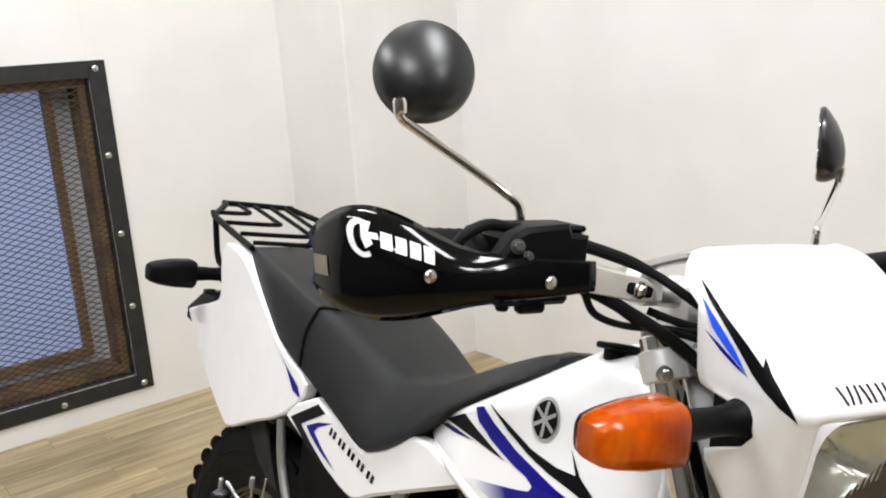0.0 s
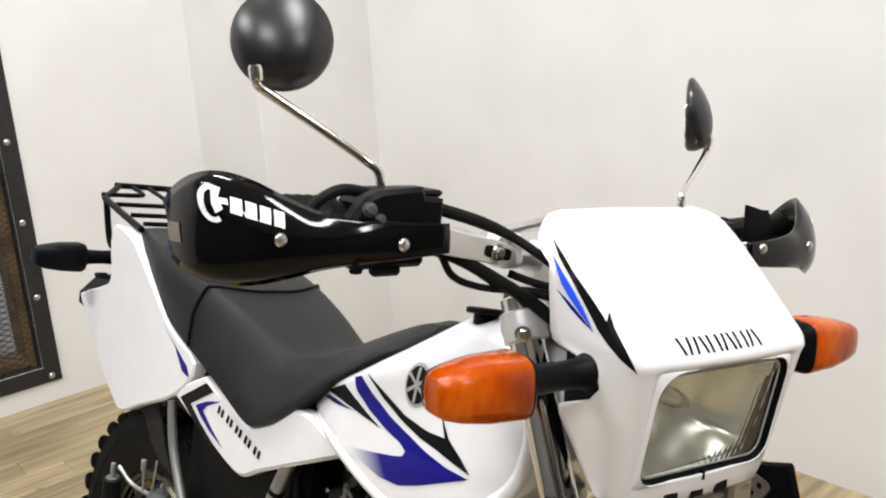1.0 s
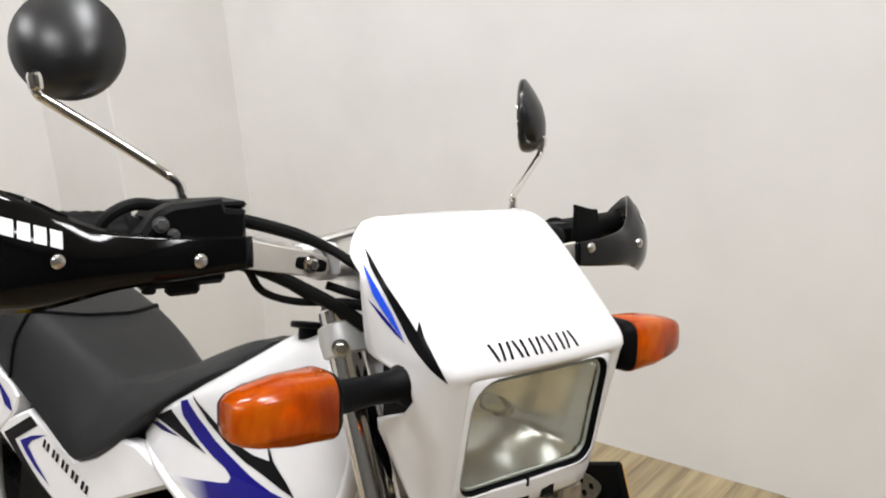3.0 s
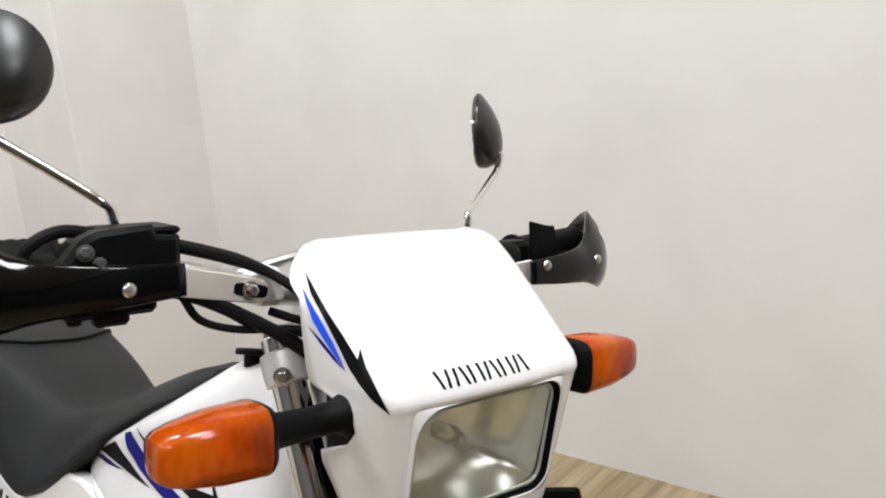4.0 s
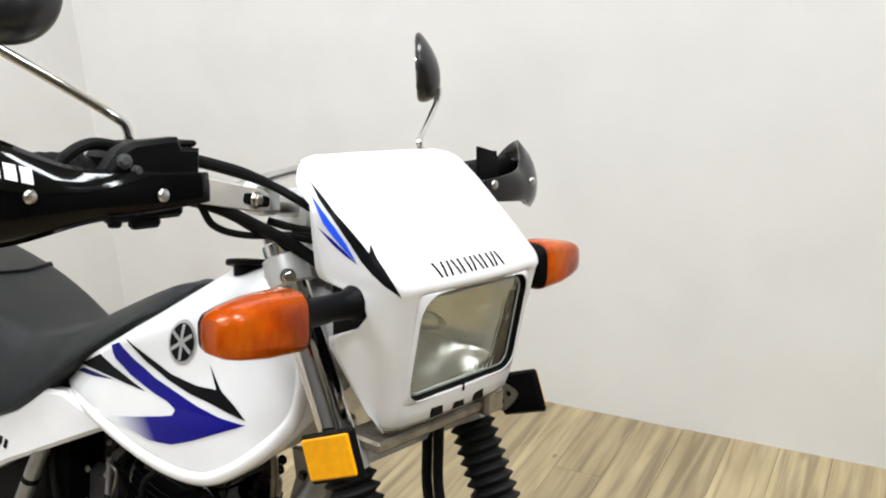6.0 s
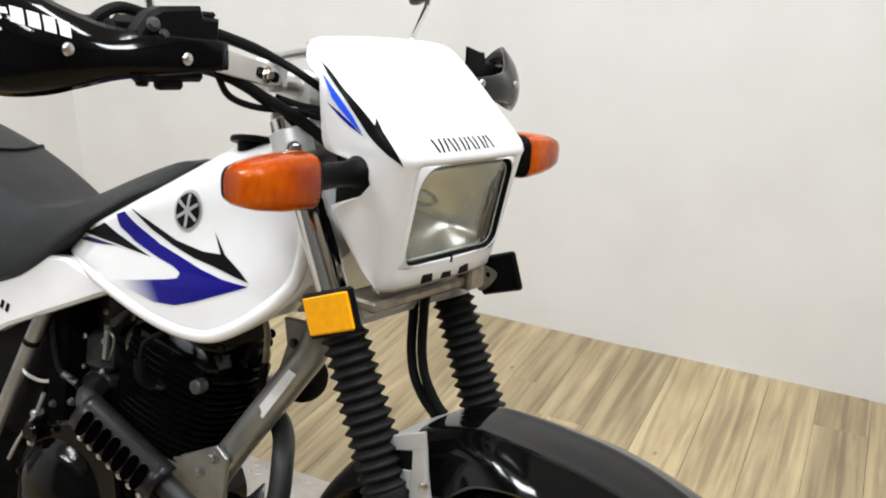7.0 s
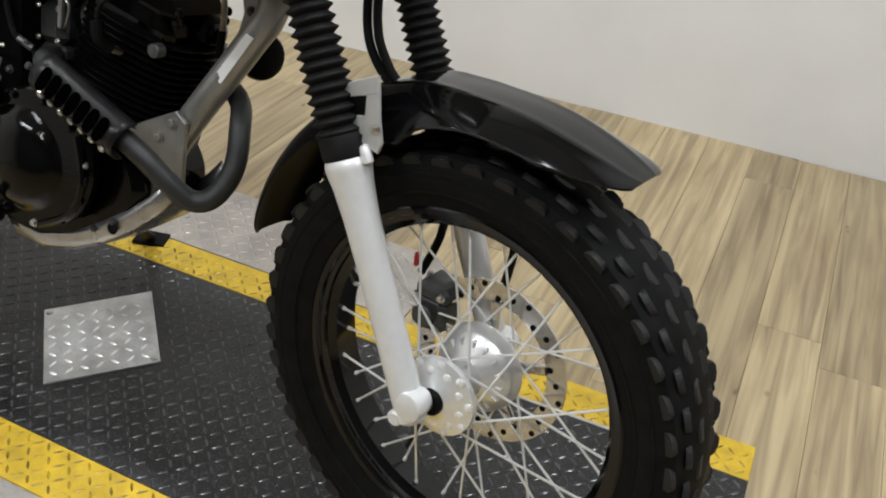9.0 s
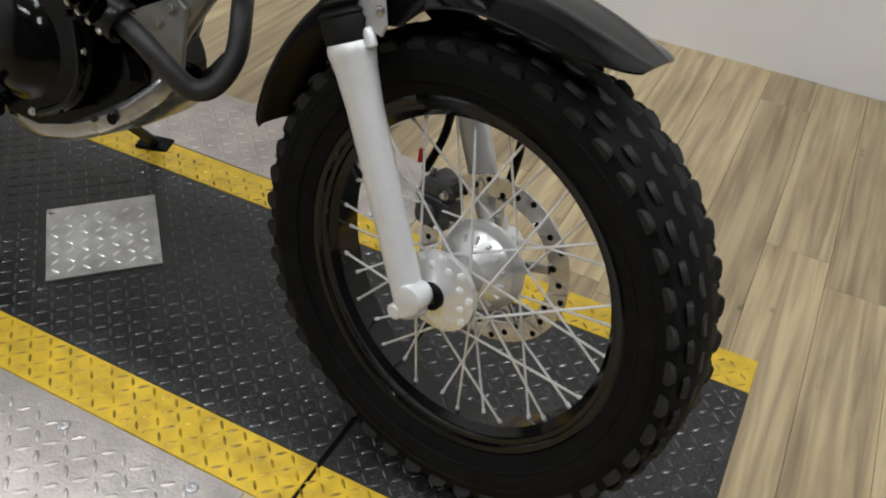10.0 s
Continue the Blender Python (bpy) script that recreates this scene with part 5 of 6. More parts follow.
# cables and hoses between bar and cowl
for pts, r in (
    ([(-0.340, -0.200, 1.103), (-0.335, -0.178, 1.099), (-0.325, -0.136, 1.086), (-0.310, -0.108, 1.072), (-0.285, -0.090, 1.055), (-0.262, -0.06, 1.03)], [0.0062, 0.0062, 0.0062, 0.0046, 0.0046, 0.0046]),
    ([(-0.325, -0.205, 1.074), (-0.315, -0.191, 1.061), (-0.315, -0.175, 1.038), (-0.310, -0.143, 1.026), (-0.300, -0.098, 1.022), (-0.26, -0.05, 1.02)], 0.0036),
    ([(-0.330, -0.200, 1.066), (-0.315, -0.172, 1.056), (-0.305, -0.132, 1.034), (-0.290, -0.105, 1.016), (-0.275, -0.088, 1.000), (-0.262, -0.075, 0.985)], 0.0064),
    ([(-0.330, -0.190, 1.062), (-0.316, -0.166, 1.052), (-0.304, -0.126, 1.026), (-0.290, -0.095, 1.020), (-0.260, -0.06, 1.01)], 0.0034),
    ([(-0.330, -0.10, 1.034), (-0.31, -0.08, 1.026), (-0.285, -0.06, 1.022), (-0.26, -0.045, 1.020)], 0.0042),
    ([(-0.360, 0.23, 1.065), (-0.325, 0.17, 1.062), (-0.30, 0.09, 1.045), (-0.27, 0.04, 1.02)], 0.0055),
):
    part("cable", tube(pts, r, 10), RUBBER, MB, "black control cable", m=S)
for pts, r in (([(-0.208, 0.014, 0.835), (-0.2105, 0.015, 0.790), (-0.2100, 0.015, 0.738), (-0.1960, 0.015, 0.699), (-0.166, 0.030, 0.655), (-0.11, 0.075, 0.58), (-0.105, 0.085, 0.475), (-0.122, 0.070, 0.402)], 0.0060),
               ([(-0.194, 0.016, 0.835), (-0.1965, 0.017, 0.790), (-0.1955, 0.017, 0.740), (-0.1820, 0.018, 0.702), (-0.152, 0.034, 0.660), (-0.07, 0.100, 0.60), (-0.005, 0.105, 0.50), (0.000, 0.080, 0.40)], 0.0060)):
    part("brake_hose", tube(pts, r, 10), RUBBER, MB, "black brake hose", m=S)

# -- tank, seat and body (these do not turn with the bar) --
TANK = smooth_table([(-0.700, 0.085, 0.790, 0.070, 0.815), (-0.655, 0.112, 0.781, 0.090, 0.835), (-0.600, 0.128, 0.766, 0.098, 0.864), (-0.540, 0.138, 0.750, 0.102, 0.902), (-0.480, 0.144, 0.737, 0.104, 0.942), (-0.440, 0.146, 0.733, 0.105, 0.966), (-0.395, 0.146, 0.738, 0.105, 0.978), (-0.350, 0.143, 0.760, 0.102, 0.978), (-0.315, 0.136, 0.789, 0.094, 0.966), (-0.290, 0.124, 0.818, 0.082, 0.944), (-0.272, 0.104, 0.842, 0.066, 0.918), (-0.264, 0.078, 0.862, 0.048, 0.898)], 4)


def tank_ring(x, w0, z0, w1, z1, n=44):
    """A tank section: a rounded lower edge, full flanks, a rounded crown."""
    right = [(0.25 * w0, z0 + 0.012), (0.80 * w0, z0 + 0.005), (w0 * 0.90, z0 + 0.001), (w0 * 0.945, z0 + 0.003), (w0 * 0.963, z0 + 0.009), (w0 * 0.964, z0 + 0.017)]
    h = z1 - z0
    tc = float(np.interp(x, [-0.56, -0.42], [0.78, 0.58]))
    for t in (0.16, 0.26, 0.37, 0.48 + 0.5 * (tc - 0.58), tc):
        right.append((w0 * 0.960 + (w1 - w0) * max(0.0, min(t, 0.6) - 0.25) * 0.9, z0 + h * t))
    wx = right[-1][0]
    for k in range(1, 10):
        a = math.pi / 2 * k / 9
        right.append((wx * math.cos(a) ** 0.75 if k < 9 else 0.0, z0 + h * tc + h * (1 - tc) * math.sin(a) ** 0.9))
    ring = [(x, -y, z) for y, z in right] + [(x, y, z) for y, z in right[-2::-1]]
    return ring


tank_g = loft([tank_ring(*q) for q in TANK])
tank = part("fuel_tank", tank_g, WHITE, MB, "pearl white fuel tank with blue and black decals", sharp=30)
tank_tree = tree_of(tank)


def film(tree, owner, name, pts, mat, y=-0.16, label="", size=0.012):
    decal(name, [(x, y, z) for x, z in pts], (0, 1, 0), tree, mat, owner, 0.0008, size, label)


# raised rim along the lower and front edge of the flank
RIM_LINE = smooth_path([(-0.660, 0, 0.790), (-0.610, 0, 0.776), (-0.561, 0, 0.7625), (-0.510, 0, 0.7495), (-0.470, 0, 0.7425), (-0.430, 0, 0.740), (-0.395, 0, 0.7455), (-0.358, 0, 0.766), (-0.322, 0, 0.797), (-0.303, 0, 0.822), (-0.297, 0, 0.850), (-0.302, 0, 0.882), (-0.314, 0, 0.905), (-0.332, 0, 0.924), (-0.352, 0, 0.940)], 5)
for s in (-1, 1):
    rim = []
    for k, p in enumerate(RIM_LINE):
        hit = tank_tree.ray_cast(Vector((p[0], s * 0.3, p[2])), Vector((0, -s, 0)))[0]
        t = k / (len(RIM_LINE) - 1)
        deep = 0.0035 + 0.006 * max(0.0, 1 - t / 0.10) ** 2 + 0.006 * max(0.0, (t - 0.80) / 0.20) ** 2
        if hit:
            rim.append((p[0], hit.y - s * deep, p[2]))
    part("tank_rim", tube(rim, 0.0085, 14, smooth=False), WHITE, tank, "raised white rim of the tank flank")

film(tank_tree, tank, "blue_flash", [(-0.580, 0.857), (-0.568, 0.843), (-0.538, 0.831), (-0.490, 0.819), (-0.465, 0.8145), (-0.456, 0.8105), (-0.352, 0.811), (-0.387, 0.8125), (-0.419, 0.818), (-0.455, 0.827), (-0.493, 0.8355), (-0.536, 0.850), (-0.564, 0.863)], BLUE)
film(tank_tree, tank, "blue_flash", [(-0.456, 0.8107), (-0.452, 0.808), (-0.455, 0.802), (-0.469, 0.798), (-0.520, 0.787), (-0.578, 0.776), (-0.532, 0.773), (-0.488, 0.767), (-0.453, 0.770), (-0.422, 0.781), (-0.385, 0.797), (-0.352, 0.8112)], FADING)
film(tank_tree, tank, "black_flash", [(-0.555, 0.870), (-0.517, 0.859), (-0.468, 0.8445), (-0.424, 0.839), (-0.397, 0.840), (-0.411, 0.864), (-0.391, 0.8405), (-0.368, 0.827), (-0.352, 0.8155), (-0.374, 0.819), (-0.405, 0.825), (-0.434, 0.829), (-0.471, 0.8375), (-0.511, 0.850)], DECAL_BLACK)
film(tank_tree, tank, "black_flash", [(-0.642, 0.823), (-0.600, 0.843), (-0.569, 0.833), (-0.504, 0.818), (-0.534, 0.8195), (-0.572, 0.8215)], DECAL_BLACK)
film(tank_tree, tank, "blue_flash", [(-0.655, 0.8125), (-0.636, 0.819), (-0.611, 0.8195), (-0.568, 0.8195), (-0.612, 0.8145)], FLASH_GREY)
ring = [(-0.456 + 0.0215 * math.cos(2 * math.pi * k / 28), 0.881 + 0.0245 * math.sin(2 * math.pi * k / 28)) for k in range(28)]
film(tank_tree, tank, "badge_rim", ring, material("badge_silver", (0.45, 0.45, 0.45), 0.35, metal=0.6), label="round silver badge", size=0.008)
decal("badge_face", [(-0.456 + 0.0182 * math.cos(2 * math.pi * k / 28), -0.16, 0.881 + 0.0208 * math.sin(2 * math.pi * k / 28)) for k in range(28)], (0, 1, 0), tank_tree, DECAL_BLACK, tank, 0.0014, 0.008)
for k in range(3):
    a = radians(90 + 60 * k)
    c, sn = math.cos(a), math.sin(a)
    decal("badge_bar", [(-0.456 + u * 0.0172 * c - v * 0.0021 * sn, -0.16, 0.881 + u * 0.0195 * sn + v * 0.0021 * c) for u, v in ((-1, -1), (1, -1), (1, 1), (-1, 1))], (0, 1, 0), tank_tree, bpy.data.materials["badge_silver"], tank, 0.0019, 0.008)
part("filler_cap", Geo().join(lathe([(0.016, -0.030), (0.018, -0.003), (0.025, -0.003), (0.0265, -0.002), (0.0268, 0.002), (0.0255, 0.004), (0.010, 0.0048)], 36, Matrix.Translation((-0.417, -0.068, 0.968)) @ pose(0, 0, 0, -8, -7, 0))), SATIN, tank, "black filler cap")
part("cap_vent", tube([(-0.425, 0, 1.0), (-0.39, -0.02, 1.01), (-0.345, -0.03, 0.99), (-0.32, -0.03, 0.96)], 0.004, 8), RUBBER, tank)

# seat: narrow and low over the tank, stepped up for the pillion
SEAT = smooth_table([(-0.532, 0.046, 0.906, 0.030, 0.928), (-0.548, 0.068, 0.894, 0.042, 0.928), (-0.580, 0.096, 0.871, 0.052, 0.914), (-0.620, 0.115, 0.838, 0.060, 0.894), (-0.660, 0.124, 0.806, 0.064, 0.874), (-0.710, 0.128, 0.766, 0.068, 0.850), (-0.765, 0.128, 0.736, 0.072, 0.838), (-0.800, 0.127, 0.731, 0.076, 0.841), (-0.880, 0.124, 0.758, 0.090, 0.870), (-0.960, 0.121, 0.783, 0.098, 0.897), (-1.050, 0.118, 0.812, 0.102, 0.920), (-1.150, 0.114, 0.858, 0.100, 0.941), (-1.230, 0.104, 0.898, 0.092, 0.954), (-1.275, 0.080, 0.925, 0.070, 0.950)], 4)


def seat_ring(x, w0, z0, w1, z1):
    """A seat section: an upright skirt, a sloping flank with a soft crease, a flat top."""
    h = z1 - z0
    right = [(0.3 * w0, z0 + 0.004), (w0 * 0.92, z0 + 0.001), (w0, z0 + 0.006), (w0 * 0.995, z0 + h * 0.18)]
    right += [(w0 * 0.995 + (w1 * 1.04 - w0 * 0.995) * t + 0.004 * math.sin(math.pi * t), z0 + h * (0.18 + 0.74 * t)) for t in (0.25, 0.5, 0.75, 1.0)]
    right += [(w1 * 0.97, z0 + h * 0.955), (w1 * 0.86, z0 + h * 0.972), (w1 * 0.66, z0 + h * 0.988), (w1 * 0.36, z1), (0, z1 + 0.002)]
    return [(x, -y, z) for y, z in right] + [(x, y, z) for y, z in right[-2::-1]]


seat_g = loft([seat_ring(*q) for q in SEAT])
seat = part("seat", seat_g, VINYL, MB, "long dark grey vinyl seat with a stepped pillion", sharp=50)
rows = [tuple([r[0]] + list(r[:])) for r in SEAT[::-1]]
seam = []
for k, p in enumerate(seat_ring(*interp(-0.955, rows))):
    q = seat_ring(*interp(-0.940 - 0.050 * min(1.0, abs(p[1]) / 0.115) ** 2, rows))[k]
    seam.append((q[0], q[1] * 1.006, q[2] + 0.0012))
seam = seam[2:-2]
part("seat_seam", tube(seam, 0.0028, 8, 2), SATIN, seat, "black piped seam")

# side covers
COVER = [(-1.014, 0.716), (-0.985, 0.742), (-0.928, 0.768), (-0.870, 0.752), (-0.795, 0.730), (-0.740, 0.752), (-0.690, 0.786), (-0.655, 0.788), (-0.570, 0.758), (-0.590, 0.752), (-0.680, 0.712), (-0.760, 0.676), (-0.790, 0.659), (-0.806, 0.6545), (-0.822, 0.655), (-0.880, 0.668), (-0.942, 0.686), (-0.975, 0.699)]
for s in (-1, 1):
    g = prism(COVER, s * 0.122, s * 0.098, 0.004)
    cov = part("side_cover", g, WHITE, MB, "white side cover with black and blue decals")
    if s < 0:
        ct = tree_of(cov)
        def f2(name, pts, mat):
            film(ct, cov, name, pts, mat)
        f2("black_band", [(-0.995, 0.7180), (-0.918, 0.7605), (-0.896, 0.7520), (-0.9607, 0.7170), (-0.9263, 0.6970), (-0.882, 0.6770), (-0.838, 0.6635), (-0.893, 0.6750), (-0.950, 0.6950)], DECAL_BLACK)
        f2("blue_band", [(-0.945, 0.7190), (-0.912, 0.7340), (-0.8725, 0.7443), (-0.912, 0.7265), (-0.921, 0.7170), (-0.895, 0.7000), (-0.854, 0.6790), (-0.8966, 0.6925), (-0.929, 0.7080)], BLUE)
        for i in range(5):
            x, z = -0.876 + i * 0.0262, 0.7385 - i * 0.0069
            for u in (0.0, 0.0105):
                f2("model_bar", [(x + u, z - u * 0.26), (x + u + 0.0062, z - u * 0.26 - 0.0016), (x + u + 0.0022, z - u * 0.26 - 0.0135), (x + u - 0.004, z - u * 0.26 - 0.0119)], DECAL_BLACK)

# tail: white side panels joined by a hump, dark underside
TAIL = rounded([(-0.962, 0.778), (-1.06, 0.818), (-1.175, 0.905), (-1.235, 0.940), (-1.300, 0.950), (-1.312, 0.915), (-1.300, 0.862), (-1.318, 0.838), (-1.412, 0.808), (-1.424, 0.790), (-1.325, 0.700), (-1.240, 0.642), (-1.205, 0.634), (-1.140, 0.662), (-1.022, 0.712)], 3)
for s in (-1, 1):
    tp = part("tail_panel", prism(TAIL, s * 0.121, s * 0.096, 0.003), WHITE, MB, "white rear side panel")
    if s < 0:
        film(tree_of(tp), tp, "blue_wedge", [(-1.085, 0.822), (-1.060, 0.808), (-0.985, 0.768), (-0.975, 0.752), (-1.000, 0.758), (-1.030, 0.790)], BLUE)
part("rear_fender", loft([[(x, y * f, z + dz) for y, z in rrect(0.098, 0.60, 0.84, 0.04)] for x, f, dz in ((-0.98, 0.9, 0.05), (-1.10, 0.98, 0.07), (-1.22, 1.0, 0.065), (-1.29, 0.9, 0.06))]), SATIN, MB, "black plastic rear fender")
part("tail_cap", box(-1.478, -1.33, -0.117, 0.117, 0.748, 0.836, 0.034), SATIN, MB, "rounded black end of the rear fender")
part("tail_light", box(-1.47, -1.42, -0.03, 0.06, 0.80, 0.86, 0.012), material("tail_lens", (0.12, 0.004, 0.004), 0.2, coat=0.6), MB, "dark red tail light")
part("helmet_hook", tube([(-1.36, -0.085, 0.842), (-1.38, -0.105, 0.842), (-1.40, -0.105, 0.842), (-1.40, -0.085, 0.842)], 0.004, 8), SATIN, MB)
indicator((-1.39, -0.055, 0.877), -1, Matrix.Identity(4), 0.080, "rear_indicator", SATIN)
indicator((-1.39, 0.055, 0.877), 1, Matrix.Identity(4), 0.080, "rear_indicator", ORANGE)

# rear rack of black tube
rack = part("rear_rack", tube([(-1.235, -0.100, 0.950), (-1.33, -0.094, 0.966), (-1.432, -0.086, 0.984), (-1.444, -0.080, 0.988), (-1.512, -0.030, 1.004), (-1.520, -0.022, 1.006), (-1.520, 0.118, 1.006), (-1.512, 0.126, 1.004), (-1.43, 0.170, 0.984), (-1.33, 0.160, 0.966), (-1.25, 0.150, 0.950)], 0.0062, 10, 3), SATIN, MB, "black tubular luggage rack")
for y0, dx in ((0.0, 0.065), (0.035, 0.135), (0.075, 0.205), (0.110, 0.26)):
    z1 = 1.004 - dx * 0.17
    part("rack_rib", tube([(-1.519, y0, 1.005), (-1.519 + dx * 0.8, y0, z1 + 0.004), (-1.519 + dx, y0 - 0.012, z1), (-1.519 + dx, -0.086, z1 - 0.002)], 0.0045, 8, 4), SATIN, rack)
for p in (((-1.436, -0.084, 0.984), (-1.425, -0.075, 0.905), (-1.40, -0.07, 0.890)), ((-1.436, 0.165, 0.984), (-1.425, 0.10, 0.905), (-1.40, 0.07, 0.890))):
    part("rack_leg", tube(p, 0.0062, 8), SATIN, rack)

# -- frame and engine --
fr_g = tube([(-0.325, -0.012, 0.800), (-0.335, -0.016, 0.725), (-0.360, -0.020, 0.680), (-0.446, -0.026, 0.548), (-0.474, -0.026, 0.495), (-0.490, -0.026, 0.44)], 0.0205, 16)
frame_ob = part("frame", fr_g, GREYM, MB, "grey painted steel frame")
part("head_tube", rod((-0.34, 0, 0.77), (-0.41, 0, 0.95), 0.032, 20), GREYM, frame_ob)
part("frame_gusset", prism([(-0.345, 0.746), (-0.394, 0.746), (-0.386, 0.712), (-0.396, 0.672), (-0.388, 0.655), (-0.372, 0.672)], -0.006, 0.006, 0.002), GREYM, frame_ob)
part("gusset_bolt", bolt((-0.374, -0.006, 0.716), (0, -1, 0), 0.005, 0.005), CAST, frame_ob)
part("breather_hose", tube([(-0.436, -0.012, 0.752), (-0.420, -0.014, 0.744), (-0.4115, -0.014, 0.725), (-0.410, -0.014, 0.700), (-0.411, -0.014, 0.682)], 0.0042, 8), GALV, frame_ob, "beige breather hose")
part("hose_end", tube([(-0.411, -0.014, 0.684), (-0.412, -0.014, 0.664), (-0.416, -0.010, 0.648)], 0.0055, 8), RUBBER, frame_ob)
part("warning_sticker", prism([(-0.354, 0.694), (-0.342, 0.690), (-0.386, 0.622), (-0.399, 0.628)], -0.0425, -0.0412, 0.0002), DECAL_WHITE, frame_ob, "narrow white sticker")
plate = part("engine_mount", prism([(-0.426, 0.560), (-0.444, 0.573), (-0.542, 0.523), (-0.538, 0.508), (-0.500, 0.482), (-0.440, 0.462), (-0.426, 0.472)], -0.056, -0.048, 0.0015), GREYM, MB, "triangular grey engine mount plate")
for p in ((-0.447, -0.056, 0.556), (-0.468, -0.056, 0.531)):
    part("mount_bolt", bolt(p, (0, -1, 0), 0.0062, 0.007), GREYM, plate)
part("rear_frame_tube", tube([(-0.690, -0.105, 0.735), (-0.712, -0.110, 0.690), (-0.768, -0.112, 0.565), (-0.80, -0.114, 0.49)], 0.0100, 12), GREYM, frame_ob)
part("rear_frame_tube", tube([(-1.035, -0.115, 0.700), (-1.018, -0.115, 0.632), (-0.975, -0.115, 0.560), (-0.93, -0.115, 0.50), (-0.85, -0.112, 0.40)], 0.0072, 12), GREYM, frame_ob)
part("swingarm", tube([(-0.78, -0.10, 0.37), (-1.0, -0.125, 0.35), (-1.325, -0.130, 0.318)], 0.018, 12, flat=1.3).join(tube([(-0.78, 0.10, 0.37), (-1.0, 0.125, 0.35), (-1.325, 0.130, 0.318)], 0.018, 12, flat=1.3)), GREYM, MB, "grey steel swingarm")
part("rear_hub", lathe([(0.02, -0.13), (0.03, -0.10), (0.068, -0.045), (0.075, -0.035), (0.075, 0.035), (0.068, 0.045), (0.03, 0.10), (0.02, 0.13)], 32, WR @ pose(0, 0, 0, 90, 0, 0)), SILVER, MB, "cast silver rear hub")
part("air_box", box(-1.02, -0.70, -0.092, 0.092, 0.50, 0.735, 0.02), SATIN, MB, "black air box behind the side covers")
part("splash_strip", prism([(-1.197, 0.642), (-1.135, 0.668), (-1.103, 0.604), (-1.071, 0.561), (-1.105, 0.566), (-1.148, 0.589)], -0.088, -0.082, 0.002), TREAD, MB, "dusty grey splash guard strip")
peg = part("passenger_footpeg", lathe([(0.0, 0.004), (0.011, 0.003), (0.0165, -0.001)] + [(0.0165 - 0.0016 * (i % 2), -0.004 - 0.007 * i) for i in range(9)] + [(0.010, -0.064)], 20, Matrix.Translation((-1.148, -0.150, 0.537))), RUBBER, MB, "ribbed rubber passenger foot peg, folded up")
part("peg_cap", lathe([(0.0, 0.0052), (0.010, 0.0045), (0.0135, 0.001)], 20, Matrix.Translation((-1.148, -0.150, 0.537))), PLUG, peg)
part("peg_bracket", tube([(-1.138, -0.146, 0.560), (-1.128, -0.144, 0.556), (-1.100, -0.138, 0.542), (-1.040, -0.128, 0.540), (-0.955, -0.117, 0.540)], 0.0034, 10), DISC, peg, "bright steel bracket")
part("peg_pin", rod((-1.150, -0.150, 0.535), (-1.151, -0.150, 0.563), 0.0045, 10), DISC, peg)
part("adjuster_nut", rod((-1.060, -0.140, 0.578), (-1.061, -0.140, 0.597), 0.0048, 8).join(rod((-1.060, -0.138, 0.545), (-1.060, -0.140, 0.580), 0.0020, 8)), DISC, peg)
part("adjuster_rod", rod((-1.034, -0.136, 0.545), (-1.0164, -0.140, 0.610), 0.0018, 8), DISC, peg)
part("bracket_cover", lathe([(0.0, 0.010), (0.013, 0.008), (0.019, 0.001), (0.020, -0.008), (0.020, -0.03)], 20, Matrix.Translation((-1.018, -0.134, 0.548)) @ pose(0, 0, 0, 30, 0, 0)), CAST, peg, "dull rounded steel cover")
part("chain_guard", box(-1.25, -0.85, 0.115, 0.135, 0.42, 0.46, 0.006), SATIN, MB)
part("shock_body", rod((-1.05, -0.02, 0.62), (-0.95, -0.02, 0.40), 0.03, 16), SATIN, MB)

# cylinder leaning forward, with fins
CY0, CY1 = Vector((-0.582, 0.012, 0.470)), Vector((-0.517, 0.012, 0.735))
cyl_m = along(CY0, CY1)
cyl = part("cylinder", loft([[(x, y, z) for x, y in rounded([(-0.050, -0.058), (0.050, -0.058), (0.050, 0.062), (-0.050, 0.062)], 3)] for z in (0.0, 0.20)]), ENGINE, MB, "black finned engine cylinder", m=cyl_m)
fin = loft([[(x * f, y * f, z) for x, y in rounded([(-0.063, -0.074), (0.061, -0.074), (0.061, 0.078), (-0.063, 0.078)], 5)] for z, f in ((-0.0011, 0.985), (-0.0006, 1.0), (0.0006, 1.0), (0.0011, 0.985))])
fin_me = mesh_of("fin", fin, FIN)
for i in range(17):
    ob = new("fin", fin_me)
    ob.parent, ob.matrix_local = cyl, cyl_m @ Matrix.Translation((0, 0, 0.050 + i * 0.0096)) @ Matrix.Diagonal((1.0 - 0.006 * abs(i - 8), 1, 1, 1))
head = Geo().join(box(-0.060, 0.058, -0.066, 0.074, 0.172, 0.228, 0.012)).join(box(-0.070, 0.062, -0.064, 0.076, 0.226, 0.262, 0.016))
ch = part("cylinder_head", head, ENGINE, MB, "black cylinder head", m=cyl_m)
# Black block added to fill the dark gap ahead of the head.
part("rocker_box", box(0.045, 0.090, -0.030, 0.072, 0.120, 0.250, 0.012), ENGINE, ch, m=cyl_m)
part("cam_cover", lathe([(0.0, 0.014), (0.018, 0.013), (0.026, 0.008), (0.030, 0.0), (0.030, -0.01)], 24, cyl_m @ Matrix.Translation((0.02, -0.070, 0.216)) @ pose(0, 0, 0, 90, 0, 0)), ENGINE, ch)
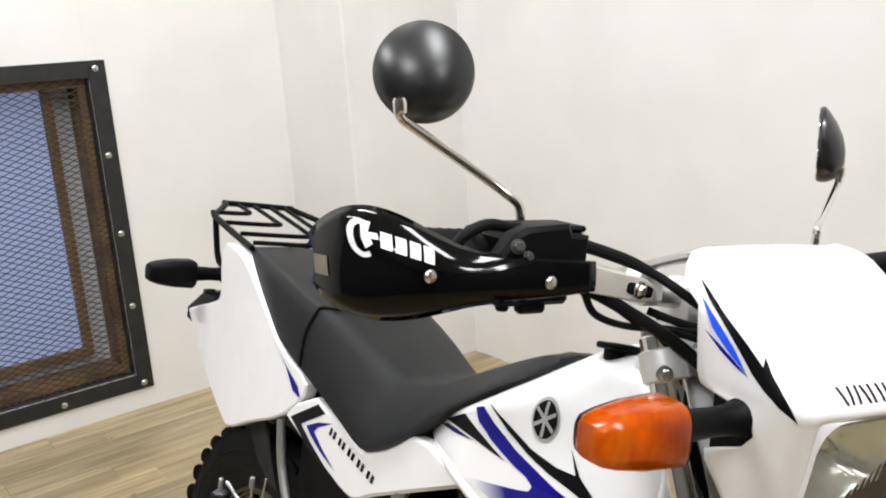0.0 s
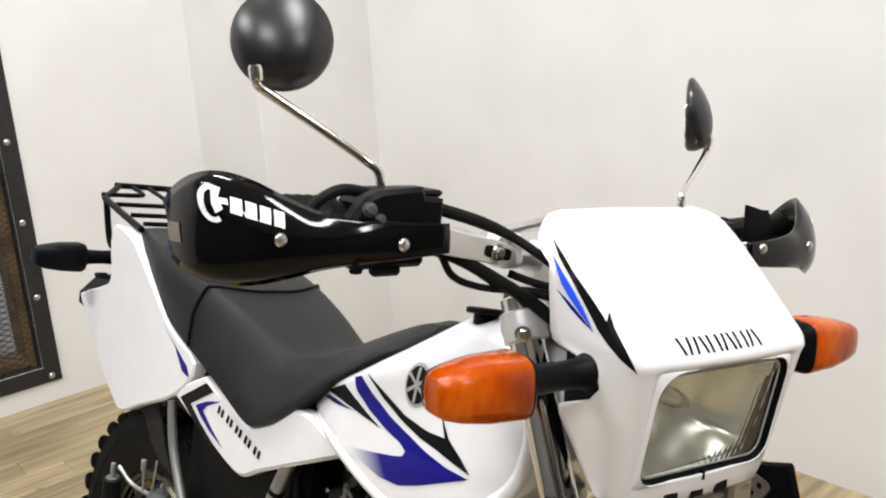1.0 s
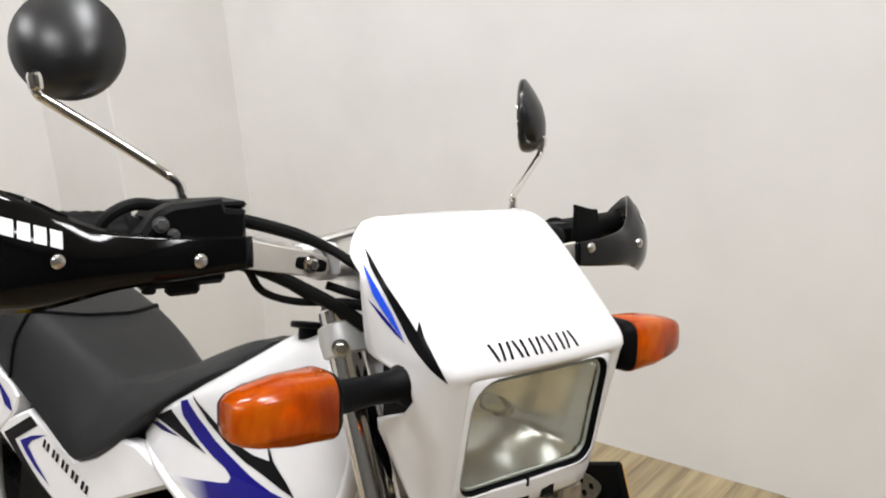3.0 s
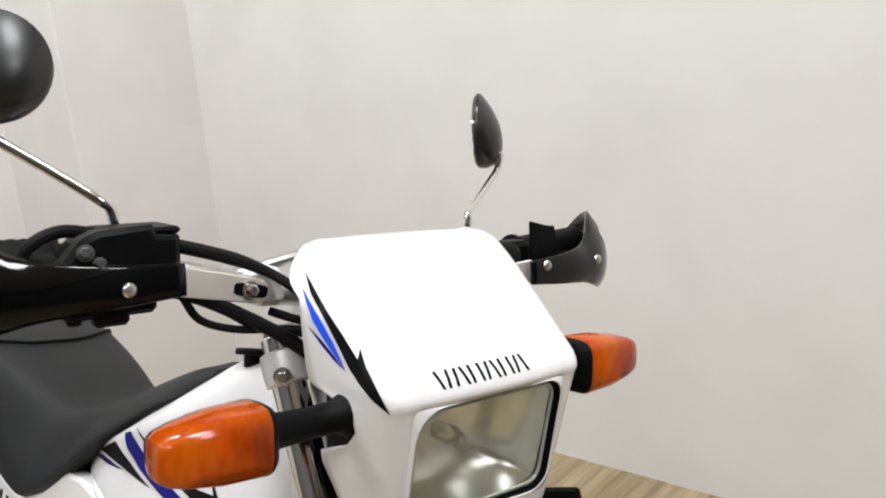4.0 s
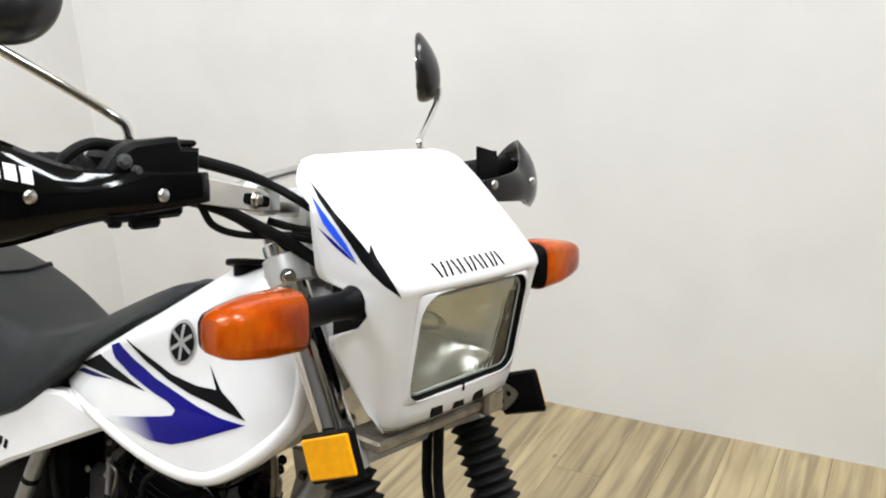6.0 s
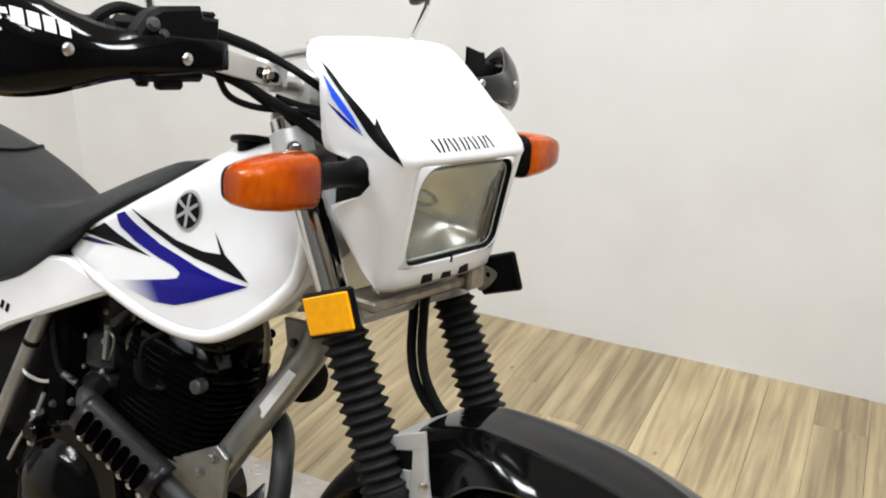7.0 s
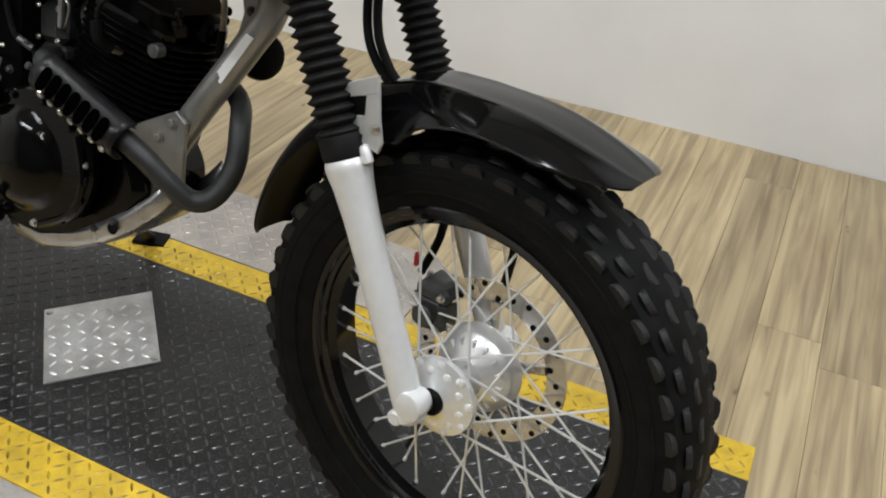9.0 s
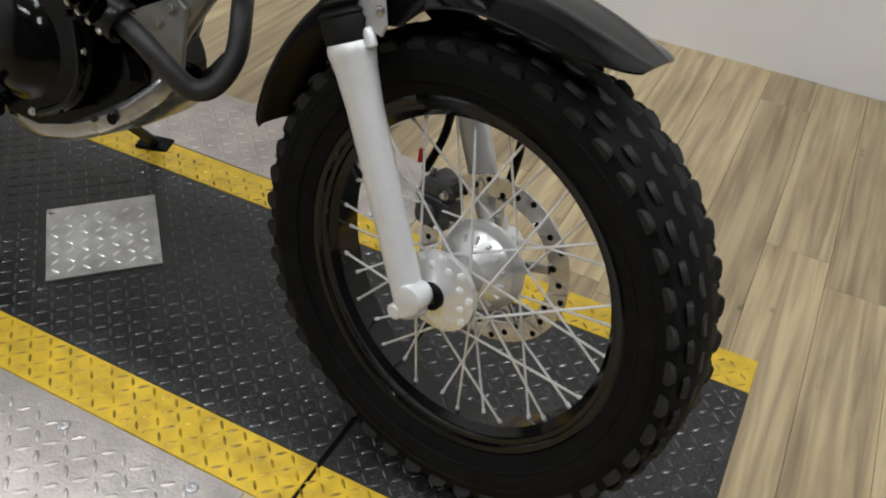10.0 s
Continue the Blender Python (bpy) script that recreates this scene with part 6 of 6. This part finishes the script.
for u, w in ((-0.052, 0.236), (0.052, 0.236), (-0.052, 0.250), (0.052, 0.250)):
    q = cyl_m @ Vector((u, -0.064, w))
    part("head_bolt", bolt(q, (0, -1, 0), 0.0050, 0.006), ENGINE, ch)
part("inspection_plug", lathe([(0.0, 0.006), (0.008, 0.0055), (0.0095, 0.004), (0.0095, -0.010)], 18, Matrix.Translation((-0.474, -0.066, 0.6475)) @ pose(0, 0, 0, 90, 0, 0)), PLUG, ch, "dull steel plug")
part("spark_plug", rod((-0.536, -0.058, 0.632), (-0.540, -0.078, 0.638), 0.0060, 6), STEEL, ch)
part("spark_plug_cap", tube([(-0.538, -0.076, 0.637), (-0.545, -0.090, 0.648), (-0.548, -0.092, 0.672)], 0.0085, 10), RUBBER, ch)
part("plug_lead", tube([(-0.548, -0.091, 0.668), (-0.545, -0.088, 0.695), (-0.520, -0.070, 0.715), (-0.500, -0.03, 0.74)], 0.0035, 8), RUBBER, ch)
# carburettor with its bowl, clamp, levers and screws, and the rubber boot into the head
carb = part("carburettor", box(-0.700, -0.648, -0.050, 0.045, 0.612, 0.672, 0.012).join(rod((-0.676, -0.01, 0.665), (-0.672, -0.01, 0.722), 0.024)), CAST, MB, "dull alloy carburettor")
part("intake_boot", rod((-0.652, 0.0, 0.655), (-0.570, 0.0, 0.668), 0.029, 20), RUBBER, carb)
part("boot_clamp", lathe([(0.0300, -0.004), (0.0312, -0.003), (0.0312, 0.003), (0.0300, 0.004)], 24, along((-0.632, 0.0, 0.6582), (-0.57, 0.0, 0.668))), STEEL, carb, "steel hose clamp")
part("float_bowl", box(-0.698, -0.652, -0.046, 0.02, 0.586, 0.614, 0.008), CAST, carb)
part("throttle_lever", prism([(-0.652, 0.690), (-0.644, 0.690), (-0.646, 0.640), (-0.653, 0.640)], -0.056, -0.049, 0.0012), DISC, carb, "bright steel lever")
part("choke_link", tube([(-0.648, -0.057, 0.685), (-0.630, -0.058, 0.676), (-0.634, -0.058, 0.650), (-0.640, -0.056, 0.642)], 0.0022, 8), STEEL, carb)
part("cable_stay", prism([(-0.640, 0.690), (-0.632, 0.690), (-0.606, 0.716), (-0.610, 0.722), (-0.640, 0.700)], -0.058, -0.053, 0.001), CAST, carb)
part("stay_strut", rod((-0.638, -0.055, 0.695), (-0.668, -0.02, 0.695), 0.004, 8), CAST, carb)
for x, z in ((-0.692, 0.664), (-0.656, 0.664), (-0.692, 0.620), (-0.656, 0.620), (-0.672, 0.700)):
    part("carb_screw", bolt((x, -0.050 if z < 0.69 else -0.034, z), (0, -1, 0), 0.0035, 0.004), STEEL, carb)

# crankcase and round clutch cover
case = prism(rounded([(-0.760, 0.420), (-0.735, 0.510), (-0.680, 0.560), (-0.600, 0.560), (-0.530, 0.520), (-0.490, 0.470), (-0.490, 0.425), (-0.530, 0.380), (-0.630, 0.328), (-0.735, 0.325)], 4), -0.070, 0.085, 0.012)
crank = part("crankcase", case, ENGINE, MB, "black engine crankcase")
cc = lathe([(0.0, 0.034), (0.020, 0.0332), (0.040, 0.0300), (0.055, 0.0245), (0.066, 0.0170), (0.073, 0.0085), (0.081, 0.005), (0.084, 0.0), (0.084, -0.01)], 48, Matrix.Translation((-0.668, -0.095, 0.456)) @ pose(0, 0, 0, 90, 0, 0))
cover = part("clutch_cover", cc, ENGINE, MB, "round gloss black clutch cover")
part("cover_flange", prism(rounded([(-0.755, 0.410), (-0.735, 0.520), (-0.660, 0.562), (-0.595, 0.552), (-0.552, 0.510), (-0.540, 0.455), (-0.570, 0.395), (-0.640, 0.360), (-0.725, 0.365)], 4), -0.102, -0.082, 0.004), ENGINE, cover)
for k in range(11):
    a = 2 * math.pi * k / 11 + 0.2
    # Every fourth bolt is bright steel, standing in for glints on the cover.
    part("cover_bolt", bolt((-0.648 + 0.098 * math.cos(a), -0.102, 0.458 + 0.092 * math.sin(a)), (0, -1, 0), 0.0045, 0.006), STEEL if k % 4 == 0 else ENGINE, cover)
part("cover_rib", tube([(-0.565, -0.104, 0.515), (-0.552, -0.106, 0.45), (-0.575, -0.106, 0.40), (-0.63, -0.104, 0.368)], 0.006, 8), ENGINE, cover)
part("kick_boss", lathe([(0.014, 0), (0.014, 0.02), (0.010, 0.024)], 16, Matrix.Translation((-0.715, -0.095, 0.535)) @ pose(0, 0, 0, 90, 0, 0)), ENGINE, crank)
for p in ((-0.57, -0.105, 0.565), (-0.60, -0.10, 0.578), (-0.525, -0.072, 0.395), (-0.56, -0.072, 0.375), (-0.69, -0.10, 0.578), (-0.655, -0.1, 0.59)):
    part("case_bolt", bolt(p, (0, -1, 0), 0.0042, 0.006), CAST, crank)
part("brake_link", tube([(-0.700, -0.108, 0.592), (-0.711, -0.110, 0.562), (-0.741, -0.112, 0.514), (-0.758, -0.112, 0.483)], 0.0028, 8), DISC, frame_ob, "thin steel brake link")
part("link_joint", rod((-0.711, -0.116, 0.562), (-0.711, -0.100, 0.562), 0.0055, 10), DISC, frame_ob)
part("wire_clip", tube([(-0.728, -0.118, 0.622), (-0.719, -0.122, 0.6185), (-0.703, -0.116, 0.612), (-0.692, -0.108, 0.611)], 0.0026, 8), STEEL, frame_ob, "bright wire clip")
part("tube_band", lathe([(0.0104, -0.004), (0.0112, -0.003), (0.0112, 0.003), (0.0104, 0.004)], 20, along((-0.7255, -0.1104, 0.660), (-0.748, -0.111, 0.610))), SATIN, frame_ob, "black cable tie")
part("wiring_loom", tube([(-0.700, -0.085, 0.735), (-0.706, -0.094, 0.690), (-0.690, -0.098, 0.640), (-0.676, -0.098, 0.622), (-0.660, -0.090, 0.612), (-0.655, -0.080, 0.580)], 0.0045, 8), RUBBER, frame_ob)
part("loom_sleeve", tube([(-0.6775, -0.0985, 0.6235), (-0.660, -0.0905, 0.6125)], 0.0052, 8, smooth=False), PLUG, frame_ob)

# exhaust: out of the head, down, round and back along the flank, with a vented shield
EX = [(-0.490, 0.040, 0.602), (-0.455, 0.042, 0.602), (-0.418, 0.030, 0.598), (-0.384, 0.003, 0.589), (-0.360, -0.028, 0.572), (-0.348, -0.050, 0.520), (-0.360, -0.072, 0.480), (-0.384, -0.090, 0.472), (-0.412, -0.110, 0.499), (-0.450, -0.122, 0.530), (-0.542, -0.126, 0.572), (-0.600, -0.120, 0.600), (-0.632, -0.095, 0.604), (-0.660, -0.055, 0.600), (-0.70, -0.03, 0.59)]
pipe = part("exhaust_pipe", tube(EX, 0.0145, 16, 6), PIPE, MB, "dull black exhaust header pipe")
A, Bq = Vector((-0.460, -0.1245, 0.5375)), Vector((-0.598, -0.124, 0.598))
d = (Bq - A).normalized()
outv = Vector((0, -1, 0)) - d * (-d.y)
outv.normalize()
upv = d.cross(outv)
if upv.z < 0:
    upv = -upv
SM = Matrix(((d.x, upv.x, outv.x, A.x), (d.y, upv.y, outv.y, A.y), (d.z, upv.z, outv.z, A.z), (0, 0, 0, 1)))
LN = (Bq - A).length
rings = []
for k in range(15):
    x = LN * k / 14
    ring = []
    for q in range(13):
        a = radians(-95 + 190 * q / 12)
        ring.append((x, 0.0285 * math.sin(a), 0.0285 * math.cos(a)))
    rings.append(ring)
sh = part("heat_shield", loft(rings, caps=False, closed=False), SHIELD, MB, "vented black heat shield on the exhaust", m=SM)
sh.modifiers.new("thick", "SOLIDIFY").thickness = 0.0025
# Slots are flat pads; the dark of the openings is put into their black.
slot = loft([[(x, y, z) for x, y in rounded([(-0.0060, -0.015), (0.0060, -0.015), (0.0060, 0.013), (-0.0060, 0.013)], 3)] for z in (0.0, 0.0012)])
slot_me = mesh_of("shield_slot", slot, material("slot_shade_black", (0.0006, 0.0006, 0.0006), 0.9, spec=0.0))
for k in range(7):
    ob = new("shield_slot", slot_me)
    ob.parent, ob.matrix_local = sh, SM @ Matrix.Translation((0.024 + k * (LN - 0.04) / 6.4, 0, 0)) @ Matrix.Rotation(radians(-16), 4, "X") @ Matrix.Translation((0, 0, 0.0290))
for k in range(7):
    x = 0.014 + k * (LN - 0.03) / 6.4
    part("shield_screw", Geo().join(lathe([(0.005, 0), (0.005, 0.003), (0.002, 0.0045)], 10, SM @ Matrix.Translation((x, 0, 0)) @ Matrix.Rotation(radians(34), 4, "X") @ Matrix.Translation((0, 0, 0.0290)))), STEEL, sh)

# skid plate, horn, pegs and side stand
sk = []
for x, z, w in ((-0.735, 0.320, 0.055), (-0.715, 0.304, 0.062), (-0.660, 0.302, 0.066), (-0.600, 0.318, 0.066), (-0.545, 0.344, 0.064), (-0.500, 0.374, 0.062), (-0.465, 0.405, 0.056), (-0.440, 0.432, 0.050)):
    z += 0.012
    w += 0.006
    sk.append([(x - 0.004, -w * 1.02, z + float(np.interp(x, [-0.62, -0.55], [0.021, 0.032]))), (x - 0.003, -w * 1.02, z + 0.020), (x, -w, z + 0.004), (x, -w * 0.88, z - 0.003), (x, 0, z - 0.006), (x, w * 0.88, z - 0.003), (x, w, z + 0.004), (x - 0.003, w * 1.02, z + 0.020), (x - 0.004, w * 1.02, z + 0.040)])
skid = part("skid_plate", loft(sk, caps=False, closed=False), SKID, MB, "grey metal skid plate under the engine", sharp=60)
skid.modifiers.new("thick", "SOLIDIFY").thickness = 0.003
# Black disc in place of a cut hole, for its dark inside.
part("skid_hole", lathe([(0.009, 0), (0.009, 0.001), (0.001, 0.001)], 16, Matrix.Translation((-0.526, -0.0735, 0.385)) @ pose(0, 0, 0, 90, 0, 0)), SATIN, skid)
horn = part("horn", lathe([(0.0, 0.016), (0.020, 0.015), (0.031, 0.010), (0.034, 0.004), (0.034, -0.004), (0.026, -0.018), (0.012, -0.026)], 28, along((-0.398, 0.062, 0.648), (-0.21, -0.05, 0.648))), SATIN, MB, "round black horn")
part("horn_bracket", box(-0.430, -0.392, 0.0, 0.060, 0.642, 0.653, 0.002), GREYM, horn)
part("footpeg", tube([(-0.78, -0.10, 0.33), (-0.78, -0.20, 0.335)], 0.013, 10, smooth=False), SATIN, MB, "black foot peg")
stand = part("side_stand", tube([(-0.70, 0.075, 0.34), (-0.78, 0.22, 0.25), (-0.885, 0.437, 0.122)], 0.0105, 10, smooth=False), SATIN, MB, "black side stand resting on the plate")
part("stand_foot", Geo().join(box(-0.035, 0.035, -0.025, 0.025, -0.004, 0.005, 0.003), Matrix.Translation((-0.888, 0.443, 0.1155)) @ pose(0, 0, 0, LEAN_DEG, 0, 20)), SATIN, stand)

# ---- the lift set in the floor ----
LX1, LY0, LY1 = 0.430, -0.268, 0.378    # front end and sides of the black table
SY = 0.090                               # width of the yellow edge stripes
lift = tagged(new("motorcycle_lift"), "black chequer-plate lift table with yellow edges set in the floor", "lift table")
part("table_plate", box(-1.95, -0.104, LY0 + SY + 0.001, LY1 - SY + 0.006, -0.004, 0.003, 0.0008).join(box(-0.096, LX1, LY0 + SY + 0.001, LY1 - SY + 0.006, -0.004, 0.003, 0.0008)), PLATE_BLACK, lift, "worn black chequer plate")
for y0, y1 in ((LY0, LY0 + SY), (LY1 - SY + 0.007, LY1)):
    part("edge_stripe", box(-1.95, -0.103, y0, y1, -0.004, 0.0032, 0.0008).join(box(-0.097, LX1, y0, y1, -0.004, 0.0032, 0.0008)), PLATE_YELLOW, lift, "worn yellow edge stripe")
part("seam_gap", box(-0.105, -0.095, LY0, LY1, -0.004, 0.0012, 0.0003), SATIN, lift)


def wing_outline(x1, y0, y1, r, sgn):
    pts = [(-1.95, y0), (-1.95, y1)]
    a = [(x1 - r + r * math.sin(t), (y1 - r * sgn) + r * sgn * math.cos(t)) for t in (math.pi / 2 * k / 5 for k in range(6))]
    return pts + a + [(x1, y0)]


wings = []
for nm, x1, y0, y1, sgn in (("n", -0.165, LY0 - 0.003, LY0 - 0.25, -1), ("f", -0.262, LY1 + 0.003, LY1 + 0.236, 1)):
    o = wing_outline(x1, y0, y1, 0.05, sgn)
    g = loft([[(x, y, z) for x, y in o] for z in (-0.004, 0.0030)])
    wings.append(part("side_wing", g, PLATE_SILVER, lift, "bare tread-plate side wing"))
for x, y in ((-0.46, -0.305), (-0.23, -0.300), (-0.86, 0.47), (-0.30, 0.45), (-0.52, 0.47), (-1.2, 0.47), (-0.80, -0.31)):
    part("wing_screw", lathe([(0.009, 0.0), (0.0085, 0.0018), (0.004, 0.0026), (0.001, 0.0018)], 14, Matrix.Translation((x, y, 0.003))), DISC, lift)


def lens_lug(length, width, height):
    """One raised lug of the tread plate: a long almond."""
    v, n = [], 7
    for k in range(n):
        t = -1 + 2 * k / (n - 1)
        w = width * (1 - t * t) ** 0.8
        v += [(t * length, -w, 0.0), (t * length, 0, height * (1 - t * t) ** 0.5), (t * length, w, 0.0)]
    f = []
    for k in range(n - 1):
        for j in range(2):
            f.append((3 * k + j, 3 * k + j + 1, 3 * k + 4 + j, 3 * k + 3 + j))
    return v, f


def lug_field(x0, x1, y0, y1, z, pitch, length, width, height, inside=lambda x, y: True):
    v0, f0 = lens_lug(length, width, height)
    v0 = np.array(v0)
    vs, fs, n = [], [], 0
    for i in range(int((x1 - x0) / pitch)):
        for j in range(int((y1 - y0) / pitch)):
            x, y = x0 + (i + 0.5) * pitch, y0 + (j + 0.5) * pitch
            if not inside(x, y):
                continue
            a = radians(45 if (i + j) % 2 else -45)
            c, s = math.cos(a), math.sin(a)
            q = np.stack([v0[:, 0] * c - v0[:, 1] * s + x, v0[:, 0] * s + v0[:, 1] * c + y, v0[:, 2] + z], 1)
            vs += q.tolist()
            fs += [tuple(k + n for k in f) for f in f0]
            n += len(v0)
    return Geo().add(vs, fs)


PL = [(-0.718, -0.089), (-0.584, 0.054), (-0.736, 0.208), (-0.870, 0.061)]   # loose cover plate
def in_plate(x, y, grow=0.012):
    cx, cy = sum(p[0] for p in PL) / 4, sum(p[1] for p in PL) / 4
    for k in range(4):
        (ax, ay), (bx, by) = PL[k], PL[(k + 1) % 4]
        nx, ny = by - ay, ax - bx
        ln = math.hypot(nx, ny)
        if ((x - ax) * nx + (y - ay) * ny) / ln > grow:
            return False
    return True


def part_stuff(name, geo, mat, parent):
    return tagged(part(name, geo, mat, parent, sharp=60), kind="stuff")


part_stuff("table_tread", lug_field(-1.95, LX1 - 0.005, LY0 + SY, LY1 - SY + 0.004, 0.003, 0.0212, 0.0098, 0.0024, 0.0015, lambda x, y: not in_plate(x, y) and abs(x + 0.1) > 0.012), LUG_DARK, lift)
part_stuff("stripe_tread", lug_field(-1.95, LX1 - 0.005, LY0 + 0.004, LY0 + SY, 0.0032, 0.0212, 0.0098, 0.0025, 0.0016), LUG_YELLOW, lift)
part_stuff("stripe_tread", lug_field(-1.95, LX1 - 0.005, LY1 - SY + 0.007, LY1, 0.0032, 0.0212, 0.0098, 0.0025, 0.0016), LUG_YELLOW, lift)
part_stuff("wing_tread", lug_field(-1.95, -0.17, LY0 - 0.245, LY0 - 0.005, 0.003, 0.027, 0.0112, 0.0036, 0.0018, lambda x, y: x < -0.21 or y > LY0 - 0.2), PLATE_SILVER, wings[0])
part_stuff("wing_tread", lug_field(-1.95, -0.27, LY1 + 0.005, LY1 + 0.232, 0.003, 0.0245, 0.0102, 0.0034, 0.0017, lambda x, y: x < -0.31 or y < LY1 + 0.19), PLATE_SILVER, wings[1])

cover_plate = tagged(part("cover_plate", loft([[(x, y, z) for x, y in PL] for z in (0.0034, 0.0066)]), COVERPLATE, None, "bare silver tread-plate cover screwed to the lift"), category="metal plate")
cx, cy = sum(p[0] for p in PL) / 4, sum(p[1] for p in PL) / 4
pa = math.atan2(PL[1][1] - PL[0][1], PL[1][0] - PL[0][0])
fld = lug_field(-0.15, 0.15, -0.15, 0.15, 0.0066, 0.026, 0.0100, 0.0030, 0.0020, lambda x, y: in_plate(cx + x * math.cos(pa) - y * math.sin(pa), cy + x * math.sin(pa) + y * math.cos(pa), -0.012))
part_stuff("cover_tread", Geo().join(fld, Matrix.Translation((cx, cy, 0)) @ Matrix.Rotation(pa, 4, "Z")), SPOKE, cover_plate)
for k in (1, 3):
    x, y = PL[k][0] * 0.9 + cx * 0.1, PL[k][1] * 0.9 + cy * 0.1
    part("plate_screw", lathe([(0.007, 0), (0.007, 0.002), (0.003, 0.0035)], 12, Matrix.Translation((x, y, 0.0066))), STEEL, cover_plate)

# ---- floor boards ----
random.seed(4)
BW, BL = 0.128, 1.22
shared = {}
ix = 0
x = XW
while x < XE:
    y = YS - random.random() * BL
    while y < YN:
        y0, y1 = max(y, YS), min(y + BL, YN)
        if y1 - y0 > 0.05:
            ln = round(y1 - y0, 2)
            if ln not in shared:
                shared[ln] = mesh_of("board", box(0.0003, BW - 0.0003, 0.0003, ln - 0.0003, -0.006, 0.0, 0.0007), BOARD)
            ob = new("board", shared[ln])
            ob.parent, ob.location = floor, (x, y0, 0)
        y += BL
    x += BW
    ix += 1
